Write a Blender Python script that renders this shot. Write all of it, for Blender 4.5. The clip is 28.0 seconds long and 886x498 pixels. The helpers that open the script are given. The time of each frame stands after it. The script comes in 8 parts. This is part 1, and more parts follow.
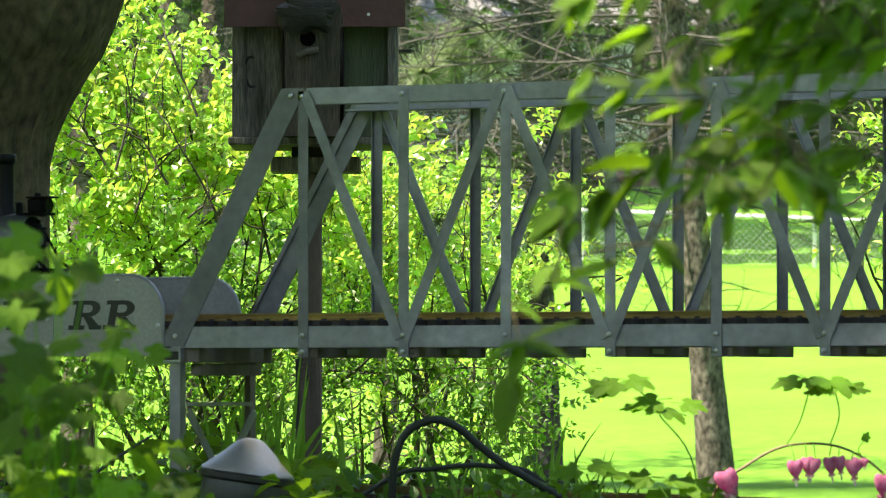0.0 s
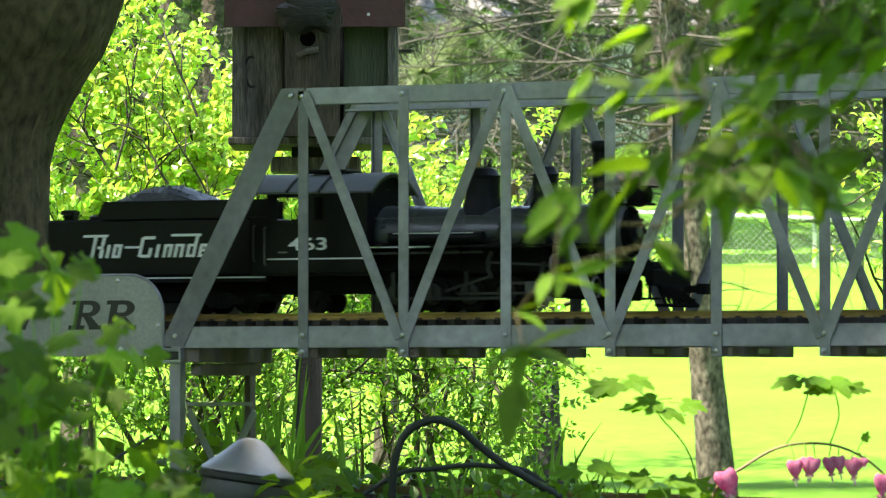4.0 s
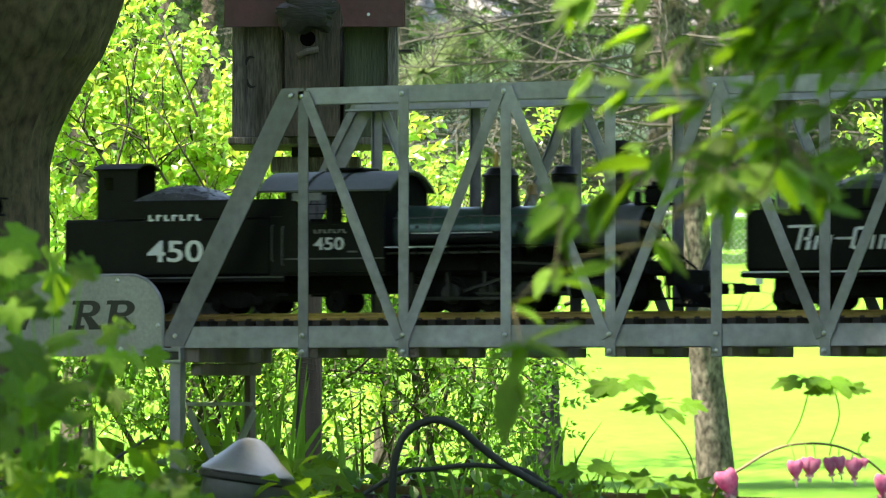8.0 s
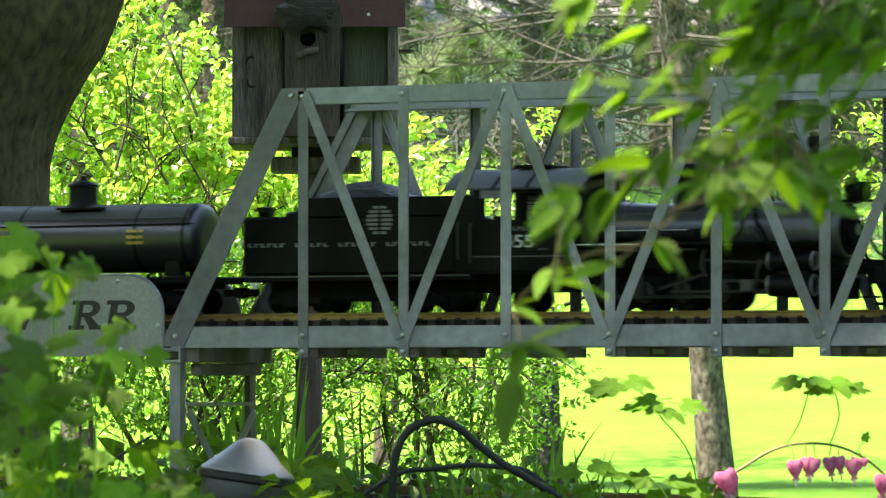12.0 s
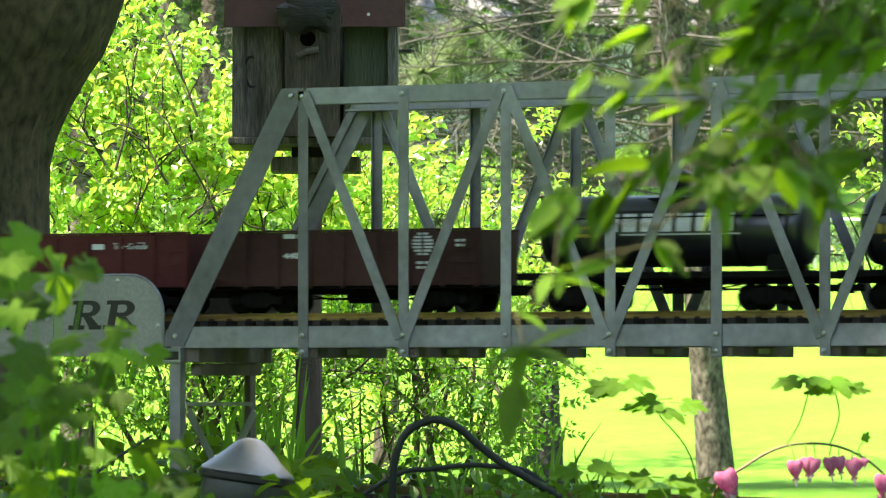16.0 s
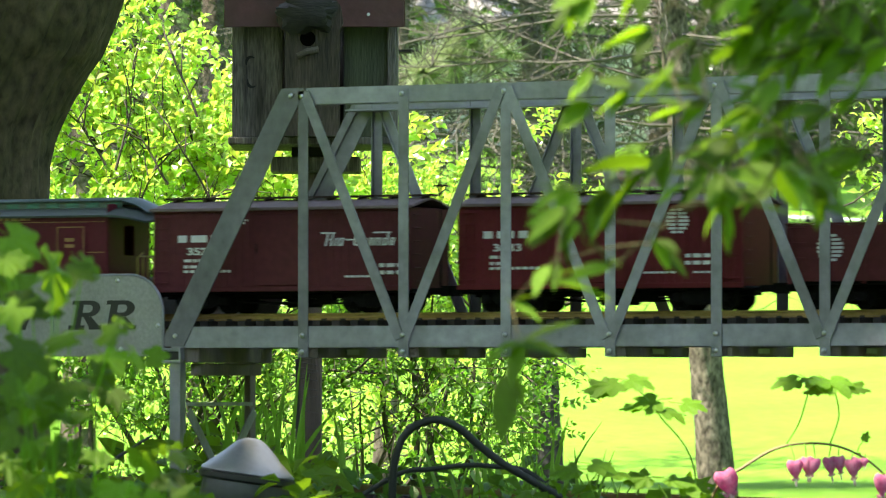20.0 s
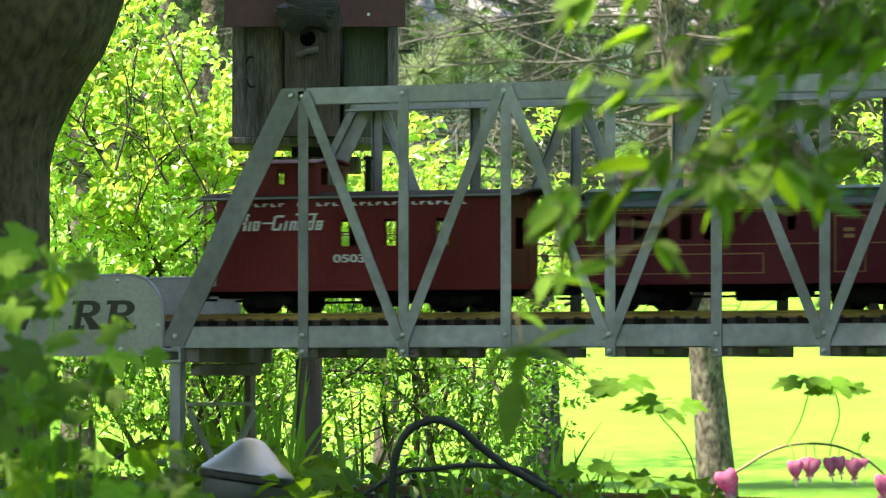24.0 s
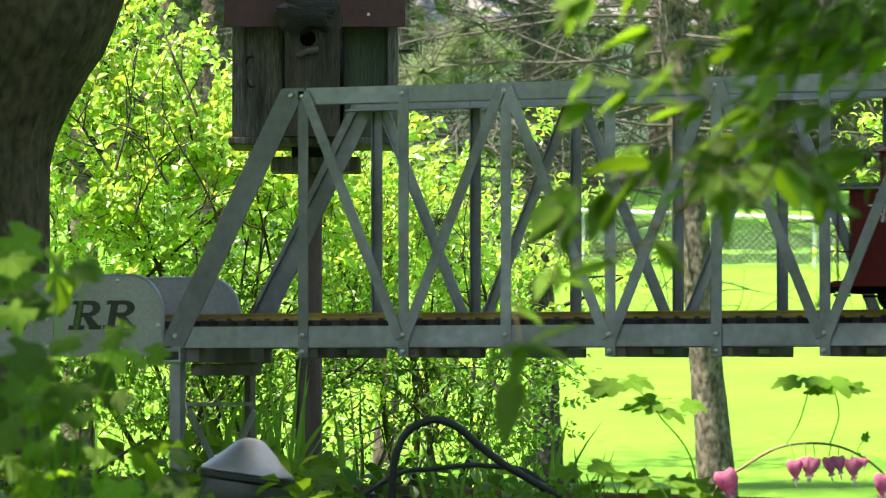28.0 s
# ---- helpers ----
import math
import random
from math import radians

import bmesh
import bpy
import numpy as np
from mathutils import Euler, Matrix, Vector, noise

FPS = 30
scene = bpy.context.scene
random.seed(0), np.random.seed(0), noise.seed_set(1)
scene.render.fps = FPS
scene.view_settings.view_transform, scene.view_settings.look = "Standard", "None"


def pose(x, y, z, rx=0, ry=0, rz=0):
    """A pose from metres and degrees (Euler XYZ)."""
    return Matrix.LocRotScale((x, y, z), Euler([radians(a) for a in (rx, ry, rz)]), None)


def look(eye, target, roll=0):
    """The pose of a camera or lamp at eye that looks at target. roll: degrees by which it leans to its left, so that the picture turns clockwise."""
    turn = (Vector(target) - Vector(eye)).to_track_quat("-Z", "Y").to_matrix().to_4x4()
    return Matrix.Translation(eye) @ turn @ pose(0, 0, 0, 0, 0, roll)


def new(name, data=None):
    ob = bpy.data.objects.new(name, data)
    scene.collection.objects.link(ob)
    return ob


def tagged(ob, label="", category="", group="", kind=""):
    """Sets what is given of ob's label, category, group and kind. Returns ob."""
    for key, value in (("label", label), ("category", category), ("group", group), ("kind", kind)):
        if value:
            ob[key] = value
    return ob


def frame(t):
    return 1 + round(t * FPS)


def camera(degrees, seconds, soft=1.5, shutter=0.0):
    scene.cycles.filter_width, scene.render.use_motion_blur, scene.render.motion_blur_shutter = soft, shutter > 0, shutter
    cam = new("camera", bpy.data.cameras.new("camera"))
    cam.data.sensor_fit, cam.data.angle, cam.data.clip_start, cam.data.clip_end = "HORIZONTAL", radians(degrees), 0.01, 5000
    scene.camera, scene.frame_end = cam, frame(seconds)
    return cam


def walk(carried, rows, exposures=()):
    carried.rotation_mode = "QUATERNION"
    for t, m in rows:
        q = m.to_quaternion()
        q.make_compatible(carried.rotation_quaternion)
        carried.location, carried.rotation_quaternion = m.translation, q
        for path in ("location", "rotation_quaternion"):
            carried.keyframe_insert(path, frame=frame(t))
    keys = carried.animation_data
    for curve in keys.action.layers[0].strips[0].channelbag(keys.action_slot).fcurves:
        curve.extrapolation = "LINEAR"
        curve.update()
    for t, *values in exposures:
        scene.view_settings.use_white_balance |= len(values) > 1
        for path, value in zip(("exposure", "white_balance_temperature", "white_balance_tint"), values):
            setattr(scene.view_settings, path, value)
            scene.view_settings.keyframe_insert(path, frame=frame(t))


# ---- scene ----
# ---------------- camera, light ----------------
EYE = Vector((2.9802, -5.4650, -0.0537))
AHEAD = Vector((-0.45619, 0.88955, 0.02434))
cam = camera(9.2014, 28.0, soft=0.95, shutter=0.5)
cam.data.dof.use_dof = True
cam.data.dof.focus_distance = 8.6
cam.data.dof.aperture_fstop = 42.0
VIEW = look(EYE, EYE + AHEAD)
walk(cam, [(0.0, VIEW), (28.0, VIEW)], exposures=[(0.0, 1.95, 7900, 9), (2.0, 1.87, 7900, 9), (3.0, 1.98, 7900, 9), (4.5, 2.33, 7900, 9), (23.5, 2.33, 7900, 9), (26.0, 2.25, 7900, 9), (28.0, 2.05, 7900, 9)])

STEP = 1.2345                           # metres in one step of depth
FLAT = Vector((-0.45632, 0.88981, 0))    # the level way from the camera to the bridge
SIDE = Vector((0.88981, 0.45632, 0))     # level, to the right of it


def spot(a, d, z):
    """The place a metres to the right of the camera's axis, d steps ahead, z over the garden's datum, which falls gently away."""
    p = EYE + FLAT * (d * STEP) + SIDE * (a * 0.989)
    return Vector((p.x, p.y, 0.989 * z + 0.0851 - 0.01711 * d))


def steps(p):
    """How many steps ahead of the camera the place p lies."""
    return (Vector(p) - EYE).dot(FLAT) / STEP


def ground_at(p):
    """The ground's height under the place p."""
    d = steps(p)
    return spot(0, d, height(d)).z


world = bpy.data.worlds.new("sky")
scene.world = world
world.use_nodes = True
wn = world.node_tree
sky = wn.nodes.new("ShaderNodeTexSky")
sky.sky_type = 'NISHITA'
sky.sun_disc = False
SUN_EL, SUN_AZ = radians(62), math.atan2((FLAT * -0.35 - SIDE * 0.94).x, (FLAT * -0.35 - SIDE * 0.94).y)
sky.sun_elevation, sky.sun_rotation = SUN_EL, SUN_AZ
wn.links.new(sky.outputs[0], wn.nodes["Background"].inputs[0])
wn.nodes["Background"].inputs[1].default_value = 0.15
SUNWAY = Vector((math.sin(SUN_AZ) * math.cos(SUN_EL), math.cos(SUN_AZ) * math.cos(SUN_EL), math.sin(SUN_EL)))
sun = new("sun", bpy.data.lights.new("sun", 'SUN'))
sun.data.energy, sun.data.angle, sun.data.color = 5.0, radians(0.53), (1.0, 0.95, 0.86)
sun.matrix_world = look(SUNWAY * 30, (0, 0, 0))


# ---------------- materials ----------------
def material(name, color, rough=0.6, metal=0.0, vary=0.25, fine=60.0, coarse=6.0, bump=0.2, other=None, mix=0.5,
             through_light=None, island=0.0, gloss=0.5, stretch=(1, 1, 1), per_object=0.0):
    """Two scales of noise on the base colour, fine relief, and light through leaves where a colour for it is given."""
    m = bpy.data.materials.new(name)
    m.use_nodes = True
    t = m.node_tree
    n, link = t.nodes, t.links.new
    b = n["Principled BSDF"]
    co = n.new("ShaderNodeTexCoord")
    mp = n.new("ShaderNodeMapping")
    mp.inputs["Scale"].default_value = stretch
    link(co.outputs["Object"], mp.inputs[0])
    big, small = n.new("ShaderNodeTexNoise"), n.new("ShaderNodeTexNoise")
    big.inputs["Scale"].default_value, small.inputs["Scale"].default_value = coarse, fine
    big.inputs["Detail"].default_value, small.inputs["Detail"].default_value = 4, 5
    link(mp.outputs[0], big.inputs["Vector"])
    link(mp.outputs[0], small.inputs["Vector"])
    ramp = n.new("ShaderNodeMix")
    ramp.data_type = 'RGBA'
    dark = [c * (1 - vary) for c in color]
    ramp.inputs["A"].default_value = (*(other or dark), 1)
    ramp.inputs["B"].default_value = (*color, 1)
    shape = n.new("ShaderNodeMapRange")
    shape.inputs["From Min"].default_value, shape.inputs["From Max"].default_value = mix - 0.22, mix + 0.12
    link(big.outputs["Fac"], shape.inputs["Value"])
    link(shape.outputs[0], ramp.inputs["Factor"])
    hsv = n.new("ShaderNodeHueSaturation")
    link(ramp.outputs["Result"], hsv.inputs["Color"])
    val = n.new("ShaderNodeMapRange")
    val.inputs["To Min"].default_value, val.inputs["To Max"].default_value = 1 - vary, 1 + vary
    link(small.outputs["Fac"], val.inputs["Value"])
    last = val.outputs[0]
    for on, node, out in ((island, "ShaderNodeNewGeometry", "Random Per Island"), (per_object, "ShaderNodeObjectInfo", "Random")):
        if on:
            g = n.new(node)
            r = n.new("ShaderNodeMapRange")
            r.inputs["To Min"].default_value, r.inputs["To Max"].default_value = 1 - on, 1 + on
            link(g.outputs[out], r.inputs["Value"])
            mul = n.new("ShaderNodeMath")
            mul.operation = 'MULTIPLY'
            link(last, mul.inputs[0])
            link(r.outputs[0], mul.inputs[1])
            last = mul.outputs[0]
            if on is island:
                h = n.new("ShaderNodeMapRange")
                h.inputs["To Min"].default_value, h.inputs["To Max"].default_value = 0.5 - on * 0.06, 0.5 + on * 0.06
                link(g.outputs[out], h.inputs["Value"])
                link(h.outputs[0], hsv.inputs["Hue"])
    link(last, hsv.inputs["Value"])
    link(hsv.outputs[0], b.inputs["Base Color"])
    b.inputs["Roughness"].default_value, b.inputs["Metallic"].default_value = rough, metal
    b.inputs["Specular IOR Level"].default_value = gloss
    if bump:
        bm_ = n.new("ShaderNodeBump")
        bm_.inputs["Strength"].default_value, bm_.inputs["Distance"].default_value = bump, 0.3 / fine
        link(small.outputs["Fac"], bm_.inputs["Height"])
        link(bm_.outputs[0], b.inputs["Normal"])
    if through_light:
        tr = n.new("ShaderNodeBsdfTranslucent")
        tint = n.new("ShaderNodeMix")
        tint.data_type, tint.blend_type = 'RGBA', 'MULTIPLY'
        tint.inputs["Factor"].default_value = 1
        tint.inputs["B"].default_value = (*through_light, 1)
        link(hsv.outputs[0], tint.inputs["A"])
        link(tint.outputs["Result"], tr.inputs["Color"])
        add = n.new("ShaderNodeMixShader")
        add.inputs[0].default_value = 0.5
        link(b.outputs[0], add.inputs[1])
        link(tr.outputs[0], add.inputs[2])
        link(add.outputs[0], n["Material Output"].inputs["Surface"])
    return m


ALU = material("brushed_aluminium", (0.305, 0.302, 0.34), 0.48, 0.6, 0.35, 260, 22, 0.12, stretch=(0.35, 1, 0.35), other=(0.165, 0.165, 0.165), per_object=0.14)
# darker copy of ALU: the dimmer reflection of some bars put into the colour
ALU_SHADED = material("weathered_shaded_aluminium", (0.2, 0.198, 0.215), 0.52, 0.55, 0.4, 240, 18, 0.14, stretch=(0.35, 1, 0.35), other=(0.11, 0.112, 0.11), per_object=0.12)
BOLT = material("zinc_bolt", (0.62, 0.62, 0.6), 0.3, 0.9, 0.1, 300, 40, 0.05)
PLATE = material("sign_plate_aluminium", (0.31, 0.305, 0.3), 0.5, 0.55, 0.3, 220, 12, 0.06, other=(0.23, 0.228, 0.224))
BRASS = material("weathered_brass_rail", (0.36, 0.24, 0.09), 0.42, 0.8, 0.3, 120, 8, 0.2, other=(0.2, 0.13, 0.06))
TIE = material("brown_black_tie", (0.035, 0.027, 0.022), 0.7, 0, 0.35, 250, 30, 0.3, per_object=0.3)
GREYWOOD = material("weathered_grey_wood", (0.2, 0.165, 0.135), 0.85, 0, 0.35, 90, 5, 0.6, other=(0.11, 0.09, 0.075), stretch=(6, 6, 0.7))
BARNWOOD = material("old_barn_wood", (0.2, 0.175, 0.15), 0.9, 0, 1.1, 70, 13, 0.7, other=(0.04, 0.033, 0.028), stretch=(5, 5, 0.6))
OLDBOARD = material("brown_barn_board", (0.105, 0.08, 0.06), 0.9, 0, 0.8, 70, 13, 0.7, other=(0.04, 0.032, 0.026), stretch=(5, 5, 0.6))
MOSSWOOD = material("mossy_barn_wood", (0.1, 0.115, 0.07), 0.9, 0, 0.4, 70, 8, 0.7, other=(0.055, 0.06, 0.035), stretch=(5, 5, 0.6))
DARKWOOD = material("dark_tarred_wood", (0.035, 0.03, 0.027), 0.8, 0, 0.4, 80, 9, 0.5, stretch=(1, 1, 4))
RUST = material("faded_barn_red_tin", (0.16, 0.06, 0.058), 0.65, 0.1, 0.3, 60, 8, 0.25, other=(0.09, 0.045, 0.045))
BARK = material("mossy_bark", (0.098, 0.074, 0.045), 0.95, 0, 1.2, 55, 14, 1.0, other=(0.06, 0.055, 0.024), stretch=(1, 1, 0.75), gloss=0.15)
PINEBARK = material("grey_pine_bark", (0.115, 0.1, 0.09), 0.95, 0, 1.8, 60, 22, 1.0, other=(0.035, 0.03, 0.027), stretch=(1, 1, 0.55), gloss=0.15)
TWIG = material("dry_twig", (0.05, 0.05, 0.046), 0.9, 0, 0.35, 30, 3, 0.2)
GREENTWIG = material("brown_green_twig", (0.045, 0.042, 0.018), 0.7, 0, 0.3, 120, 20, 0.1, gloss=0.2)
STEM = material("shrub_stem", (0.021, 0.017, 0.013), 0.85, 0, 0.35, 60, 6, 0.3)
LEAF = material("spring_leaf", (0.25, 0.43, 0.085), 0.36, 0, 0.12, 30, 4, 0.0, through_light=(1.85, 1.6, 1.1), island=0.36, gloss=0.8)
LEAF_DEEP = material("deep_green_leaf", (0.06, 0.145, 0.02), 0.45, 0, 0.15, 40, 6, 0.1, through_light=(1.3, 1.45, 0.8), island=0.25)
LEAF_MAPLE = material("broad_fresh_leaf", (0.076, 0.152, 0.017), 0.5, 0, 0.25, 60, 14, 0.3, through_light=(2.0, 1.9, 0.8), per_object=0.6, gloss=0.2)
LEAF_HEART = material("pale_lobed_leaf", (0.1, 0.23, 0.022), 0.55, 0, 0.2, 60, 12, 0.15, through_light=(2.3, 2.2, 0.9), per_object=0.3, gloss=0.15)
BLADE = material("iris_blade", (0.17, 0.34, 0.045), 0.4, 0, 0.2, 90, 8, 0.1, through_light=(1.3, 1.4, 0.8), island=0.25, stretch=(1, 1, 0.1))
BLOSSOM = material("pale_blossom", (0.72, 0.62, 0.64), 0.6, 0, 0.1, 90, 9, 0.0, through_light=(1, 1, 1), island=0.1)
PINK = material("pink_petal", (0.54, 0.13, 0.3), 0.85, 0, 0.5, 9, 2.6, 0.1, through_light=(1.1, 0.95, 1.05), other=(0.66, 0.36, 0.5), gloss=0.05)
NEEDLE_PALE = material("pale_pine_needle", (0.24, 0.3, 0.19), 0.5, 0, 0.2, 60, 5, 0.0, through_light=(1, 1.1, 0.8), island=0.35)
NEEDLE = material("pine_needle", (0.05, 0.1, 0.03), 0.6, 0, 0.2, 60, 5, 0.0, through_light=(1, 1.1, 0.6), island=0.5, gloss=0.15)
GRASS = material("mown_lawn", (0.099, 0.236, 0.025), 0.9, 0, 0.35, 9, 0.6, 0.3, other=(0.078, 0.2, 0.02), gloss=0.1)
SOIL = material("garden_soil", (0.05, 0.038, 0.027), 0.95, 0, 0.4, 60, 6, 0.8)
MULCH = material("bark_mulch", (0.11, 0.065, 0.045), 0.95, 0, 0.4, 6, 0.8, 0.6)
STEEL = material("galvanised_pipe", (0.75, 0.76, 0.77), 0.35, 0.35, 0.08, 40, 3, 0.05)
WIRE = material("galvanised_wire", (0.42, 0.44, 0.42), 0.45, 0.6, 0.1, 40, 3, 0.0)
BLACKPAINT = material("black_loco_enamel", (0.0055, 0.0058, 0.006), 0.42, 0.0, 0.3, 150, 20, 0.05, gloss=0.12)
DULLBLACK = material("dull_black_ironwork", (0.007, 0.007, 0.007), 0.8, 0.0, 0.4, 200, 25, 0.15, gloss=0.05)
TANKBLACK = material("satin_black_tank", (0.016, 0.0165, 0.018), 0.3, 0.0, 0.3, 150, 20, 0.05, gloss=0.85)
GRIME = material("sooty_running_gear", (0.008, 0.0075, 0.007), 0.7, 0.0, 0.4, 200, 25, 0.2, gloss=0.08)
SMOKEBOX = material("graphite_smokebox", (0.11, 0.113, 0.115), 0.42, 0.55, 0.25, 150, 15, 0.1)
JACKET = material("grey_boiler_jacket", (0.085, 0.09, 0.097), 0.33, 0.6, 0.2, 150, 15, 0.04)
GREENJACKET = material("green_boiler_jacket", (0.045, 0.09, 0.075), 0.3, 0.6, 0.2, 150, 15, 0.04)
ROOFGREY = material("dusty_cab_roof", (0.12, 0.125, 0.13), 0.55, 0.0, 0.2, 130, 15, 0.1)
GEAR = material("oily_steel_gear", (0.026, 0.026, 0.024), 0.5, 0.4, 0.3, 220, 30, 0.1)
COAL = material("coal", (0.05, 0.052, 0.055), 0.4, 0.0, 0.5, 180, 30, 0.8)
WHITE = material("white_lettering", (0.62, 0.63, 0.6), 0.6, 0, 0.1, 200, 20, 0.0)
FADED = material("faded_pale_paint", (0.2, 0.2, 0.19), 0.7, 0, 0.25, 200, 40, 0.0)
YELLOW = material("yellow_lettering", (0.55, 0.36, 0.05), 0.6, 0, 0.15, 200, 20, 0.0)
GOLDLINE = material("gold_lining", (0.3, 0.17, 0.06), 0.5, 0.2, 0.15, 200, 20, 0.0)
BOXRED = material("boxcar_red", (0.13, 0.018, 0.021), 0.55, 0, 0.25, 120, 12, 0.1, gloss=0.12)
BOXBROWN = material("faded_boxcar_brown", (0.105, 0.026, 0.029), 0.6, 0, 0.25, 120, 12, 0.1, gloss=0.12)
GONBROWN = material("gondola_brown", (0.07, 0.03, 0.027), 0.65, 0, 0.25, 120, 12, 0.15, gloss=0.15)
GONRED = material("gondola_oxide_red", (0.1, 0.023, 0.023), 0.65, 0, 0.25, 120, 12, 0.15, gloss=0.15)
CABRED = material("caboose_red", (0.14, 0.018, 0.019), 0.5, 0, 0.25, 120, 12, 0.08, gloss=0.12)
COACHRED = material("coach_maroon", (0.1, 0.011, 0.022), 0.4, 0, 0.25, 120, 12, 0.05, gloss=0.15)
ROOFGREEN = material("green_coach_roof", (0.04, 0.075, 0.06), 0.5, 0, 0.2, 120, 12, 0.05)
DARKBROWN = material("brown_roof_walk", (0.045, 0.027, 0.022), 0.75, 0, 0.3, 120, 12, 0.2, gloss=0.15)
PALEPINK = material("pale_pink_edge", (0.21, 0.15, 0.145), 0.75, 0, 0.3, 150, 15, 0.1, gloss=0.2)
TANKTOP = material("grey_tank_top", (0.075, 0.079, 0.078), 0.4, 0.1, 0.35, 150, 18, 0.05, gloss=0.6)
COACHROOF = material("grey_green_coach_roof", (0.085, 0.1, 0.09), 0.6, 0, 0.25, 120, 12, 0.05, gloss=0.3)
BLACKSIGN = material("black_sign_letter", (0.015, 0.015, 0.015), 0.5, 0, 0.2, 100, 10, 0.0)
HOSE = material("black_rubber_hose", (0.026, 0.032, 0.024), 0.55, 0, 0.3, 150, 20, 0.1, gloss=0.25)
HOLE_SHADE = material("hole_shade_black", (0.004, 0.0035, 0.003), 1.0, 0, 0.3, 100, 10, 0.0, gloss=0.0)
POSTWOOD = material("brown_post_wood", (0.15, 0.105, 0.08), 0.88, 0, 0.35, 90, 6, 0.6, other=(0.085, 0.062, 0.05), stretch=(6, 6, 0.7))
RUSTWIRE = material("rusty_wire", (0.13, 0.1, 0.09), 0.6, 0.3, 0.3, 300, 30, 0.0)
LAMPMETAL = material("grey_lamp_cap", (0.25, 0.25, 0.245), 0.4, 0.45, 0.15, 200, 30, 0.06)
LAMPBLACK = material("black_lamp_plastic", (0.02, 0.02, 0.022), 0.4, 0, 0.2, 100, 20, 0.05)
HOUSEWALL = material("pale_siding", (0.55, 0.57, 0.6), 0.8, 0, 0.08, 4, 0.4, 0.1)
HOUSEROOF = material("grey_shingle", (0.16, 0.16, 0.17), 0.9, 0, 0.2, 5, 0.5, 0.2)


def pane():
    m = bpy.data.materials.new("window_glass")
    m.use_nodes = True
    b = m.node_tree.nodes["Principled BSDF"]
    b.inputs["Transmission Weight"].default_value = 1.0
    b.inputs["Roughness"].default_value, b.inputs["IOR"].default_value = 0.02, 1.1
    b.inputs["Base Color"].default_value = (0.9, 0.93, 0.92, 1)
    return m


GLASS = pane()


# ---------------- mesh tools ----------------
class Build:
    """Collects vertices and faces of one mesh."""

    def __init__(self):
        self.v, self.f = [], []

    def add(self, verts, faces):
        k = len(self.v)
        self.v += [tuple(p) for p in verts]
        self.f += [tuple(i + k for i in q) for q in faces]
        return self

    def box(self, x0, x1, y0, y1, z0, z1, c=0.0):
        if c <= 0:
            v = [(x, y, z) for x in (x0, x1) for y in (y0, y1) for z in (z0, z1)]
            return self.add(v, [(0, 1, 3, 2), (4, 6, 7, 5), (0, 4, 5, 1), (2, 3, 7, 6), (0, 2, 6, 4), (1, 5, 7, 3)])
        lo, hi = (x0, y0, z0), (x1, y1, z1)
        v, idx = [], {}
        for s in range(8):
            sg = [(s >> k) & 1 for k in range(3)]
            for ax in range(3):
                p = []
                for k in range(3):
                    e = hi[k] if sg[k] else lo[k]
                    p.append(e if k == ax else e + (-c if sg[k] else c))
                idx[s, ax] = len(v)
                v.append(p)
        f = []
        for ax in range(3):
            o1, o2 = [k for k in range(3) if k != ax]
            for side in (0, 1):
                b0 = side << ax
                f.append([idx[b0, ax], idx[b0 | 1 << o1, ax], idx[b0 | 1 << o1 | 1 << o2, ax], idx[b0 | 1 << o2, ax]])
            for p in (0, 1):
                for q in (0, 1):
                    b0 = p << o1 | q << o2
                    b1 = b0 | 1 << ax
                    f.append([idx[b0, o1], idx[b1, o1], idx[b1, o2], idx[b0, o2]])
        for s in range(8):
            f.append([idx[s, 0], idx[s, 1], idx[s, 2]])
        return self.add(v, f)

    def tube(self, pts, radii, seg=8, caps=True):
        pts = [Vector(p) for p in pts]
        if not hasattr(radii, "__len__"):
            radii = [radii] * len(pts)
        v, f = [], []
        ref = Vector((0, 0, 1))
        for i, p in enumerate(pts):
            d = (pts[min(i + 1, len(pts) - 1)] - pts[max(i - 1, 0)]).normalized()
            if abs(d.dot(ref)) > 0.95:
                ref = Vector((1, 0, 0)) if abs(d.x) < 0.9 else Vector((0, 1, 0))
            a = d.cross(ref).normalized()
            b = d.cross(a)
            ref = a.cross(d)
            for k in range(seg):
                w = 2 * math.pi * k / seg
                v.append(p + (a * math.cos(w) + b * math.sin(w)) * radii[i])
        for i in range(len(pts) - 1):
            for k in range(seg):
                k2 = (k + 1) % seg
                f.append((i * seg + k, i * seg + k2, (i + 1) * seg + k2, (i + 1) * seg + k))
        if caps:
            f.append(tuple(range(seg)))
            f.append(tuple(range((len(pts) - 1) * seg, len(pts) * seg)))
        return self.add(v, f)

    def cyl(self, p, q, r, r2=None, seg=16):
        return self.tube([p, q], [r, r if r2 is None else r2], seg)

    def lathe(self, profile, x=0, y=0, z=0, seg=20, axis="z"):
        pts = []
        for r, h in profile:
            for k in range(seg):
                w = 2 * math.pi * k / seg
                a, b = max(r, 1e-5) * math.cos(w), max(r, 1e-5) * math.sin(w)
                pts.append((x + a, y + b, z + h) if axis == "z" else ((x + h, y + a, z + b) if axis == "x" else (x + a, y + h, z + b)))
        f = [(i * seg + k, i * seg + (k + 1) % seg, (i + 1) * seg + (k + 1) % seg, (i + 1) * seg + k)
             for i in range(len(profile) - 1) for k in range(seg)]
        return self.add(pts, f)

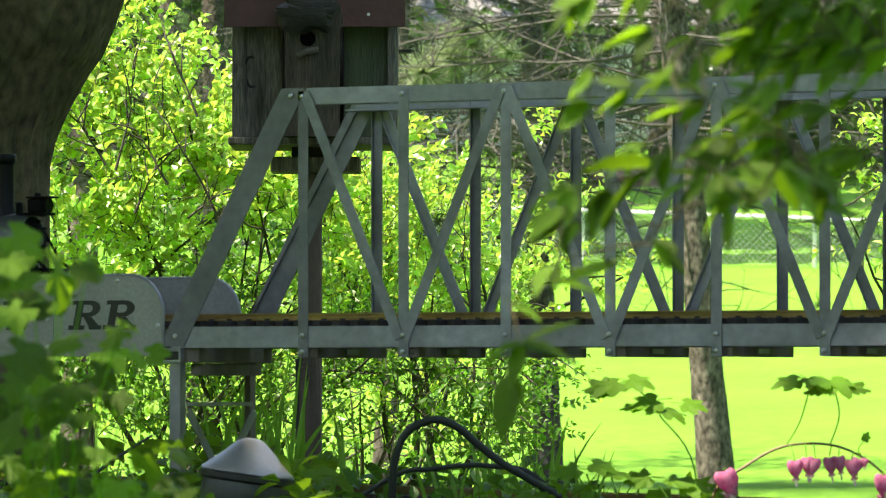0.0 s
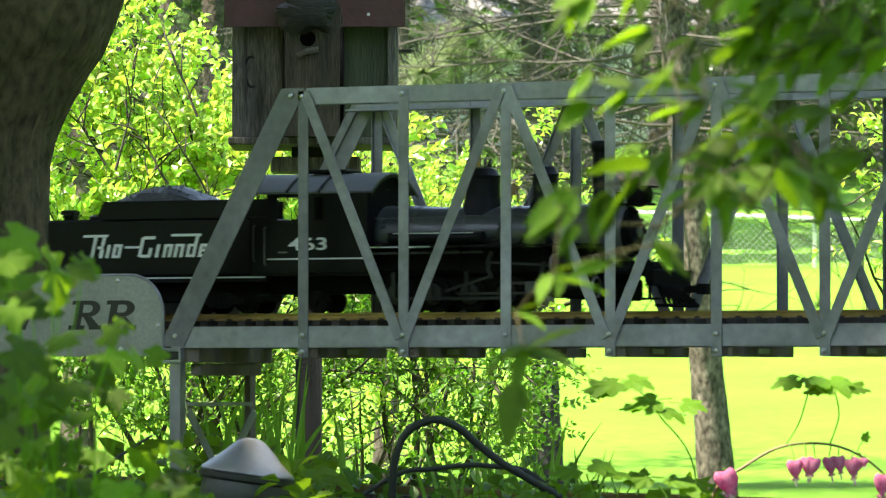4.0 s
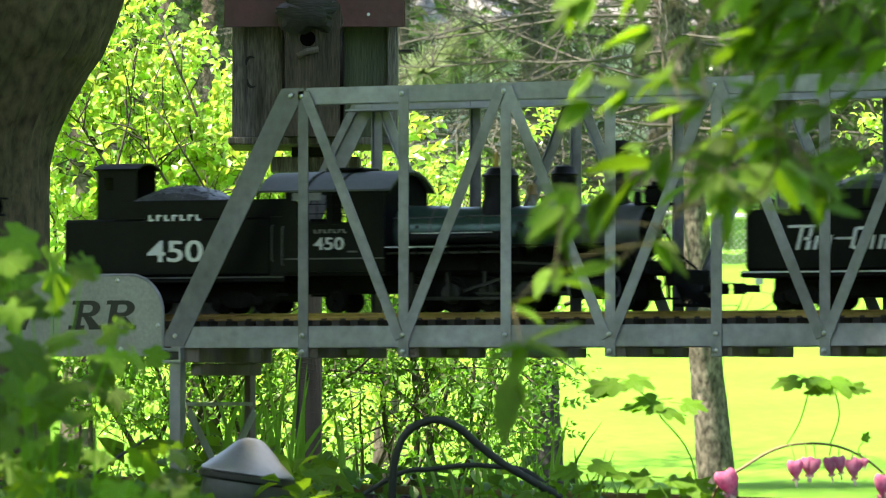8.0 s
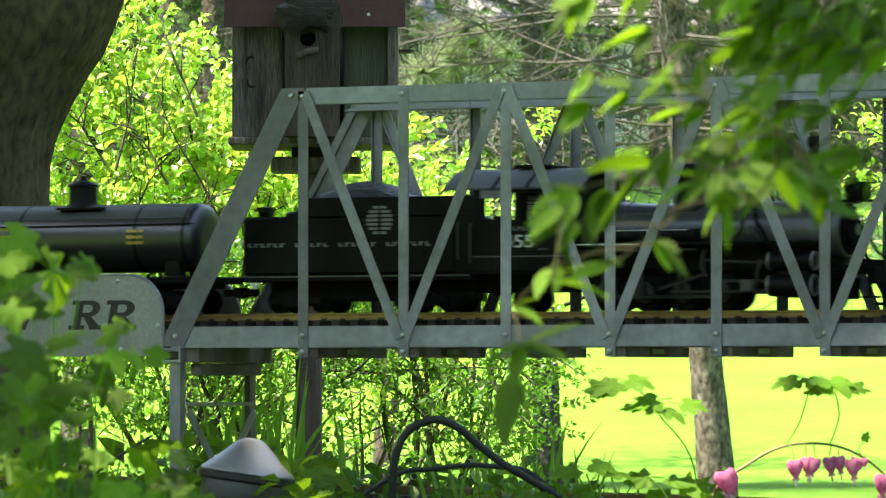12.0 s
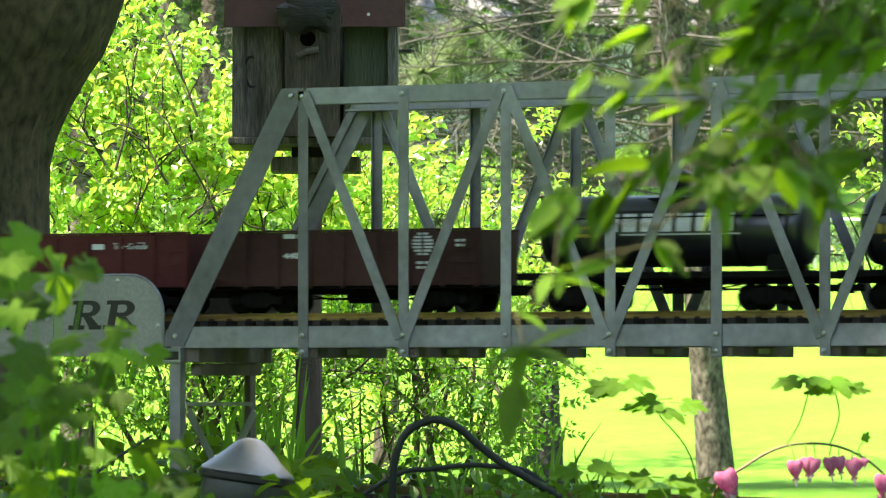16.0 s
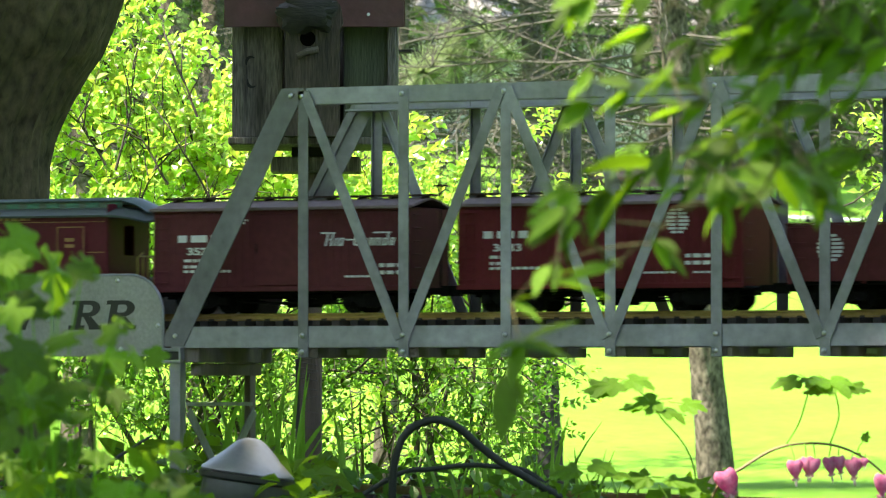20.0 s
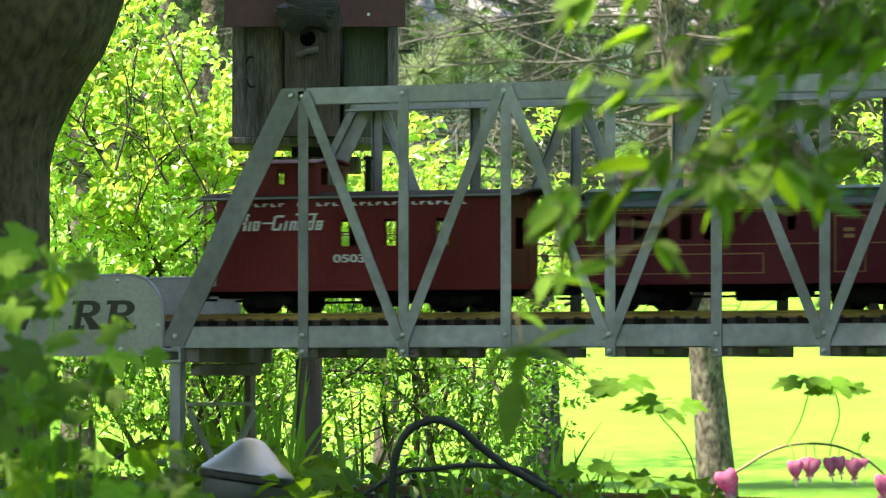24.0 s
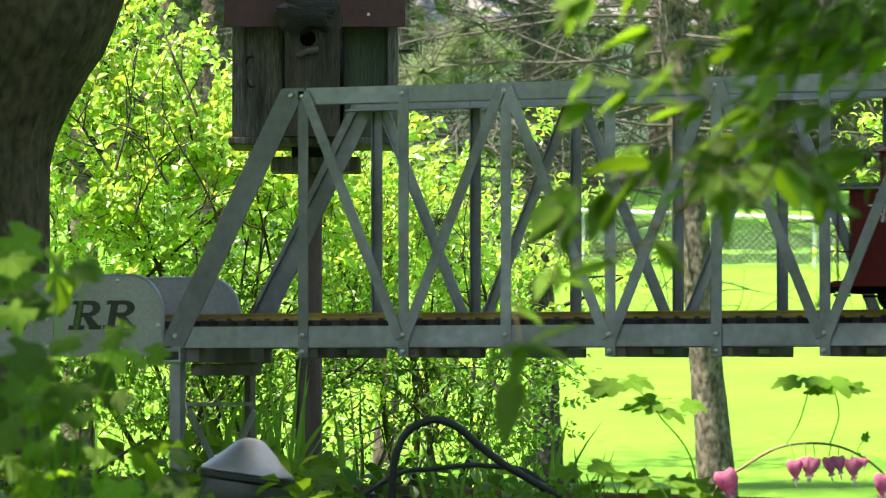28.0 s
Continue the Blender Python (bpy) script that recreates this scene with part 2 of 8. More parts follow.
    def prism(self, poly, a0, a1, axis="y"):
        """A polygon of pairs drawn out from a0 to a1 along an axis."""
        def at(p, a):
            return (p[0], a, p[1]) if axis == "y" else ((a, p[0], p[1]) if axis == "x" else (p[0], p[1], a))
        n = len(poly)
        return self.add([at(p, a0) for p in poly] + [at(p, a1) for p in poly],
                        [tuple(range(n)), tuple(range(2 * n - 1, n - 1, -1))] + [(k, (k + 1) % n, n + (k + 1) % n, n + k) for k in range(n)])

    def bar(self, p, q, w, th, up=(0, 1, 0)):
        """A flat bar from p to q, w wide, th thick along up."""
        p, q, n = Vector(p), Vector(q), Vector(up)
        d = (q - p).normalized()
        s = d.cross(n).normalized() * (w / 2)
        n = n * (th / 2)
        v = [e + a + b for e in (p, q) for a in (-s, s) for b in (-n, n)]
        return self.add(v, [(0, 1, 3, 2), (4, 6, 7, 5), (0, 4, 5, 1), (2, 3, 7, 6), (0, 2, 6, 4), (1, 5, 7, 3)])


def mesh_of(name, b, mat, smooth=False, fix=True):
    me = bpy.data.meshes.new(name)
    me.from_pydata(b.v, [], b.f)
    if fix:
        bm = bmesh.new()
        bm.from_mesh(me)
        bmesh.ops.recalc_face_normals(bm, faces=bm.faces)
        bm.to_mesh(me)
        bm.free()
    if smooth:
        me.shade_smooth()
        me.set_sharp_from_angle(angle=radians(38))
    me.materials.append(mat)
    return me


def part(name, b, mat, parent=None, label="", smooth=False, fix=True, at=None):
    """Links a mesh as one object under a thing or a part."""
    ob = new(name, b if isinstance(b, bpy.types.Mesh) else mesh_of(name, b, mat, smooth, fix))
    if parent is not None:
        ob.parent = parent
    if at is not None:
        ob.matrix_basis = at
    return tagged(ob, label) if label else ob


def thing(name, label, category, group="", kind="", at=None):
    ob = new(name)
    ob.empty_display_size = 0.05
    if at is not None:
        ob.matrix_basis = at
    return tagged(ob, label, category, group, kind)


def letters(text, height, depth=0.0004, shear=0.0, bold=0.0, spacing=1.0):
    """A mesh of the built-in font, standing in the xz plane, facing -y, from x = 0."""
    c = bpy.data.curves.new("writing", 'FONT')
    c.body, c.size, c.extrude, c.shear, c.offset, c.space_character = text, height * 1.37, depth, shear, bold, spacing
    ob = bpy.data.objects.new("writing", c)
    scene.collection.objects.link(ob)
    me = bpy.data.meshes.new_from_object(ob.evaluated_get(bpy.context.evaluated_depsgraph_get()))
    bpy.data.objects.remove(ob)
    bpy.data.curves.remove(c)
    me.transform(Matrix.Rotation(radians(90), 4, 'X'))
    return me


def write(name, text, x, z, y, height, mat, parent, width=None, shear=0.0, bold=0.0, label=""):
    me = letters(text, height, shear=shear, bold=bold)
    if width:
        w = max(v.co.x for v in me.vertices)
        me.transform(Matrix.Diagonal((width / w, 1, 1, 1)))
    me.materials.clear()
    me.materials.append(mat)
    return part(name, me, mat, parent, label, at=pose(x, y, z))


def leaves(b, places, ways, ups, lengths, widths, fold=0.25, droop=0.15):
    """Adds folded, pointed leaves: six corners each."""
    for p, d, n, l, w in zip(places, ways, ups, lengths, widths):
        s = d.cross(n)
        if s.length < 1e-4:
            continue
        s.normalize()
        n = s.cross(d).normalized()
        k = len(b.v)
        mid = p + d * (l * 0.45)
        b.v += [tuple(p), tuple(mid + s * (w / 2) + n * (w * fold)), tuple(mid), tuple(mid - s * (w / 2) + n * (w * fold)),
                tuple(p + d * l - n * (l * droop)), tuple(p + d * (l * 0.8) + s * (w * 0.25)), tuple(p + d * (l * 0.8) - s * (w * 0.25))]
        b.f += [(k, k + 1, k + 2), (k, k + 2, k + 3), (k + 2, k + 1, k + 5, k + 4), (k + 2, k + 4, k + 6, k + 3)]


def unit(rng, flat=1.0):
    while True:
        v = Vector((rng.uniform(-1, 1), rng.uniform(-1, 1), rng.uniform(-1, 1) * flat))
        if 0.05 < v.length < 1:
            return v.normalized()


# ---------------- ground ----------------
def height(d):
    """The ground's height, d metres ahead of the camera: level by the bridge, then a rising lawn."""
    knots = ((-60, -1.6), (0, -0.50), (3, -0.30), (5, -0.235), (9, -0.265), (14, -0.30), (20, -0.33), (25, -0.30), (28, -0.1), (35, 0.6), (48, 2.1), (62, 3.85), (90, 7.2), (140, 12.0), (400, 30.0), (1500, 60.0))
    for (a, p), (c, r) in zip(knots, knots[1:]):
        if d <= c:
            t = max(0.0, (d - a) / (c - a))
            return p + (r - p) * t
    return knots[-1][1]


def ground_sheet():
    ds = [-60, -30, -12, -4, 0, 2] + [3 + 0.5 * k for k in range(16)] + [11.5 + k for k in range(40)] + [53, 57, 62, 68, 75, 82, 90, 100, 120, 140, 200, 400, 1500]
    widths = [-1.0, -0.6, -0.35, -0.2, -0.12, -0.08] + [-0.06 + 0.005 * k for k in range(25)] + [0.08, 0.12, 0.2, 0.35, 0.6, 1.0]
    b = Build()
    for d in ds:
        span = max(abs(d) * 1.2, 40)
        for w in widths:
            p = spot(w * span, d, height(d))
            p.z += 0.012 * noise.noise(p * 1.3) + (0.05 * noise.noise(p * 0.15) if d > 8 else 0)
            b.v.append(tuple(p))
    n = len(widths)
    for i in range(len(ds) - 1):
        for k in range(n - 1):
            b.f.append((i * n + k, i * n + k + 1, (i + 1) * n + k + 1, (i + 1) * n + k))
    ob = part("ground", b, GRASS, smooth=True)
    tagged(ob, "bright sunlit mown lawn rising away from the garden", "lawn", kind="structure")


ground_sheet()
# ---------------- bridge and track ----------------
PANEL, WIDE, TOP = 0.128, 0.175, 0.2799
LAST = 8
TRACK_Y, RAIL_TOP = 0.0875, 0.0262


def angle_bar(b, p, q, w, y, side, inward, deep=0.0088):
    """An L-section bar from p to q (x, z) in the plane y: a face w wide and a flange along one edge going inward."""
    p3, q3 = Vector((p[0], y, p[1])), Vector((q[0], y, q[1]))
    b.bar(p3, q3, w, 0.0016)
    d = (q3 - p3).normalized()
    s = d.cross(Vector((0, 1, 0))).normalized() * (w / 2 - 0.0008) * side
    off = Vector((0, inward * (deep / 2 + 0.0008), 0))
    b.bar(p3 + s + off, q3 + s + off, deep, 0.0016, up=tuple(s.normalized()))


def bolt_mesh():
    return mesh_of("bolt", Build().lathe([(0, -0.0026), (0.0016, -0.0024), (0.0027, -0.0012), (0.0031, 0.0)], seg=10, axis="y"), BOLT, True)


BOLTHEAD = bolt_mesh()


def truss_bridge():
    br = thing("truss_bridge", "grey aluminium model truss bridge carrying a garden railway", "bridge")
    end = LAST * PANEL
    for y0, out, dz in ((0.0, -1, 0.0), (WIDE, 1, 0.0)):
        top = TOP + dz
        deep = 0.0088 if out < 0 else 0.003
        # chords: a standing leg and a flange
        t = Build().box(-0.026, end + 0.026, y0 - 0.0012, y0 + 0.0012, top - 0.0188, top, 0.0003)
        t.box(-0.03, end + 0.03, min(y0 - out * 0.0012, y0 - out * 0.02), max(y0 - out * 0.0012, y0 - out * 0.02), top - 0.0188, top - 0.0166, 0.0003)
        part("top_chord", t, ALU, br)
        t = Build().box(-0.172, end + 0.172, y0 - 0.0012, y0 + 0.0012, -0.0136, 0.0106, 0.0003)
        t.box(-0.172, end + 0.172, min(y0 - out * 0.0012, y0 - out * 0.02), max(y0 - out * 0.0012, y0 - out * 0.02), -0.0136, -0.0114, 0.0003)
        part("bottom_chord", t, ALU, br)
        yb = y0 + out * 0.0022
        bolts = []
        for sgn, xb, xt in ((1, -0.164, -0.019), (-1, end + 0.164, end + 0.019)):
            b = Build()
            # cut level at the chord and at the foot
            run, h = (xt - xb) / top, 0.016
            lo, hi = xb - run * 0.012, xt + sgn * 0.008
            b.prism([(lo - h, -0.012), (lo + h, -0.012), (hi + h, top), (hi - h, top)], yb - 0.0008, yb + 0.0008)
            e = sorted((yb - out * 0.0009, yb - out * (deep + 0.0009)))
            b.prism([(lo - h, -0.012), (lo - h + 0.0018, -0.012), (hi - h + 0.0018, top - 0.02), (hi - h - run * 0.02, top - 0.02)], *e)
            # darker aluminium stands in for the dimmer reflection on the post
            part("end_post", b, ALU_SHADED, br)
            bolts += [(xb, 0.0), (xt + sgn * 0.0055, top - 0.0085)]
        for k in range(LAST + 1):
            x = k * PANEL
            b = Build()
            angle_bar(b, (x + 0.0012, -0.0245), (x + 0.0012, top - 0.0035), 0.0125, yb + out * (0.0001 * k), 1, -out, deep)
            part("vertical", b, ALU_SHADED if k == 0 or out > 0 else ALU, br)
            bolts += [(x + 0.001, 0.0), (x + 0.001, -0.0185), (x, top - 0.0095)]
            if k < LAST:
                b = Build()
                lo, hi = (k, k + 1) if k % 2 else (k + 1, k)
                angle_bar(b, (lo * PANEL + (0.003 if k % 2 else -0.003), -0.004), (hi * PANEL + (-0.004 if k % 2 else 0.004), top - 0.006), 0.0122, yb + out * 0.0019, 1, -out, deep)
                part("diagonal", b, ALU, br)
        for x, z in bolts:
            ob = part("bolt", BOLTHEAD, BOLT, br, at=pose(x, yb + out * 0.0028, z, 0, 0, 0 if out < 0 else 180))
    for k in range(LAST + 1):
        x = k * PANEL
        b = Build().box(x - 0.004, x + 0.017, 0.0035, WIDE - 0.0035, -0.0250, -0.0138, 0.0006)
        part("floor_beam", b, GREYWOOD, br, "weathered grey wooden floor beam")
        b = Build().box(x + 0.0172, x + 0.0190, 0.07, 0.1, -0.0215, -0.016)
        part("floor_clip", b, ALU, br)
    for y0, y1 in ((TRACK_Y - 0.039, TRACK_Y - 0.019), (TRACK_Y + 0.019, TRACK_Y + 0.039)):
        part("stringer", Build().box(-0.19, end + 0.19, y0, y1, -0.0130, 0.0104, 0.001), GREYWOOD, br, "grey wooden stringer under the ties")


def bridge_pier(x):
    pier = thing("bridge_pier", "grey aluminium and wood pier at the bridge's end", "bridge pier", group="bridge piers")
    for y, o in ((-0.001, 1), (WIDE + 0.001, -1)):
        b = Build()
        b.box(x - 0.008, x + 0.006, min(y, y + o * 0.0016), max(y, y + o * 0.0016), -0.30, -0.031)
        b.box(x + 0.0044, x + 0.006, min(y + o * 0.0018, y + o * 0.013), max(y + o * 0.0018, y + o * 0.013), -0.30, -0.031)
        part("leg", b, ALU if o > 0 else GREYWOOD, pier)
        b = Build().box(x - 0.026, x + 0.008, y - 0.004, y + 0.006, -0.031, -0.0275, 0.0006)
        b.box(x - 0.026, x + 0.008, y - 0.004, y + 0.006, -0.0175, -0.0135, 0.0006)
        b.box(x + 0.006, x + 0.0085, y - 0.004, y + 0.006, -0.0274, -0.0176)
        part("bearing_shoe", b, ALU, pier)
        part("bearing_block", Build().box(x - 0.022, x + 0.0055, y - 0.002, y + 0.008, -0.0272, -0.0178), DARKWOOD, pier)
    part("cap_beam", Build().box(x + 0.008, x + 0.028, 0.004, WIDE + 0.002, -0.0305, -0.0133, 0.001), GREYWOOD, pier, "weathered wooden cap beam")
    part("cross_beam", Build().box(x + 0.010, x + 0.024, 0.016, WIDE - 0.016, -0.045, -0.0312, 0.001), GREYWOOD, pier)
    b = Build().bar((x + 0.008, 0.012, -0.078), (x + 0.008, WIDE - 0.012, -0.078), 0.004, 0.003, up=(1, 0, 0))
    part("tie_rod", b, ALU, pier)
    for a, c in ((0.01, WIDE / 2), (WIDE - 0.01, WIDE / 2)):
        part("brace", Build().bar((x + 0.011, a, -0.086), (x + 0.011, c, -0.165), 0.012, 0.0016, up=(1, 0, 0)), ALU, pier)
    return pier


def slab_letter(ch, wide, tall):
    """A heavy slanting capital with slab serifs, built of strokes."""
    b = Build()
    level = [0.0]

    def stroke(poly):
        level[0] += 0.00005
        b.prism([(x * wide * 0.88 + y * tall * 0.2, y * tall) for x, y in poly], -0.0004 - level[0], 0.0)

    def bar(x0, x1, y0, y1):
        stroke([(x0, y0), (x1, y0), (x1, y1), (x0, y1)])
    if ch == "R":
        bar(0.12, 0.36, 0.0, 1.0)
        bar(-0.02, 0.5, 0.0, 0.15), bar(-0.02, 0.4, 0.86, 1.0)
        arc = [radians(90 - 18 * k) for k in range(11)]
        ring = [(0.58 + 0.34 * math.cos(w), 0.72 + 0.28 * math.sin(w)) for w in arc]
        hole = [(0.56 + 0.12 * math.cos(w), 0.72 + 0.135 * math.sin(w)) for w in arc]
        stroke([(0.36, 1.0)] + ring + [(0.36, 0.44), (0.36, 0.585)] + hole[::-1] + [(0.36, 0.855)])
        stroke([(0.42, 0.44), (0.68, 0.44), (0.96, 0.15), (0.72, 0.0)])
        bar(0.66, 1.06, 0.0, 0.15)
    else:
        for x0, x1 in ((0.1, 0.3), (0.48, 0.7)):
            stroke([(x0, 1.0), (x0 + 0.2, 1.0), (x1 + 0.08, 0.0), (x1 - 0.1, 0.0)])
        for x0, x1 in ((0.5, 0.26), (0.92, 0.64)):
            stroke([(x0, 1.0), (x0 + 0.1, 1.0), (x1 + 0.1, 0.0), (x1, 0.0)])
        bar(-0.02, 0.4, 0.87, 1.0), bar(0.42, 0.7, 0.87, 1.0), bar(0.84, 1.1, 0.87, 1.0)
    return b


def approach_sign():
    """The plates with rounded corners that close the approach span on both sides."""
    r = 0.044
    for y0, out, label in ((-0.004, -1, "grey aluminium sign plate with bold black letters"), (WIDE + 0.001, 1, "plain grey aluminium plate with a rounded corner")):
        sg = thing("sign_plate", label, "sign")
        for x0, x1, rounded in ((-0.3262, -0.1815, True), (-0.62, -0.3272, False)):
            poly = [(x0, -0.022), (x1, -0.022)]
            if rounded:
                poly += [(x1 - r + r * math.cos(w), 0.0702 - r + r * math.sin(w)) for w in [radians(9 * k) for k in range(11)]]
            else:
                poly.append((x1, 0.0702))
            poly.append((x0, 0.0702))
            part("panel", Build().prism(poly, y0, y0 + 0.003), PLATE, sg)
            # a raised rim along the edge
            rim = Build()
            path = [(px_, y0 + 0.0015, pz) for px_, pz in poly[1:]]
            rim.tube(path, 0.0021, 6)
            part("rim", rim, ALU, sg)
        for x, z in ((-0.334, 0.062), (-0.334, 0.02), (-0.334, -0.012), (-0.241, 0.064), (-0.236, -0.015), (-0.187, 0.012)):
            part("bolt", BOLTHEAD, BOLT, sg, at=pose(x, y0 - 0.0002 if out < 0 else y0 + 0.0032, z, 0, 0, 0 if out < 0 else 180))
        if out < 0:
            for ch, x, wide in (("W", -0.398, 0.052), ("R", -0.3045, 0.046), ("R", -0.2585, 0.046)):
                lt = part("lettering", slab_letter(ch, wide, 0.0335), BLACKSIGN, sg, at=pose(x - 0.0015, y0 - 0.0002, 0.0078))


def railway_track():
    tr = thing("track", "brass railed garden track on brown ties", "track", kind="structure", at=pose(0, 0, RAIL_TOP - 0.028))
    x0, x1 = -6.9, 7.4
    for y in (TRACK_Y - 0.0225, TRACK_Y + 0.0225):
        prof = [(y - 0.004, 0.0195), (y + 0.004, 0.0195), (y + 0.004, 0.0207), (y + 0.0009, 0.0215), (y + 0.0009, 0.0250), (y + 0.0019, 0.0258),
                (y + 0.0019, 0.0277), (y + 0.0014, 0.0280), (y - 0.0014, 0.0280), (y - 0.0019, 0.0277), (y - 0.0019, 0.0258), (y - 0.0009, 0.0250), (y - 0.0009, 0.0215), (y - 0.004, 0.0207)]
        part("rail", Build().prism(prof, x0, x1, "x"), BRASS, tr)
    tie = Build().box(-0.0052, 0.0052, -0.046, 0.046, 0.0125, 0.0195, 0.0007)
    for s in (-0.0225, 0.0225):
        for o in (-0.0052, 0.0052):
            tie.box(-0.0028, 0.0028, s + o - 0.0013, s + o + 0.0013, 0.0194, 0.0216)
    me = mesh_of("tie", tie, TIE)
    pitch = 0.0246
    first = -1.9
    for k in range(150):
        part("tie", me, TIE, tr, at=pose(first + k * pitch, TRACK_Y + random.uniform(-0.0006, 0.0006), 0, 0, 0, random.uniform(-0.8, 0.8)))
    rest = Build()
    for k in range(-205, 380):
        if not 0 <= k < 150 and x0 < first + k * pitch < x1:
            x = first + k * pitch
            rest.box(x - 0.005, x + 0.005, TRACK_Y - 0.046, TRACK_Y + 0.046, 0.0125, 0.0195)
    tagged(part("ties_beyond", rest, TIE, tr), kind="stuff")
    # plain timber trestle that carries the line on beyond the bridge
    for name, a, c in (("trestle_west", x0, -0.205), ("trestle_east", LAST * PANEL + 0.205, x1)):
        ts = thing(name, "weathered grey timber trestle under the railway", "trestle", kind="structure")
        for y0, y1 in ((TRACK_Y - 0.039, TRACK_Y - 0.019), (TRACK_Y + 0.019, TRACK_Y + 0.039)):
            part("stringer", Build().box(a, c, y0, y1, -0.013, 0.0104, 0.001), GREYWOOD, ts)
        n = int((c - a) / 0.6)
        for k in range(n + 1):
            x = a + 0.05 + (c - a - 0.7) * k / n if a < 0 else a + 0.65 + (c - a - 0.7) * k / n
            part("cap", Build().box(x - 0.012, x + 0.012, TRACK_Y - 0.065, TRACK_Y + 0.065, -0.033, -0.0132, 0.001), GREYWOOD, ts)
            for y in (TRACK_Y - 0.047, TRACK_Y + 0.047):
                g = ground_at((x, y, 0)) - 0.04
                part("post", Build().box(x - 0.009, x + 0.009, y - 0.009, y + 0.009, g, -0.0332, 0.001), GREYWOOD, ts)


truss_bridge()
bridge_pier(-0.1655)
bridge_pier(LAST * PANEL + 0.1655)
approach_sign()
railway_track()
# ---------------- rolling stock: x ahead, rail top at z = 0, origin at the vehicle's rear end ----------------
WHEELS = []      # (wheelset, place in its truck, radius)
TRAIN = []       # (vehicle, how far its rear end is behind the datum)


def wheelset_mesh(r, gauge=0.0225, spokes=False):
    b = Build()
    b.cyl((0, -0.031, 0), (0, 0.031, 0), 0.0022, seg=8)
    for s in (-1, 1):
        y = s * gauge
        prof = [(0.004, y - s * 0.004), (r * 0.78, y - s * 0.003), (r + 0.0013, y - s * 0.004), (r + 0.0013, y - s * 0.0025), (r, y - s * 0.0018),
                (r - 0.0003, y + s * 0.0035), (r * 0.82, y + s * 0.0035), (r * 0.78, y + s * 0.0018), (0.005, y + s * 0.0025), (0.0, y + s * 0.0035)]
        b.lathe(prof, seg=18, axis="y")
        for k in range(6):
            w = 2 * math.pi * k / 6
            b.bar((0.003 * math.cos(w), y + s * 0.0031, 0.003 * math.sin(w)), (r * 0.8 * math.cos(w), y + s * 0.0031, r * 0.8 * math.sin(w)), 0.0022, 0.0014)
    return mesh_of("wheelset", b, GRIME, True)


WHEEL_CAR, WHEEL_DRIVER, WHEEL_PONY = wheelset_mesh(0.0145), wheelset_mesh(0.0205), wheelset_mesh(0.0135)


def wheels(parent, mesh, x, r):
    ob = part("wheelset", mesh, GRIME, parent, at=pose(x, 0, r))
    WHEELS.append((ob, x, r))
    return ob


def truck(parent, x, base=0.056):
    t = Build()
    for y in (-0.0335, 0.0335):
        h = base / 2
        t.prism([(x - h - 0.006, 0.017), (x - h + 0.006, 0.0185), (x - 0.012, 0.025), (x + 0.012, 0.025), (x + h - 0.006, 0.0185), (x + h + 0.006, 0.017),
                 (x + h + 0.006, 0.0135), (x + h - 0.006, 0.0125), (x + 0.012, 0.0065), (x - 0.012, 0.0065), (x - h + 0.006, 0.0125), (x - h - 0.006, 0.0135)], y - 0.0025, y + 0.0025)
        for s in (-1, 1):
            t.box(x + s * h - 0.0055, x + s * h + 0.0055, y - 0.0045 if y < 0 else y - 0.001, y + 0.001 if y < 0 else y + 0.0045, 0.0095, 0.0195, 0.001)
        for k in (-0.006, 0, 0.006):
            t.cyl((x + k, y * 1.04, 0.009), (x + k, y * 1.04, 0.023), 0.0023, seg=8)
    t.box(x - 0.008, x + 0.008, -0.034, 0.034, 0.019, 0.027, 0.001)
    ob = part("truck", t, GRIME, parent, "black sprung truck frame")
    for s in (-1, 1):
        wheels(ob, WHEEL_CAR, x + s * base / 2, 0.0145)
    return ob


def coupler(parent, x, way):
    b = Build().box(min(x, x + way * 0.02), max(x, x + way * 0.02), -0.0045, 0.0045, 0.0205, 0.0285, 0.001)
    b.prism([(x + way * 0.017, -0.007), (x + way * 0.028, -0.008), (x + way * 0.031, -0.002), (x + way * 0.025, 0.0), (x + way * 0.029, 0.006), (x + way * 0.019, 0.008)], 0.0185, 0.0305, "z")
    part("coupler", b, GRIME, parent, "black knuckle coupler")


def underframe(parent, x0, x1, z0, z1, mat, w=0.04):
    b = Build().box(x0 + 0.004, x1 - 0.004, -0.012, 0.012, z0 - 0.006, z0, 0.001)
    b.box(x0, x1, -w, w, z0, z1, 0.001)
    for s in (-1, 1):
        y = s * 0.026
        b.tube([(x0 + 0.06, y, z0), (x0 + 0.12, y, z0 - 0.011), (x1 - 0.12, y, z0 - 0.011), (x1 - 0.06, y, z0)], 0.0011, 5)
    b.cyl((x0 + (x1 - x0) * 0.42, 0.02, z0 - 0.008), (x0 + (x1 - x0) * 0.55, 0.02, z0 - 0.008), 0.008, seg=12)
    b.box(x0 + (x1 - x0) * 0.6, x0 + (x1 - x0) * 0.66, -0.024, -0.01, z0 - 0.013, z0 - 0.001)
    part("underframe", b, mat, parent)


def ladder(parent, x, y, z0, z1, w, n, mat, axis="x"):
    for k in range(n):
        z = z0 + (z1 - z0) * k / max(1, n - 1)
        b = Build()
        if axis == "x":
            b.tube([(x, y * 0.985, z), (x, y, z), (x + w, y, z), (x + w, y * 0.985, z)], 0.0008, 5)
        else:
            b.tube([(x, y, z), (x, y + w, z)], 0.0008, 5)
        part("grab_iron", b, mat, parent)


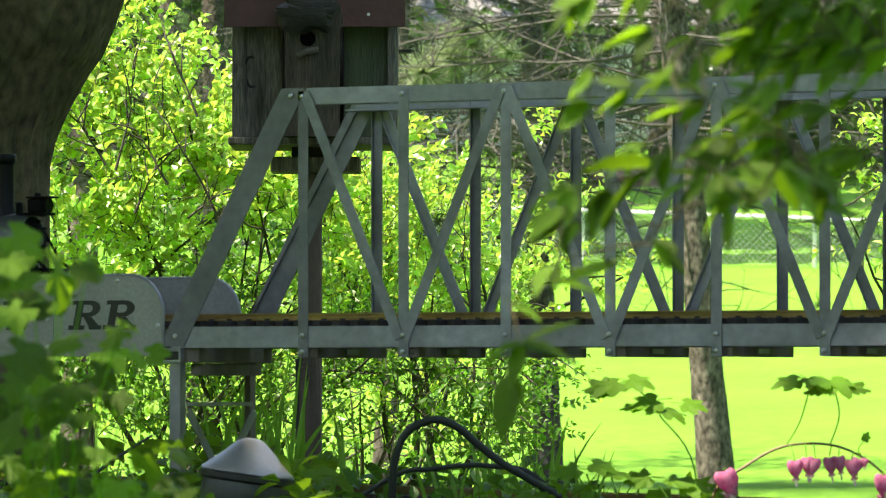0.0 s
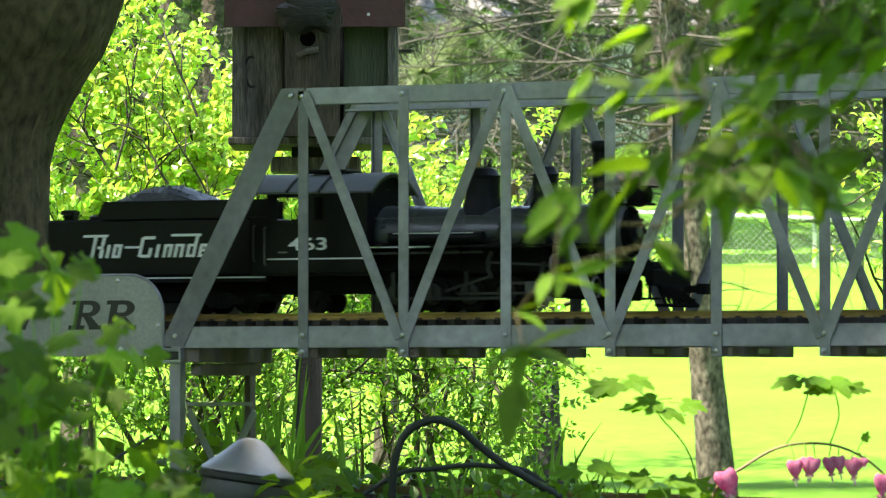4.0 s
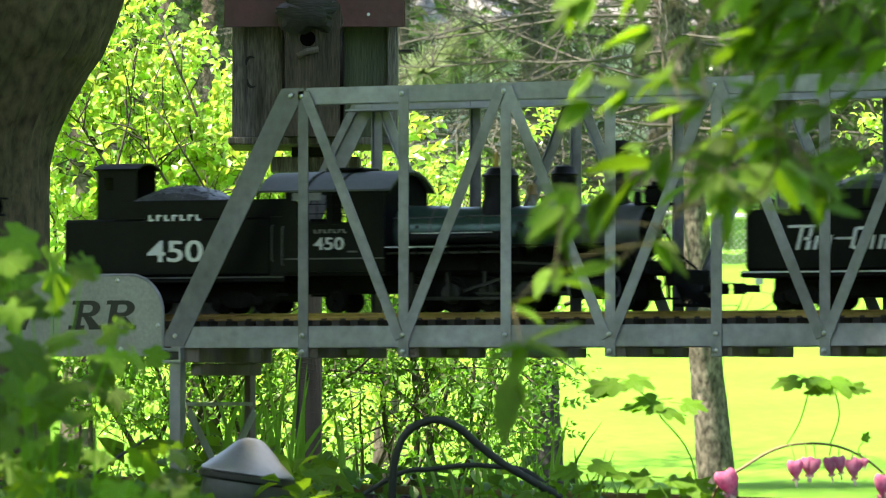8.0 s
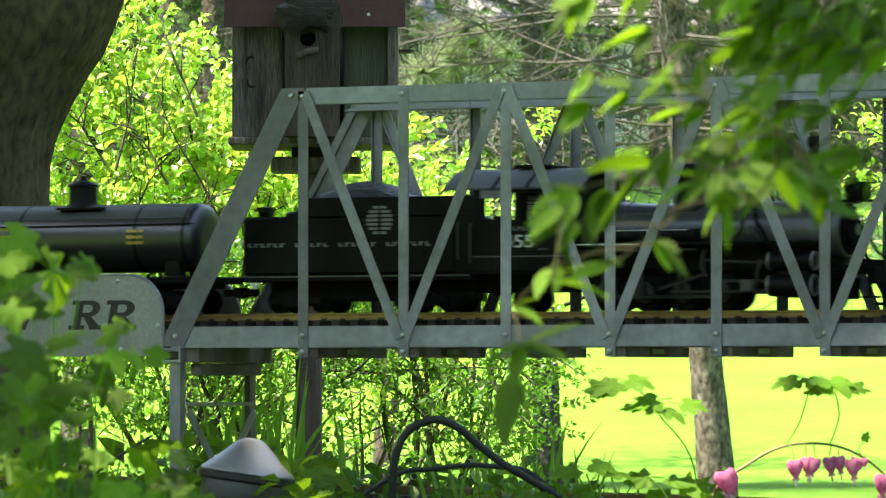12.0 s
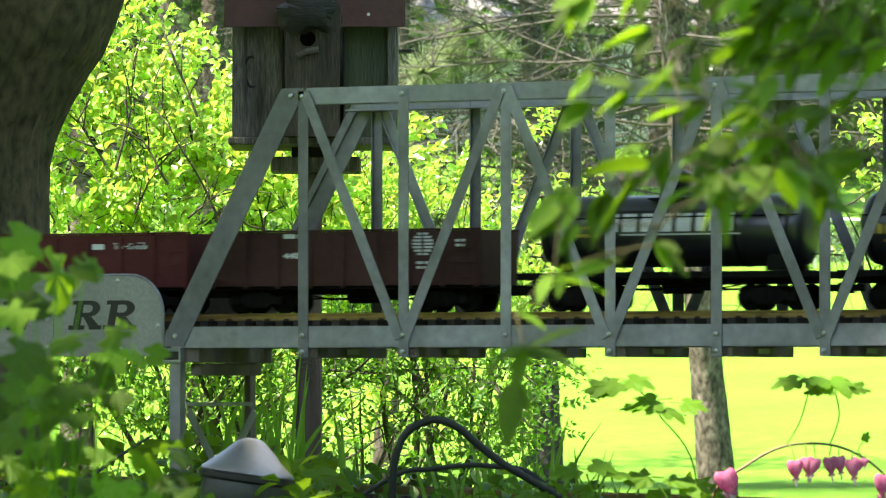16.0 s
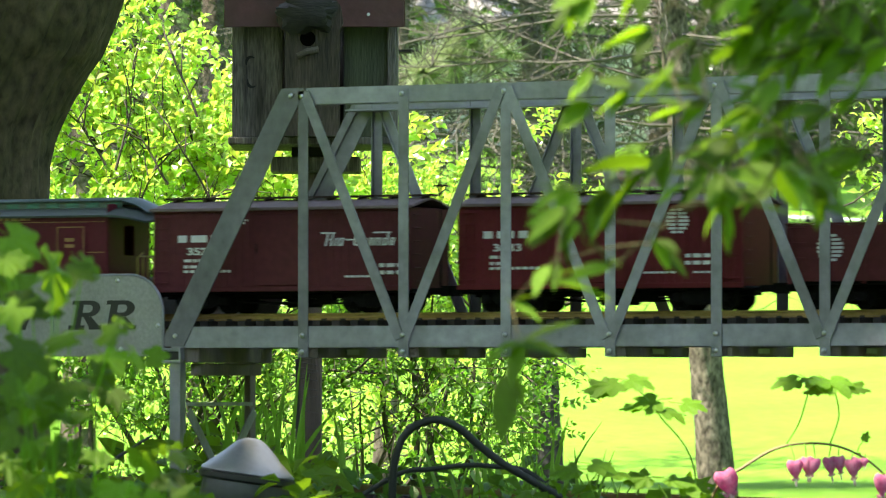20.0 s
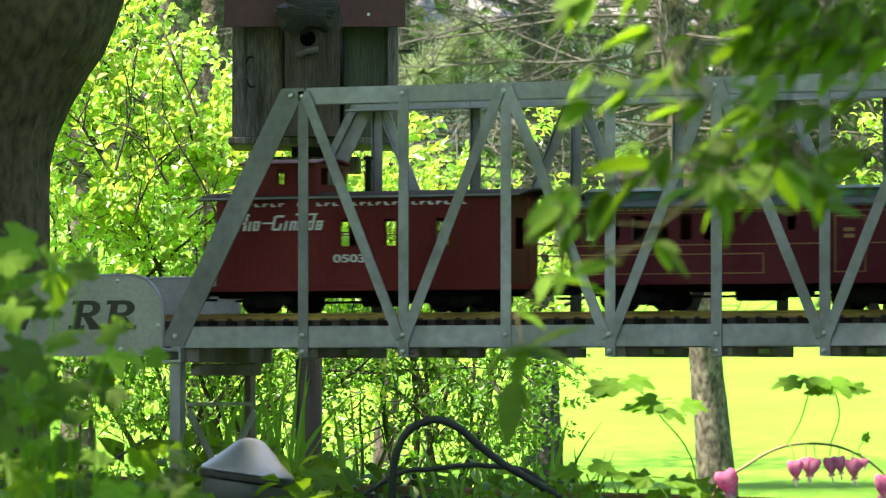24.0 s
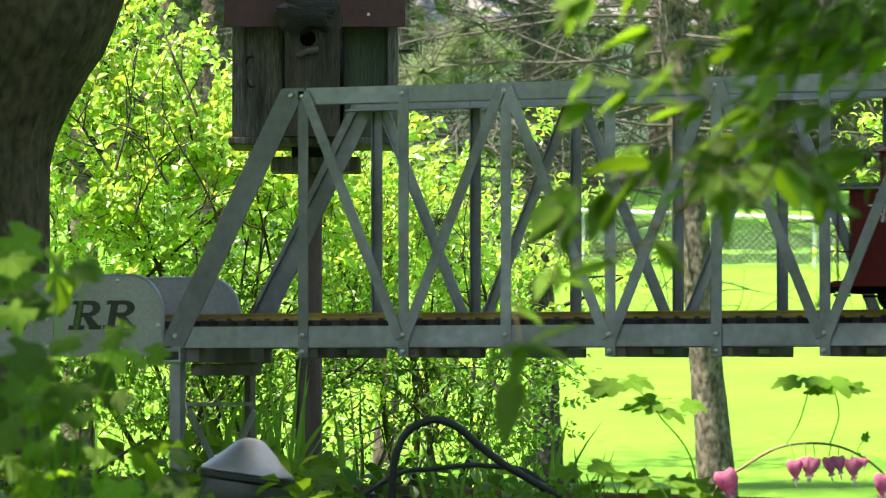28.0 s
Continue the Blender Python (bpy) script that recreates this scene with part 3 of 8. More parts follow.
def dashes(name, parent, x, z, y, w, h, mat, lines=1, gap=1.8, seed=1):
    """Writing too small to read: rows of short plain bars."""
    rng = random.Random(seed)
    b = Build()
    for k in range(lines):
        u = x
        while u < x + w * (1 - 0.1 * (k % 2)):
            l = rng.uniform(1.2, 3.2) * h
            l = min(l, x + w - u)
            b.box(u, u + l, y - 0.0004, y, z - k * h * gap, z - k * h * gap + h)
            u += l + 0.7 * h
    tagged(part(name, b, mat, parent), kind="stuff")


def lettered_bars(name, parent, x, z, y, w, h, mat, words=(6, 1, 3, 6, 7)):
    """Words too small to read: one plain upright bar for each letter."""
    b = Build()
    total = sum(words) + 1.4 * (len(words) - 1)
    step, u = w / total, x
    for n in words:
        for k in range(n):
            b.box(u + step * 0.12, u + step * 0.42, y - 0.0004, y, z, z + h)
            b.box(u + step * 0.42, u + step * 0.8, y - 0.0004, y, z + h * (0.7 if k % 2 else 0.0), z + h * (1.0 if k % 2 else 0.3))
            u += step
        u += step * 1.4
    tagged(part(name, b, mat, parent), kind="stuff")


def script_mark(parent, x, z, y, w, mat):
    """A railway's flying mark, drawn as slanted bars and speed lines, not lettered."""
    b = Build()
    h = w * 0.15

    def slab(u0, u1, v0, v1):
        s = 0.25
        b.prism([(x + u0 * w + v0 * h * s, z + v0 * h), (x + u1 * w + v0 * h * s, z + v0 * h), (x + u1 * w + v1 * h * s, z + v1 * h), (x + u0 * w + v1 * h * s, z + v1 * h)], y - 0.0004, y)
    slab(-0.06, 0.14, 0.98, 1.1)
    slab(0.03, 0.055, 0, 0.98)
    slab(0.075, 0.12, 0.42, 0.56), slab(0.1, 0.13, 0, 0.4), slab(0.1, 0.125, 0.58, 0.96)
    slab(0.155, 0.18, 0, 0.62), slab(0.205, 0.23, 0.05, 0.62), slab(0.25, 0.275, 0.05, 0.62), slab(0.205, 0.275, 0.0, 0.12), slab(0.205, 0.275, 0.52, 0.64)
    slab(0.3, 0.44, 0.44, 0.54)
    slab(0.42, 0.445, 0.05, 0.95), slab(0.44, 0.52, 0.0, 0.14), slab(0.44, 0.53, 0.86, 1.0), slab(0.5, 0.525, 0.1, 0.45)
    for u in (0.56, 0.62, 0.665, 0.71, 0.76, 0.81, 0.86, 0.91, 0.955):
        slab(u, u + 0.024, 0, 0.62)
    slab(0.62, 0.69, 0.5, 0.62), slab(0.71, 0.78, 0.5, 0.62), slab(0.81, 0.88, 0.5, 0.62), slab(0.81, 0.88, 0, 0.12), slab(0.91, 0.98, 0.5, 0.62), slab(0.91, 0.98, 0, 0.12), slab(0.91, 0.98, 0.27, 0.37)
    slab(0.86, 0.884, 0.62, 1.0), slab(0.66, 0.9, 0.98, 1.1)
    part("painted_mark", b, mat, parent, "white slanted painted mark")


def herald(parent, x, z, y, r, mat):
    """A round painted badge in bands."""
    b = Build()
    for k in range(7):
        v = -0.86 + k * 0.287
        h = r * math.sqrt(max(0.05, 1 - v * v))
        for s in (-1, 1):
            b.box(min(x + s * h * 0.12, x + s * h), max(x + s * h * 0.12, x + s * h), y - 0.0004, y, z + v * r - r * 0.09, z + v * r + r * 0.09)
    part("painted_badge", b, mat, parent, "white round painted badge")


def planks(parent, name, x0, x1, y, z0, z1, n, mat, upright=True):
    """Siding boards with open joints, one mesh each."""
    for k in range(n):
        if upright:
            a, c = x0 + (x1 - x0) * k / n, x0 + (x1 - x0) * (k + 1) / n
            part(name, Build().box(a + 0.0002, c - 0.0002, y - 0.0006, y + 0.0006, z0, z1), mat, parent)
        else:
            a, c = z0 + (z1 - z0) * k / n, z0 + (z1 - z0) * (k + 1) / n
            part(name, Build().box(x0, x1, y - 0.0006, y + 0.0006, a + 0.0002, c - 0.0002), mat, parent)


def arch(x0, x1, half, eave, peak, th, n=10, curve=2.0):
    """A curved roof shell across y."""
    top = [(half * (1 - 2 * k / n), eave + (peak - eave) * (1 - abs(1 - 2 * k / n) ** curve)) for k in range(n + 1)]
    low = [(y * 0.985, z - th) for y, z in reversed(top)]
    return Build().prism([(y, z) for y, z in top + low], x0, x1, "x")


def locomotive(number, jacket, rear, label, drop=0.0, up=0.0):
    e = thing("locomotive", label, "locomotive", group="locomotives of the train")
    # frame, running gear
    b = Build().box(0.02, 0.50, -0.016, 0.016, 0.022, 0.05, 0.001)
    b.box(0.12, 0.30, -0.03, 0.03, 0.045, 0.075, 0.003)
    b.box(0.19, 0.485, -0.027, 0.027, 0.043, 0.08, 0.002)
    part("frame", b, GRIME, e)
    for x in (0.191, 0.238, 0.285, 0.332):
        wheels(e, WHEEL_DRIVER, x, 0.0205)
    wheels(e, WHEEL_PONY, 0.451, 0.0135)
    wheels(e, WHEEL_PONY, 0.085, 0.0135)
    for s in (-1, 1):
        b = Build()
        for x in (0.215, 0.262, 0.309, 0.356):
            b.lathe([(0.0, 0.0), (0.006, 0.0), (0.012, 0.001), (0.012, 0.004), (0.0, 0.004)], x, s * 0.031 - (0.004 if s > 0 else 0), 0.0205, 12, "y")
        b.box(0.208, 0.363, s * 0.0375 - 0.001, s * 0.0375 + 0.001, 0.0135, 0.0175, 0.0005)
        part("side_rod", b, GEAR, e)
        b = Build().box(0.30, 0.428, s * 0.0405 - 0.001, s * 0.0405 + 0.001, 0.019, 0.0225, 0.0005)
        b.box(0.36, 0.425, s * 0.042 - 0.002, s * 0.042 + 0.002, 0.031, 0.034)
        part("main_rod", b, GEAR, e)
        b = Build().cyl((0.425, s * 0.043, 0.027), (0.475, s * 0.043, 0.027), 0.0125, seg=16)
        b.cyl((0.423, s * 0.043, 0.027), (0.4255, s * 0.043, 0.027), 0.0095, seg=16)
        b.box(0.432, 0.468, s * 0.036 - 0.008, s * 0.036 + 0.008, 0.03, 0.056)
        part("cylinder", b, BLACKPAINT, e, smooth=True)
        part("valve_chest", Build().cyl((0.425, s * 0.042, 0.054), (0.475, s * 0.042, 0.054), 0.0112, seg=16), BLACKPAINT, e, smooth=True)
        for z, rr in ((0.027, 0.0122), (0.054, 0.0108)):
            for xx in (0.4225, 0.4752):
                part("cylinder_rim", Build().lathe([(rr - 0.0016, -0.0002), (rr, 0.0), (rr, 0.0022), (rr - 0.0016, 0.0026)], xx, s * 0.0425, z, 16, "x"), LAMPMETAL, e, "bright metal cylinder end rim", smooth=True)
        # running board, with a pale edge
        part("running_board", Build().box(0.168, 0.478, min(s * 0.03, s * 0.053), max(s * 0.03, s * 0.053), 0.0735, 0.0765, 0.0006), BLACKPAINT, e)
        part("edge_line", Build().box(0.16, 0.27, s * 0.0532 - 0.0002, s * 0.0532 + 0.0002, 0.0738, 0.0752), WHITE, e, "pale painted edge line")
        b = Build().cyl((0.215, s * 0.045, 0.0845), (0.335, s * 0.045, 0.0845), 0.0072, seg=14)
        part("air_tank", b, BLACKPAINT, e, smooth=True)
        b = Build().tube([(0.17, s * 0.0405, 0.108), (0.30, s * 0.0405, 0.109), (0.478, s * 0.037, 0.109)], 0.0010, 6)
        part("handrail", b, SMOKEBOX, e)
        for x in (0.19, 0.24, 0.29, 0.34, 0.39, 0.44):
            part("stanchion", Build().cyl((x, s * 0.034, 0.107), (x, s * 0.041, 0.1085), 0.0009, seg=6), SMOKEBOX, e)
        part("line_on_tank", Build().box(0.223, 0.326, s * 0.0524 - 0.0002, s * 0.0524 + 0.0002, 0.0895, 0.0905), WHITE, e, "thin pale line")
        part("crosshead", Build().box(0.388, 0.402, s * 0.0425 - 0.004, s * 0.0425 + 0.004, 0.021, 0.034, 0.001), SMOKEBOX, e, "grey steel crosshead")
        part("expansion_link", Build().tube([(0.345, s * 0.044, 0.068), (0.3405, s * 0.044, 0.058), (0.3405, s * 0.044, 0.048), (0.345, s * 0.044, 0.038)], 0.0022, 7), GEAR, e)
        part("eccentric_rod", Build().bar((0.287, s * 0.046, 0.024), (0.343, s * 0.046, 0.040), 0.003, 0.002), GEAR, e)
        part("radius_rod", Build().bar((0.343, s * 0.045, 0.056), (0.424, s * 0.045, 0.052), 0.0028, 0.002), GEAR, e)
        part("combination_lever", Build().bar((0.412, s * 0.0465, 0.056), (0.404, s * 0.0465, 0.022), 0.003, 0.002), GEAR, e)
        part("reach_rod", Build().bar((0.165, s * 0.0475, 0.0675), (0.335, s * 0.0475, 0.068), 0.0026, 0.0018), GEAR, e)
        for x in (0.185, 0.225, 0.265, 0.305, 0.355, 0.41):
            part("bracket", Build().prism([(x, 0.0734), (x + 0.004, 0.0734), (x + 0.004, 0.063)], min(s * 0.031, s * 0.05), max(s * 0.031, s * 0.05)), DULLBLACK, e)
        for x in (0.2145, 0.2615, 0.3085):
            part("brake_hanger", Build().bar((x, s * 0.036, 0.046), (x + 0.002, s * 0.036, 0.012), 0.004, 0.003), GEAR, e)
        for x, x2 in ((0.384, 0.372), (0.402, 0.414)):
            part("sand_pipe", Build().tube([(x, s * 0.012, 0.128), (x, s * 0.0305, 0.112), (x, s * 0.0335, 0.09), (x2, s * 0.034, 0.074), (x2, s * 0.034, 0.05)], 0.0011, 6), DULLBLACK, e)
        part("check_valve", Build().lathe([(0.0, 0), (0.004, 0.0), (0.004, 0.004), (0.0025, 0.006), (0.0, 0.007)], 0, 0, 0, 10), GEAR, e, at=pose(0.352, s * 0.031, 0.099, -70 * s))
        part("injector_pipe", Build().tube([(0.352, s * 0.036, 0.1), (0.348, s * 0.037, 0.085), (0.30, s * 0.0375, 0.0785), (0.20, s * 0.0375, 0.0785)], 0.0014, 6), GEAR, e, "dull copper feed pipe")
        for x in (0.18, 0.2, 0.22):
            part("washout_plug", Build().lathe([(0, 0), (0.0022, 0), (0.0018, 0.002), (0, 0.0024)], 0, 0, 0, 8), GEAR, e, at=pose(x, s * 0.0325, 0.098, -80 * s))
        b = Build().tube([(0.40, s * 0.034, 0.115), (0.405, s * 0.042, 0.10), (0.43, s * 0.043, 0.062)], 0.0022, 8)
        part("pipe", b, GRIME, e)
        b = Build().tube([(0.47, s * 0.03, 0.075), (0.492, s * 0.028, 0.055), (0.515, s * 0.024, 0.036)], 0.0013, 6)
        part("pipe", b, GRIME, e)
    # boiler
    zc, r = 0.0895, 0.0318
    b = Build().lathe([(0, 0.12), (r + 0.002, 0.12), (r + 0.002, 0.225), (r, 0.262), (r, 0.40)], 0, 0, zc, 32, "x")
    part("boiler", b, jacket, e, smooth=True)
    for x in (0.17, 0.235, 0.30, 0.36):
        rr = r + (0.0026 if x < 0.225 else (0.0022 if x < 0.24 else 0.0006))
        part("boiler_band", Build().lathe([(rr - 0.001, x), (rr, x), (rr, x + 0.0025), (rr - 0.001, x + 0.0025)], 0, 0, zc, 32, "x"), SMOKEBOX, e)
    b = Build().lathe([(r - 0.0005, 0.401), (r + 0.0008, 0.402), (r + 0.0008, 0.496), (r - 0.001, 0.499), (r - 0.003, 0.4995)], 0, 0, zc, 32, "x")
    part("smokebox_front", Build().lathe([(r - 0.003, 0.4994), (r - 0.006, 0.5005), (r - 0.007, 0.502), (0.012, 0.5035), (0, 0.504)], 0, 0, zc, 32, "x"), DULLBLACK, e, "dark smokebox front", smooth=True)
    part("smokebox_door", Build().lathe([(0.0205, 0.5025), (0.0205, 0.5055), (0.017, 0.508), (0.008, 0.5095), (0, 0.51)], 0, 0, zc, 28, "x"), DULLBLACK, e, "round black smokebox door", smooth=True)
    for z in (-0.009, 0.009):
        part("door_hinge", Build().box(0.5085, 0.511, -0.024, 0.008, zc + z - 0.0015, zc + z + 0.0015, 0.0004), DULLBLACK, e)
    part("number_plate", Build().lathe([(0, 0.5112), (0.006, 0.511), (0.0065, 0.5098), (0.0065, 0.5085)], 0, 0, zc, 18, "x"), SMOKEBOX, e, "small round plate", smooth=True)
    for s in (-1, 1):
        part("front_brace", Build().tube([(0.500, s * 0.024, zc + 0.012), (0.522, s * 0.026, zc - 0.024), (0.545, s * 0.03, 0.047)], 0.0018, 7), DULLBLACK, e, "slanting iron brace")
        part("marker_lamp", Build().lathe([(0, 0.1345), (0.004, 0.134), (0.0045, 0.125), (0.0045, 0.119), (0, 0.1185)], 0.497, s * 0.027, 0, 12), DULLBLACK, e, smooth=True)
    part("smokebox", b, SMOKEBOX, e, "grey graphite smokebox", smooth=True)
    b = Build()
    for k in range(10):
        w = 2 * math.pi * k / 10
        b.box(0.5005, 0.5055, 0.0245 * math.cos(w) - 0.0016, 0.0245 * math.cos(w) + 0.0016, zc + 0.0245 * math.sin(w) - 0.0016, zc + 0.0245 * math.sin(w) + 0.0016)
    part("door_clamp", b, DULLBLACK, e)
    # domes, stack, bell, headlight
    for x, w, top, nm in ((0.312, 0.0205, 0.1665, "steam_dome"), (0.392, 0.0148, 0.167, "sand_dome")):
        b = Build().lathe([(w + 0.006, 0.110), (w + 0.001, 0.1285), (w, 0.132), (w, top - 0.013), (w + 0.0014, top - 0.012), (w + 0.0014, top - 0.010), (w - 0.001, top - 0.0085), (w * 0.75, top - 0.002), (w * 0.4, top), (0, top + 0.0005)], x, 0, 0, 22)
        part(nm, b, BLACKPAINT, e, smooth=True)
    b = Build().cyl((0.305, 0.0, 0.166), (0.305, 0, 0.181), 0.0035, 0.0028, 10)
    b.cyl((0.305, 0.0, 0.181), (0.305, 0, 0.184), 0.0016, 0.0012, 10)
    for y in (-0.006, 0.006):
        part("safety_valve", Build().lathe([(0.0026, 0.165), (0.0026, 0.172), (0.0018, 0.1735), (0.0018, 0.176), (0, 0.1765)], 0.3175, y, 0, 10), GEAR, e)
    part("whistle", b, material("brass_whistle_" + number, (0.45, 0.27, 0.08), 0.4, 0.8, 0.2, 300, 40, 0.1), e, "tarnished brass whistle")
    b = Build().lathe([(0.016, 0.114), (0.0122, 0.124), (0.0098, 0.131), (0.0098, 0.181), (0.0112, 0.1825), (0.0122, 0.186), (0.0122, 0.1915), (0.0108, 0.1935), (0.0085, 0.1935), (0.0085, 0.17)], 0.462, 0, 0, 22)
    part("smokestack", b, BLACKPAINT, e, "black straight smokestack with a flared cap", smooth=True)
    b = Build().box(0.486, 0.524, -0.013, 0.013, 0.1195, 0.1225, 0.0006)
    b.bar((0.492, 0, 0.1195), (0.500, 0, 0.108), 0.004, 0.016)
    b.box(0.497, 0.519, -0.0105, 0.0105, 0.1225, 0.1395, 0.002)
    b.cyl((0.519, 0, 0.1312), (0.5225, 0, 0.1312), 0.0098, seg=18)
    b.box(0.4965, 0.5285, -0.0125, 0.0125, 0.1396, 0.1418, 0.0006)
    b.cyl((0.506, 0, 0.1418), (0.506, 0, 0.146), 0.0045, 0.0035, 10)
    part("headlight", b, DULLBLACK, e, "black boxed headlight under a visor")
    part("headlight_glass", Build().cyl((0.5226, 0, 0.1312), (0.5231, 0, 0.1312), 0.0082, seg=18), GLASS, e)
    b = Build().lathe([(0.0, 0.146), (0.003, 0.145), (0.0045, 0.138), (0.0065, 0.134), (0.006, 0.134)], 0.352, 0, 0, 12)
    b.tube([(0.352, -0.009, 0.126), (0.352, -0.009, 0.144), (0.352, 0.0, 0.1475), (0.352, 0.009, 0.144), (0.352, 0.009, 0.126)], 0.0012, 6)
    part("bell", b, BRASS, e)
    b = Build().box(0.425, 0.452, 0.034, 0.05, 0.078, 0.104, 0.002)
    b.cyl((0.438, 0.042, 0.104), (0.438, 0.042, 0.12), 0.007, seg=12)
    part("air_pump", b, GRIME, e)
    # cab
    zb, zt = 0.047, 0.1465 - drop
    for s in (-1, 1):
        y = s * 0.0535
        panes = number != "463"
        sides = (0.05, 0.1175) if panes else (0.048, 0.109)
        mid = (0.0905, 0.0945) if panes else (0.083, 0.0965)
        head, sill = min(0.139, zt - 0.004), 0.103 if panes else 0.106
        part("cab_side", Build().box(0.035, 0.165, y - 0.0008, y + 0.0008, zb, sill), BLACKPAINT, e, "black cab side panel")
        for x0, x1 in ((0.035, sides[0]), mid, (sides[1], 0.165)):
            part("cab_post", Build().box(x0, x1, y - 0.0008, y + 0.0008, sill, head), BLACKPAINT, e)
        part("cab_header", Build().box(0.035, 0.165, y - 0.0008, y + 0.0008, head, zt), BLACKPAINT, e)
        for x0, x1 in ((sides[0], mid[0]), (mid[1], sides[1])):
            f = Build()
            for q0, q1, r0, r1 in ((x0 - 0.001, x0 + 0.0012, sill, head), (x1 - 0.0012, x1 + 0.001, sill, head), (x0 + 0.0012, x1 - 0.0012, sill - 0.0015, sill + 0.0008)):
                f.box(q0, q1, y + s * 0.001 - 0.0006, y + s * 0.001 + 0.0006, r0, r1)
            if panes:
                for k in (1, 2):
                    x = x0 + (x1 - x0) * k / 3
                    f.box(x - 0.0005, x + 0.0005, y + s * 0.0004 - 0.0004, y + s * 0.0004 + 0.0004, sill, head)
                for z in (sill + 0.011, sill + 0.022):
                    f.box(x0 + 0.0012, x1 - 0.0012, y + s * 0.0012 - 0.0003, y + s * 0.0012 + 0.0003, z - 0.0005, z + 0.0005)
            part("window_frame", f, BLACKPAINT, e)
        if panes:
            part("window_shade", Build().box(0.046, 0.084, y + s * 0.0028 - 0.0004, y + s * 0.0028 + 0.0004, head - 0.006, head + 0.003, 0.0002), FADED, e, "pale rolled window shade")
        part("sill_line", Build().box(0.035, 0.165, y + s * 0.0011 - 0.0002, y + s * 0.0011 + 0.0002, 0.0615, 0.0630), WHITE if number == "463" else SMOKEBOX, e)
        part("cab_handrail", Build().tube([(0.0335, s * 0.055, 0.055), (0.0335, s * 0.058, 0.058), (0.0335, s * 0.058, 0.098), (0.0335, s * 0.055, 0.1)], 0.0008, 6), SMOKEBOX, e)
        dashes("worksplate", e, 0.05 if number == "463" else 0.118, 0.069, y - 0.0011, 0.012, 0.002, SMOKEBOX, seed=3)
    wide, nx = (0.05, 0.0635) if number == "463" else (0.039, 0.0735)
    write("number", number, nx, 0.0725 + up, -0.0548, 0.0148, WHITE, e, width=wide, bold=0.0002, label="white painted number")
    wr = write("number", number, 0, 0, 0, 0.0148, WHITE, e, width=wide, bold=0.0002, label="white painted number")
    wr.matrix_basis = pose(nx + wide, 0.0548, 0.0725 + up, 0, 0, 180)
    if number != "463":
        lettered_bars("small_writing", e, 0.073, 0.0915, -0.0548, 0.044, 0.0044, FADED, (7,))
    part("cab_front", Build().box(0.163, 0.165, -0.053, 0.053, zb, 0.151 - drop), DULLBLACK, e)
    part("cab_front_arch", arch(0.163, 0.165, 0.0532, 0.1505 - drop, 0.1695 - drop, 0.018), DULLBLACK, e)
    part("cab_floor", Build().box(0.02, 0.165, -0.052, 0.052, zb - 0.004, zb), GRIME, e)
    part("cab_roof", arch(0.0, 0.181, 0.0585, 0.1485 - drop, 0.1715 - drop, 0.0022), ROOFGREY, e, "dusty grey arched cab roof", smooth=True)
    part("roof_hatch", Build().box(0.07, 0.12, -0.02, 0.02, 0.1718 - drop, 0.1753 - drop, 0.001), BLACKPAINT, e)
    for x in (0.062, 0.104):
        part("roof_rib", arch(x, x + 0.003, 0.059, 0.150 - drop, 0.173 - drop, 0.003), BLACKPAINT, e)
    for x in (0.0002, 0.1788):
        part("roof_edge", arch(x, x + 0.002, 0.0588, 0.1467 - drop, 0.1698 - drop, 0.004), BLACKPAINT, e)
    part("backhead", Build().box(0.12, 0.16, -0.03, 0.03, 0.05, 0.13, 0.003), GRIME, e)
    # saddle, deck and pilot
    b = Build().box(0.43, 0.472, -0.03, 0.03, 0.014, 0.062, 0.002)
    b.box(0.47, 0.506, -0.02, 0.02, 0.012, 0.036, 0.002)
    part("cylinder_saddle", b, DULLBLACK, e)
    part("pilot_deck", Build().box(0.49, 0.546, -0.046, 0.046, 0.0405, 0.0455, 0.0008), DULLBLACK, e)
    part("pilot_beam", Build().box(0.540, 0.552, -0.05, 0.05, 0.028, 0.0465, 0.001), DULLBLACK, e, "black timber buffer beam")
    part("tool_box", Build().box(0.512, 0.532, -0.03, 0.03, 0.0456, 0.056, 0.001), DULLBLACK, e)
    for k in range(-6, 7):
        y = k * 0.0074
        reach = 0.583 - abs(k) * 0.0045
        part("pilot_bar", Build().bar((0.5535, y, 0.029), (reach, y * 0.62, 0.0055), 0.0034, 0.0032), DULLBLACK, e)
    part("pilot_foot", Build().tube([(0.551, -0.046, 0.006), (0.583, 0, 0.0055), (0.551, 0.046, 0.006)], 0.0022, 6), DULLBLACK, e)
    for s in (-1, 1):
        part("pilot_step", Build().box(0.536, 0.556, min(s * 0.043, s * 0.052), max(s * 0.043, s * 0.052), 0.012, 0.0145), DULLBLACK, e)
        part("step_hanger", Build().box(0.543, 0.547, min(s * 0.046, s * 0.049), max(s * 0.046, s * 0.049), 0.0146, 0.029), DULLBLACK, e)
    coupler(e, 0.566, 1)
    # the boiler's line lies a little behind the cab's near side: draw the front end back
    for o in e.children_recursive:
        if o.name.startswith("wheelset"):
            continue
        for v in o.data.vertices:
            x = v.co.x + o.matrix_basis.translation.x
            v.co.x -= 0.024 * min(1, max(0, (x - 0.172) / 0.03))
    TRAIN.append((e, rear))
    return e


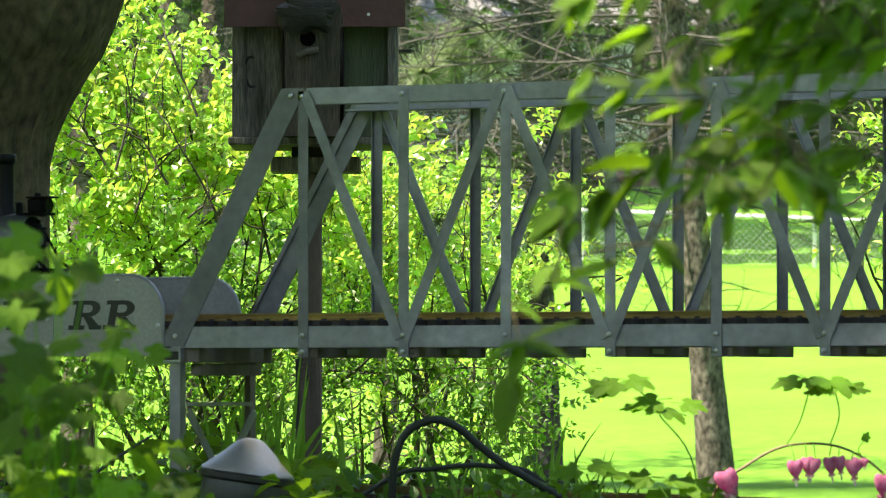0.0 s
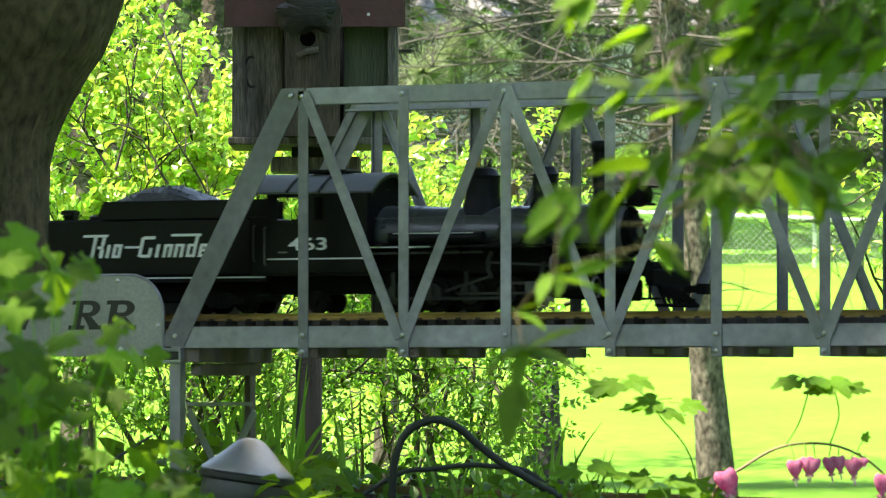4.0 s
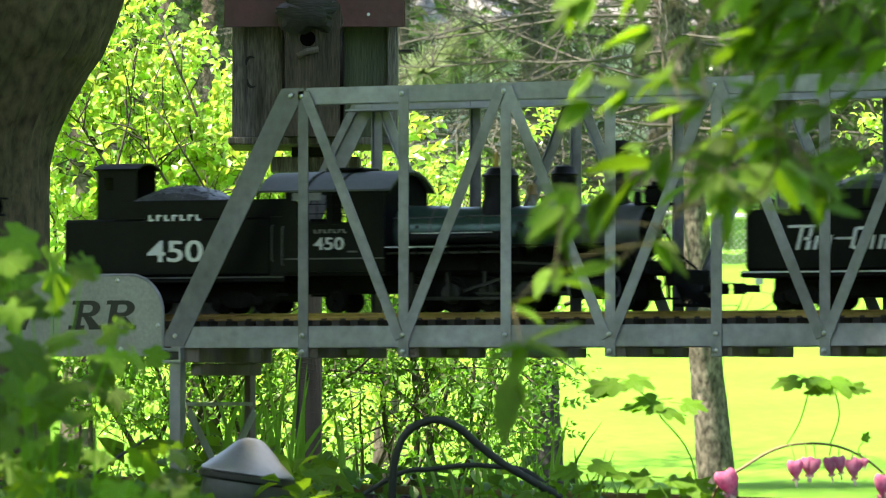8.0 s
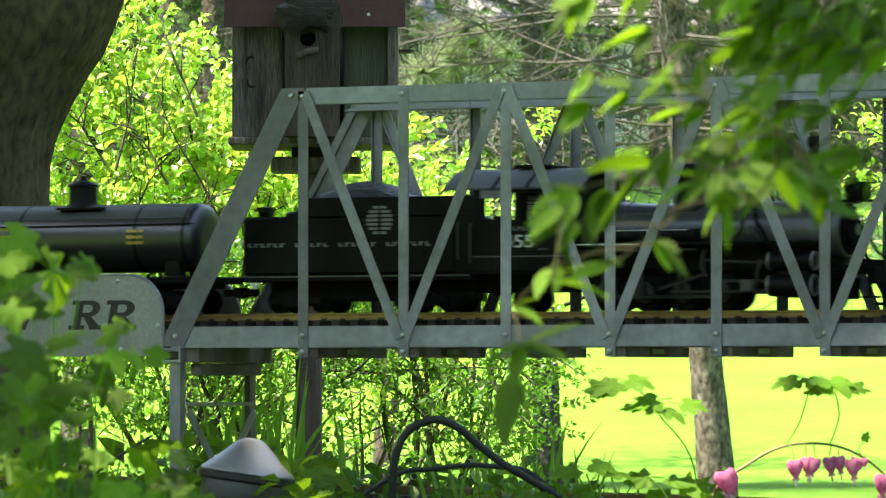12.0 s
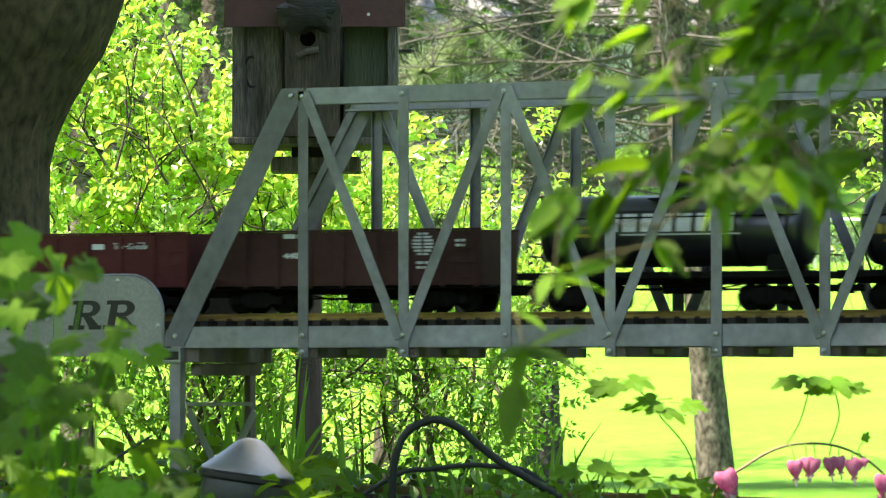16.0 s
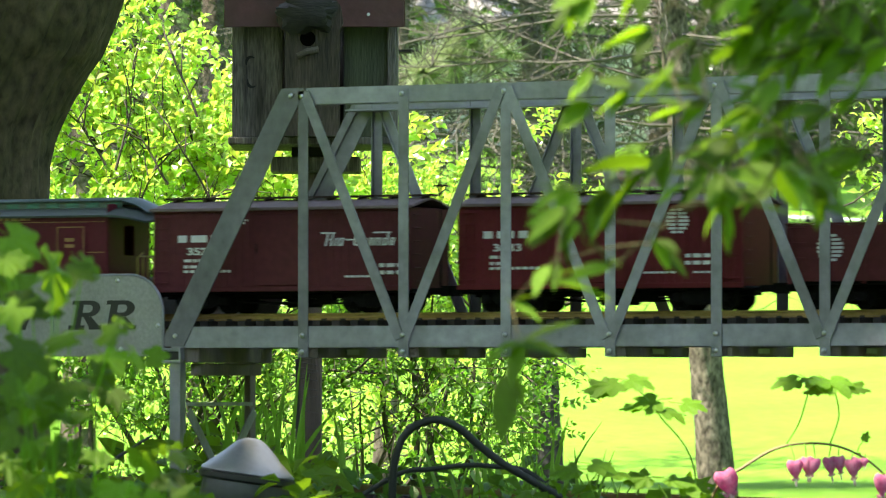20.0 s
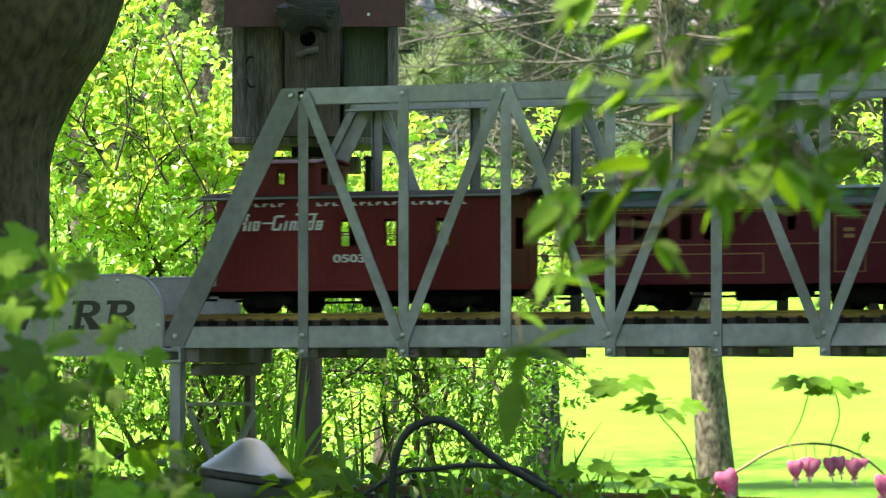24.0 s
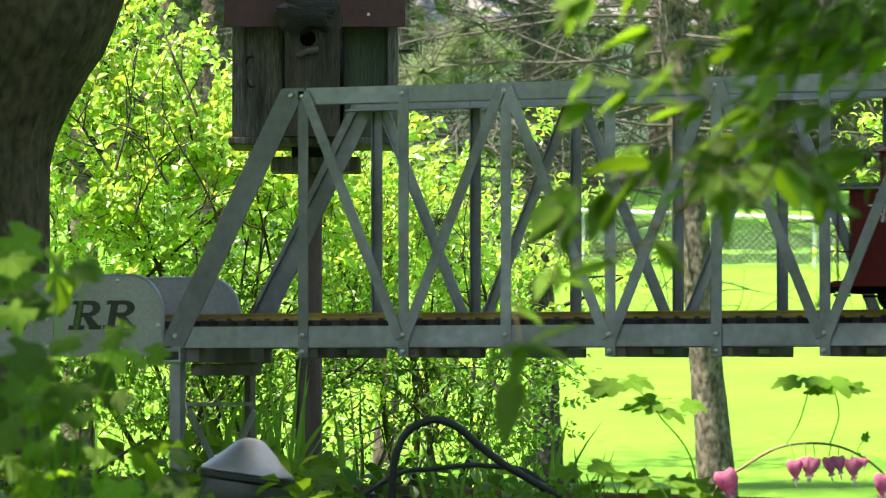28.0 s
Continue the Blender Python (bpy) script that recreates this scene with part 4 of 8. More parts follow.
def tender(number_kind, rear, label, doghouse=False):
    t = thing("tender", label, "tender", group="tenders of the train")
    L = 0.315
    b = Build().box(0.0, L - 0.01, -0.05, 0.05, 0.036, 0.043, 0.001)
    part("deck", b, GRIME, t)
    part("brake_rigging", Build().box(0.03, 0.285, -0.026, 0.026, 0.0135, 0.0355, 0.002), GRIME, t)
    part("tank", Build().box(0.006, L - 0.03, -0.0495, 0.0495, 0.0432, 0.1115, 0.003), BLACKPAINT, t, "black water tank")
    for y0, y1, front in ((-0.0495, -0.0472, L - 0.01), (0.0472, 0.0495, L - 0.042)):
        part("coal_board", Build().prism([(0.075, 0.1116), (front, 0.1116), (front, 0.1312), (0.085, 0.1312)], y0, y1), BLACKPAINT, t)
        part("side_wing", Build().box(L - 0.03, L - 0.006, min(y0, y0 + 0.0015), y1, 0.0432, 0.1115), BLACKPAINT, t)
    part("bulkhead", Build().box(0.08, 0.083, -0.047, 0.047, 0.1116, 0.129), BLACKPAINT, t)
    for s in (-1, 1):
        part("rim", Build().tube([(0.084, s * 0.0484, 0.1315), (L - 0.026 + 0.016 * -s, s * 0.0484, 0.1315)], 0.0012, 6), BLACKPAINT, t)
        part("deck_line", Build().box(0.002, L - 0.012, s * 0.0503 - 0.0002, s * 0.0503 + 0.0002, 0.041, 0.0425), WHITE if number_kind == "mark" else SMOKEBOX, t)
    rng = random.Random(len(TRAIN) + 5)
    coal = Build()
    nx, ny = 18, 9
    for i in range(nx):
        for j in range(ny):
            u, v = i / (nx - 1), j / (ny - 1) * 2 - 1
            coal.v.append((0.086 + u * (L - 0.15), v * 0.046, 0.1285 + 0.0235 * math.sin(min(1, u * 1.35) * math.pi) ** 0.7 * (1 - v * v) ** 0.6 + rng.uniform(-0.0012, 0.0012)))
    for i in range(nx - 1):
        for j in range(ny - 1):
            coal.f.append((i * ny + j, i * ny + j + 1, (i + 1) * ny + j + 1, (i + 1) * ny + j))
    for _ in range(420):
        u, v = rng.random(), rng.uniform(-0.95, 0.95)
        z = 0.1285 + 0.0235 * math.sin(min(1, u * 1.35) * math.pi) ** 0.7 * (1 - v * v) ** 0.6
        x, y, s = 0.087 + u * (L - 0.152), v * 0.046, rng.uniform(0.0012, 0.0026)
        pts = [Vector((x, y, z)) + unit(rng) * s for _ in range(4)]
        coal.add(pts, [(0, 1, 2), (0, 2, 3), (0, 3, 1), (1, 3, 2)])
    tagged(part("coal_load", coal, COAL, t, "heaped grey coal"), kind="stuff")
    for x in (0.03, 0.05):
        part("filler_hatch", Build().lathe([(0.012, 0.1115), (0.012, 0.116), (0.008, 0.1185), (0, 0.119)], x, 0, 0, 14), BLACKPAINT, t, smooth=True) if not doghouse and x == 0.05 else None
    if doghouse:
        d = Build()
        for s in (-1, 1):
            for x0, x1, z0, z1 in ((0.036, 0.09, 0.1117, 0.147), (0.036, 0.046, 0.147, 0.162), (0.058, 0.09, 0.147, 0.162), (0.036, 0.09, 0.162, 0.172)):
                d.box(x0, x1, s * 0.022 - 0.0008, s * 0.022 + 0.0008, z0, z1)
        d.box(0.036, 0.0375, -0.022, 0.022, 0.1117, 0.172)
        part("doghouse", d, BLACKPAINT, t, "small black brakeman's cabin")
        part("doghouse_roof", arch(0.032, 0.095, 0.0265, 0.172, 0.179, 0.002), BLACKPAINT, t)
    ladder(t, 0.001, -0.04, 0.05, 0.105, 0.02, 5, BLACKPAINT, "y")
    for s in (-1, 1):
        part("handrail", Build().tube([(L - 0.026, s * 0.0495, 0.06), (L - 0.026, s * 0.053, 0.062), (L - 0.026, s * 0.053, 0.1), (L - 0.026, s * 0.0495, 0.102)], 0.0008, 6), SMOKEBOX, t)
        part("step", Build().box(L - 0.024, L - 0.006, min(s * 0.04, s * 0.05), max(s * 0.04, s * 0.05), 0.02, 0.023), GRIME, t)
        part("step", Build().box(0.004, 0.02, min(s * 0.04, s * 0.05), max(s * 0.04, s * 0.05), 0.022, 0.025), GRIME, t)
    y = -0.0497
    if number_kind == "mark":
        script_mark(t, 0.062, 0.066, y, 0.166, WHITE)
    elif number_kind == "450":
        write("number", "450", 0.1205, 0.061, y - 0.0003, 0.0255, WHITE, t, width=0.075, bold=0.0004, label="white painted number")
        lettered_bars("small_writing", t, 0.121, 0.1085, y, 0.074, 0.0072, WHITE, (7,))
    else:
        herald(t, 0.187, 0.106, y, 0.017, FADED)
        lettered_bars("small_writing", t, 0.014, 0.076, y, 0.24, 0.0046, FADED)
    for y0 in (-0.0535, 0.0505):
        part("lamp_bracket", Build().box(0.02, 0.028, y0, y0 + 0.003, 0.028, 0.035), STEEL, t)
    b = Build().box(0.004, 0.016, -0.012, 0.012, 0.119, 0.124)
    b.cyl((0.004, 0, 0.118), (0.018, 0, 0.118), 0.007, seg=12)
    part("rear_light", b, BLACKPAINT, t) if not doghouse else None
    truck(t, 0.07)
    truck(t, 0.235)
    coupler(t, 0.001, -1)
    TRAIN.append((t, rear))
    return t


def tank_car(rear, length, mark, label):
    c = thing("tank_car", label, "tank car", group="tank cars of the train")
    L = length
    r, zc = 0.0405, 0.0898
    E = L - 0.012     # the tank's front end
    b = Build().lathe([(0, 0.006), (r * 0.5, 0.007), (r * 0.85, 0.0105), (r * 0.97, 0.015), (r, 0.021), (r, E - 0.021), (r * 0.97, E - 0.015), (r * 0.85, E - 0.0105), (r * 0.5, E - 0.007), (0, E - 0.006)], 0, 0, zc, 36, "x")
    part("tank", b, TANKBLACK, c, "satin black tank with a rounded top", smooth=True)
    # a thin upper shell, paler grey than the tank below
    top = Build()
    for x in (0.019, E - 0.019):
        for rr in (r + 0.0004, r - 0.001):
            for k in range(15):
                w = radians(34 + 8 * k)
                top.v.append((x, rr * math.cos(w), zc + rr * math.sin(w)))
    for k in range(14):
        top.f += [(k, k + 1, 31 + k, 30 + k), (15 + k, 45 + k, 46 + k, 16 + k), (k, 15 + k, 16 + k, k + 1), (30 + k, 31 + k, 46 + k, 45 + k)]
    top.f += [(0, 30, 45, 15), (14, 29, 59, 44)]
    part("top_sheet", top, TANKTOP, c, "grey upper sheet of the tank", smooth=True)
    for x in (0.022, L * 0.28, L * 0.72, E - 0.024):
        part("tank_band", Build().lathe([(r - 0.001, x), (r + 0.0006, x), (r + 0.0006, x + 0.003), (r - 0.001, x + 0.003)], 0, 0, zc, 36, "x"), BLACKPAINT, c)
    b = Build().lathe([(0.022, zc + 0.034), (0.018, zc + 0.0415), (0.0172, zc + 0.044), (0.0172, zc + 0.062), (0.0185, zc + 0.0625), (0.0185, zc + 0.065), (0.0145, zc + 0.068), (0.008, zc + 0.0695), (0, zc + 0.07)], L / 2 - 0.012, 0, 0, 22)
    part("dome", b, BLACKPAINT, c, smooth=True)
    b = Build().cyl((L / 2 - 0.012, 0, zc + 0.069), (L / 2 - 0.012, 0, zc + 0.075), 0.004, seg=10)
    b.box(L / 2 - 0.028, L / 2 - 0.018, -0.004, 0.004, zc + 0.052, zc + 0.057)
    part("valve", b, BLACKPAINT, c)
    part("dome_walk", Build().box(L / 2 - 0.03, L / 2 + 0.03, -0.034, 0.034, zc + 0.0345, zc + 0.037), BLACKPAINT, c)
    for s in (-1, 1):
        part("handrail", Build().tube([(0.01, s * 0.0395, zc + 0.014), (L - 0.02, s * 0.0395, zc + 0.016)], 0.0009, 6), BLACKPAINT, c)
        for x in (0.05, L - 0.05):
            part("saddle", Build().prism([(x - 0.012, 0.044), (x + 0.012, 0.044), (x + 0.008, 0.062), (x - 0.008, 0.062)], min(s * 0.022, s * 0.036), max(s * 0.022, s * 0.036)), BLACKPAINT, c)
    underframe(c, -0.014, L, 0.0355, 0.0435, GRIME, 0.045)
    part("end_rail", Build().tube([(0.002, -0.042, 0.044), (0.002, -0.042, 0.062), (0.002, 0.042, 0.062), (0.002, 0.042, 0.044)], 0.001, 6), BLACKPAINT, c)
    part("end_rail", Build().tube([(L - 0.002, -0.042, 0.044), (L - 0.002, -0.042, 0.062), (L - 0.002, 0.042, 0.062), (L - 0.002, 0.042, 0.044)], 0.001, 6), BLACKPAINT, c)
    y = -0.0405

    def on_tank(nm, x, z, w, h, mat, seed):
        rng = random.Random(seed)
        q = Build()
        u = x
        while u < x + w:
            l = min(rng.uniform(0.5, 1.1) * h, x + w - u)
            pts = []
            for zz in (z, z + h * 0.5, z + h):
                yy = -math.sqrt(max(0, (r + 0.0006) ** 2 - (zz - zc) ** 2))
                pts += [(u, yy, zz), (u + l, yy, zz)]
            q.add(pts, [(0, 1, 3, 2), (2, 3, 5, 4)])
            u += l + 0.28 * h
        tagged(part(nm, q, mat, c, fix=False), kind="stuff")
    if mark:
        on_tank("painted_mark", 0.098, 0.0885, 0.155, 0.0205, WHITE, 3)
        q = Build().box(0.115, 0.262, y - 0.0006, y - 0.0002, 0.0845, 0.0862)
        part("white_line", q, WHITE, c)
        on_tank("yellow_writing", 0.05, 0.092, 0.045, 0.0035, YELLOW, 5)
        on_tank("yellow_writing", 0.055, 0.083, 0.03, 0.0035, YELLOW, 6)
    else:
        on_tank("yellow_writing", 0.022, 0.083, 0.03, 0.011, YELLOW, 7)
        on_tank("yellow_writing", 0.058, 0.085, 0.044, 0.0095, YELLOW, 8)
        on_tank("yellow_writing", 0.04, 0.074, 0.07, 0.003, YELLOW, 9)
        on_tank("yellow_writing", 0.055, 0.1, 0.035, 0.003, YELLOW, 10)
        for z in (0.082, 0.089, 0.096):
            on_tank("yellow_writing", 0.252, z, 0.022, 0.0034, YELLOW, 11)
    truck(c, 0.058)
    truck(c, L - 0.058)
    coupler(c, 0.0, -1)
    coupler(c, L, 1)
    TRAIN.append((c, rear))


def gondola(rear, length, mat, label, style):
    c = thing("gondola", label, "gondola car", group="gondola cars of the train")
    L = length
    z0, z1 = 0.031, 0.0935
    underframe(c, 0, L, 0.0275, 0.031, GRIME, 0.045)
    part("floor", Build().box(0.002, L - 0.002, -0.046, 0.046, 0.0311, 0.034), mat, c)
    for s in (-1, 1):
        planks(c, "side_board", 0.001, L - 0.001, s * 0.048, z0, z1, 5, mat, upright=False)
        part("side_lining", Build().box(0.003, L - 0.003, min(s * 0.0455, s * 0.0472), max(s * 0.0455, s * 0.0472), 0.0342, z1 - 0.001), mat, c)
        n = 8
        for k in range(n + 1):
            x = 0.005 + (L - 0.010) * k / n
            part("stake", Build().box(x - 0.0028, x + 0.0028, min(s * 0.0487, s * 0.0512), max(s * 0.0487, s * 0.0512), 0.028, z1 - 0.003, 0.0006), mat, c)
        part("top_rail", Build().box(0.0, L, min(s * 0.0452, s * 0.0505), max(s * 0.0452, s * 0.0505), z1, z1 + 0.0022, 0.0006), mat, c)
    for x in (0.001, L - 0.001):
        part("end_wall", Build().box(x - 0.001, x + 0.001, -0.0474, 0.0474, z0, z1), mat, c)
    ladder(c, 0.008, -0.0535, 0.04, 0.09, 0.016, 4, mat)
    ladder(c, L - 0.024, -0.0535, 0.04, 0.09, 0.016, 4, mat)
    part("brake_wheel", Build().lathe([(0.007, 0.0), (0.008, 0.0008), (0.007, 0.0016), (0.006, 0.0008)], -0.003, 0.02, z1 + 0.012, 14, "x"), GRIME, c)
    part("brake_staff", Build().cyl((-0.003, 0.02, 0.035), (-0.003, 0.02, z1 + 0.012), 0.001, seg=6), GRIME, c)
    y = -0.0490
    if style == 1:
        herald(c, 0.28, 0.078, y, 0.0135, WHITE)
        dashes("small_writing", c, 0.0985, 0.086, y, 0.028, 0.005, WHITE, seed=2)
        write("number", "4404", 0.099, 0.063, y - 0.0003, 0.0065, WHITE, c, width=0.027, bold=0.0003)
        dashes("small_writing", c, 0.272, 0.055, y, 0.026, 0.003, WHITE, 2, seed=6)
        dashes("small_writing", c, 0.322, 0.08, y, 0.012, 0.003, WHITE, 2, seed=7)
    else:
        herald(c, 0.053, 0.068, y, 0.0155, WHITE)
        dashes("small_writing", c, 0.231, 0.076, y, 0.016, 0.0065, WHITE, seed=2)
        script_mark(c, 0.26, 0.076, y, 0.046, WHITE)
        dashes("small_writing", c, 0.268, 0.041, y, 0.026, 0.0028, WHITE, seed=5)
    truck(c, 0.056)
    truck(c, L - 0.056)
    coupler(c, 0.0, -1)
    coupler(c, L, 1)
    TRAIN.append((c, rear))


def boxcar(rear, length, mat, label, style):
    c = thing("boxcar", label, "boxcar", group="boxcars of the train")
    L = length
    z0, z1 = 0.027, 0.1205
    underframe(c, 0, L, 0.023, 0.0269, GRIME, 0.045)
    part("body", Build().box(0.0015, L - 0.0015, -0.0475, 0.0475, z0, z1, 0.0008), mat, c)
    for s in (-1, 1):
        planks(c, "side_board", 0.001, L - 0.001, s * 0.0482, z0 + 0.004, z1 - 0.004, 34, mat)
        part("side_sill", Build().box(0, L, min(s * 0.0477, s * 0.0502), max(s * 0.0477, s * 0.0502), z0 - 0.002, z0 + 0.0038, 0.0005), mat, c)
        part("letter_board", Build().box(0, L, min(s * 0.0477, s * 0.0500), max(s * 0.0477, s * 0.0500), z1 - 0.0038, z1 + 0.001, 0.0005), mat, c)
        d = part("door", Build().box(L * 0.405, L * 0.595, min(s * 0.0492, s * 0.0512), max(s * 0.0492, s * 0.0512), z0 + 0.005, z1 - 0.006, 0.0006), mat, c)
        part("door_track", Build().box(L * 0.4, L * 0.8, min(s * 0.0502, s * 0.0522), max(s * 0.0502, s * 0.0522), z1 - 0.0056, z1 - 0.0036), mat, c)
        part("door_handle", Build().tube([(L * 0.412, s * 0.0512, 0.07), (L * 0.412, s * 0.053, 0.07), (L * 0.412, s * 0.053, 0.08), (L * 0.412, s * 0.0512, 0.08)], 0.0007, 5), GRIME, d)
    # roof and eave strips are paler and pinker than the sides
    part("roof", arch(-0.002, L + 0.002, 0.0525, 0.1217, 0.1325, 0.0022, 8, 1.25), PALEPINK, c, "low pitched pale pink roof")
    for s in (-1, 1):
        part("eave_strip", Build().box(-0.003, L + 0.003, min(s * 0.0522, s * 0.054), max(s * 0.0522, s * 0.054), 0.1192, 0.1228, 0.0004), PALEPINK, c, "pale pink roof edge")
    for k in (-1, 0, 1):
        part("walkway_board", Build().box(-0.006, L + 0.006, k * 0.007 - 0.0031, k * 0.007 + 0.0031, 0.1345, 0.1364), DARKBROWN, c)
    for k in range(9):
        x = 0.006 + (L - 0.012) * k / 8
        part("walkway_saddle", Build().box(x - 0.002, x + 0.002, -0.0095, 0.0095, 0.1305, 0.1344), DARKBROWN, c)
    ladder(c, 0.006, -0.0522, 0.036, 0.112, 0.018, 7, mat)
    ladder(c, L - 0.024, -0.0522, 0.036, 0.112, 0.018, 4, mat)
    ladder(c, -0.001, -0.044, 0.036, 0.112, 0.018, 6, mat, "y")
    ladder(c, L + 0.001, -0.044, 0.036, 0.112, 0.018, 6, mat, "y")
    part("brake_staff", Build().cyl((L + 0.004, 0.018, 0.03), (L + 0.004, 0.018, 0.146), 0.001, seg=6), GRIME, c)
    part("brake_wheel", Build().lathe([(0.0085, 0.0), (0.0095, 0.0008), (0.0085, 0.0016), (0.0075, 0.0008)], L + 0.004, 0.018, 0.146, 14), GRIME, c)
    y = -0.0490
    dashes("small_writing", c, 0.034, 0.083, y, 0.056, 0.0082, WHITE, gap=2, seed=14)
    write("number", "3633" if style == 1 else "3525", 0.046, 0.0685, y - 0.0003, 0.0085, WHITE, c, width=0.036, bold=0.0003, label="white painted number")
    dashes("small_writing", c, 0.042, 0.060, y, 0.026, 0.0034, WHITE, 2, 2.1, seed=15)
    dashes("small_writing", c, 0.042, 0.0475, y, 0.062, 0.003, WHITE, seed=16)
    dashes("small_writing", c, 0.105, 0.107, y, 0.022, 0.002, WHITE, 2, 1.7, seed=17)
    if style == 1:
        herald(c, 0.276, 0.1, y, 0.0145, WHITE)
        dashes("small_writing", c, 0.286, 0.059, y, 0.031, 0.0042, WHITE, 2, 1.9, seed=18)
        dashes("small_writing", c, 0.234, 0.0415, y, 0.04, 0.0022, WHITE, seed=19)
        dashes("small_writing", c, 0.296, 0.0415, y, 0.024, 0.0022, WHITE, seed=20)
        for k in range(4):
            part("end_board", Build().box(L - 0.04, L - 0.0005, -0.0502, -0.049, 0.05 + k * 0.014, 0.0522 + k * 0.014), mat, c)
    else:
        script_mark(c, 0.226, 0.077, y, 0.095, WHITE)
        dashes("small_writing", c, 0.300, 0.052, y, 0.03, 0.0042, WHITE, 2, 2.0, seed=18)
        dashes("small_writing", c, 0.255, 0.0405, y, 0.036, 0.0022, WHITE, seed=19)
    truck(c, 0.06)
    truck(c, L - 0.06)
    coupler(c, 0.0, -1)
    coupler(c, L, 1)
    TRAIN.append((c, rear))


def holed_side(b, x0, x1, y, z0, z1, holes, th=0.0012):
    """A wall in the xz plane with a row of openings of one height."""
    lo, hi = holes[0][2], holes[0][3]
    b.box(x0, x1, y - th / 2, y + th / 2, z0, lo)
    b.box(x0, x1, y - th / 2, y + th / 2, hi, z1)
    u = x0
    for a, c, _, _ in holes:
        b.box(u, a, y - th / 2, y + th / 2, lo, hi)
        u = c
    b.box(u, x1, y - th / 2, y + th / 2, lo, hi)


def coach(rear, length):
    c = thing("coach", "maroon passenger and mail coach with a green roof", "passenger coach")
    L = length
    z0, z1 = 0.031, 0.1165
    b0, b1 = 0.016, L - 0.056
    underframe(c, 0.0, L - 0.012, 0.027, 0.0309, GRIME, 0.045)
    wins = [(b0 + 0.014 + k * 0.0295, b0 + 0.014 + k * 0.0295 + 0.018, 0.0775, 0.108) for k in range(6)]
    small = [(0.279, 0.2925, 0.087, 0.1045)]
    for s in (-1, 1):
        y = s * 0.049
        b = Build()
        holed_side(b, b0, 0.238, y, z0 + 0.003, z1, wins)
        holed_side(b, 0.238, b1, y, z0 + 0.003, z1, small)
        part("body_side", b, COACHRED, c, "maroon panelled side")
        part("sill", Build().box(b0 - 0.001, b1 + 0.001, min(s * 0.0485, s * 0.051), max(s * 0.0485, s * 0.051), z0 - 0.002, z0 + 0.0029), COACHRED, c)
        for a, d, lo, hi in wins + small:
            f = Build()
            f.box(a, a + 0.0015, y - 0.001, y + 0.001, lo, hi), f.box(d - 0.0015, d, y - 0.001, y + 0.001, lo, hi)
            f.box(a + 0.0015, d - 0.0015, y - 0.001, y + 0.001, lo, lo + 0.0015), f.box(a + 0.0015, d - 0.0015, y - 0.001, y + 0.001, hi - 0.0015, hi)
            w = part("window_frame", f, COACHRED, c)
            g = part("pane", Build().box(a + 0.0015, d - 0.0015, y - 0.0002, y + 0.0002, lo + 0.0015, hi - 0.0015), GLASS, w)
            g.visible_shadow = False
        for a, d, z in ((b0 + 0.004, b1 - 0.004, 0.0725), (b0 + 0.004, b1 - 0.004, 0.1088), (b0 + 0.006, 0.252, 0.0405), (b0 + 0.006, 0.252, 0.062)):
            part("gold_line", Build().box(a, d, y + s * 0.0007 - 0.0002, y + s * 0.0007 + 0.0002, z, z + 0.0011), GOLDLINE, c)
        for x in (b0 + 0.006, 0.251):
            part("gold_line", Build().box(x, x + 0.001, y + s * 0.0007 - 0.0002, y + s * 0.0007 + 0.0002, 0.0418, 0.0618), GOLDLINE, c)
        dr = part("mail_door", Build().box(0.334, 0.379, min(s * 0.0498, s * 0.051), max(s * 0.0498, s * 0.051), z0 + 0.003, 0.1075, 0.0004), COACHRED, c)
        f = Build()
        yy = s * 0.0513
        f.box(0.338, 0.375, yy - 0.0002, yy + 0.0002, 0.041, 0.042), f.box(0.338, 0.375, yy - 0.0002, yy + 0.0002, 0.1025, 0.1035)
        f.box(0.338, 0.339, yy - 0.0002, yy + 0.0002, 0.042, 0.1025), f.box(0.374, 0.375, yy - 0.0002, yy + 0.0002, 0.042, 0.1025)
        part("gold_line", f, GOLDLINE, dr)
        dashes("gold_writing", dr, 0.349, 0.086, s * 0.0512, 0.015, 0.004, GOLDLINE, 2, 1.8, seed=2)
        part("letter_board", Build().box(b0, b1, min(s * 0.0497, s * 0.0505), max(s * 0.0497, s * 0.0505), 0.1095, 0.1163), COACHRED, c)
        dashes("gold_writing", c, 0.06, 0.1113, s * 0.0506, 0.24, 0.0036, GOLDLINE, seed=6)
        for x in (0.003, L - 0.018):
            part("hand_rail", Build().tube([(x, s * 0.044, 0.034), (x, s * 0.044, 0.066), (x + 0.008, s * 0.044, 0.072)], 0.001, 6), BRASS, c)
            part("step", Build().box(x - 0.004, x + 0.014, min(s * 0.034, s * 0.048), max(s * 0.034, s * 0.048), 0.018, 0.021), GRIME, c)
    for x in (b0, b1):
        e = Build()
        e.box(x - 0.0008, x + 0.0008, -0.0483, -0.012, z0 + 0.003, 0.13)
        e.box(x - 0.0008, x + 0.0008, 0.012, 0.0483, z0 + 0.003, 0.13)
        e.box(x - 0.0008, x + 0.0008, -0.012, 0.012, z0 + 0.003, 0.07)
        e.box(x - 0.0008, x + 0.0008, -0.012, 0.012, 0.105, 0.13)
        part("end_wall", e, COACHRED, c)
        gx = x - 0.013 if x < 0.1 else x + 0.041
        gate = Build().tube([(gx, -0.042, 0.068), (gx, 0.042, 0.068)], 0.0011, 6)
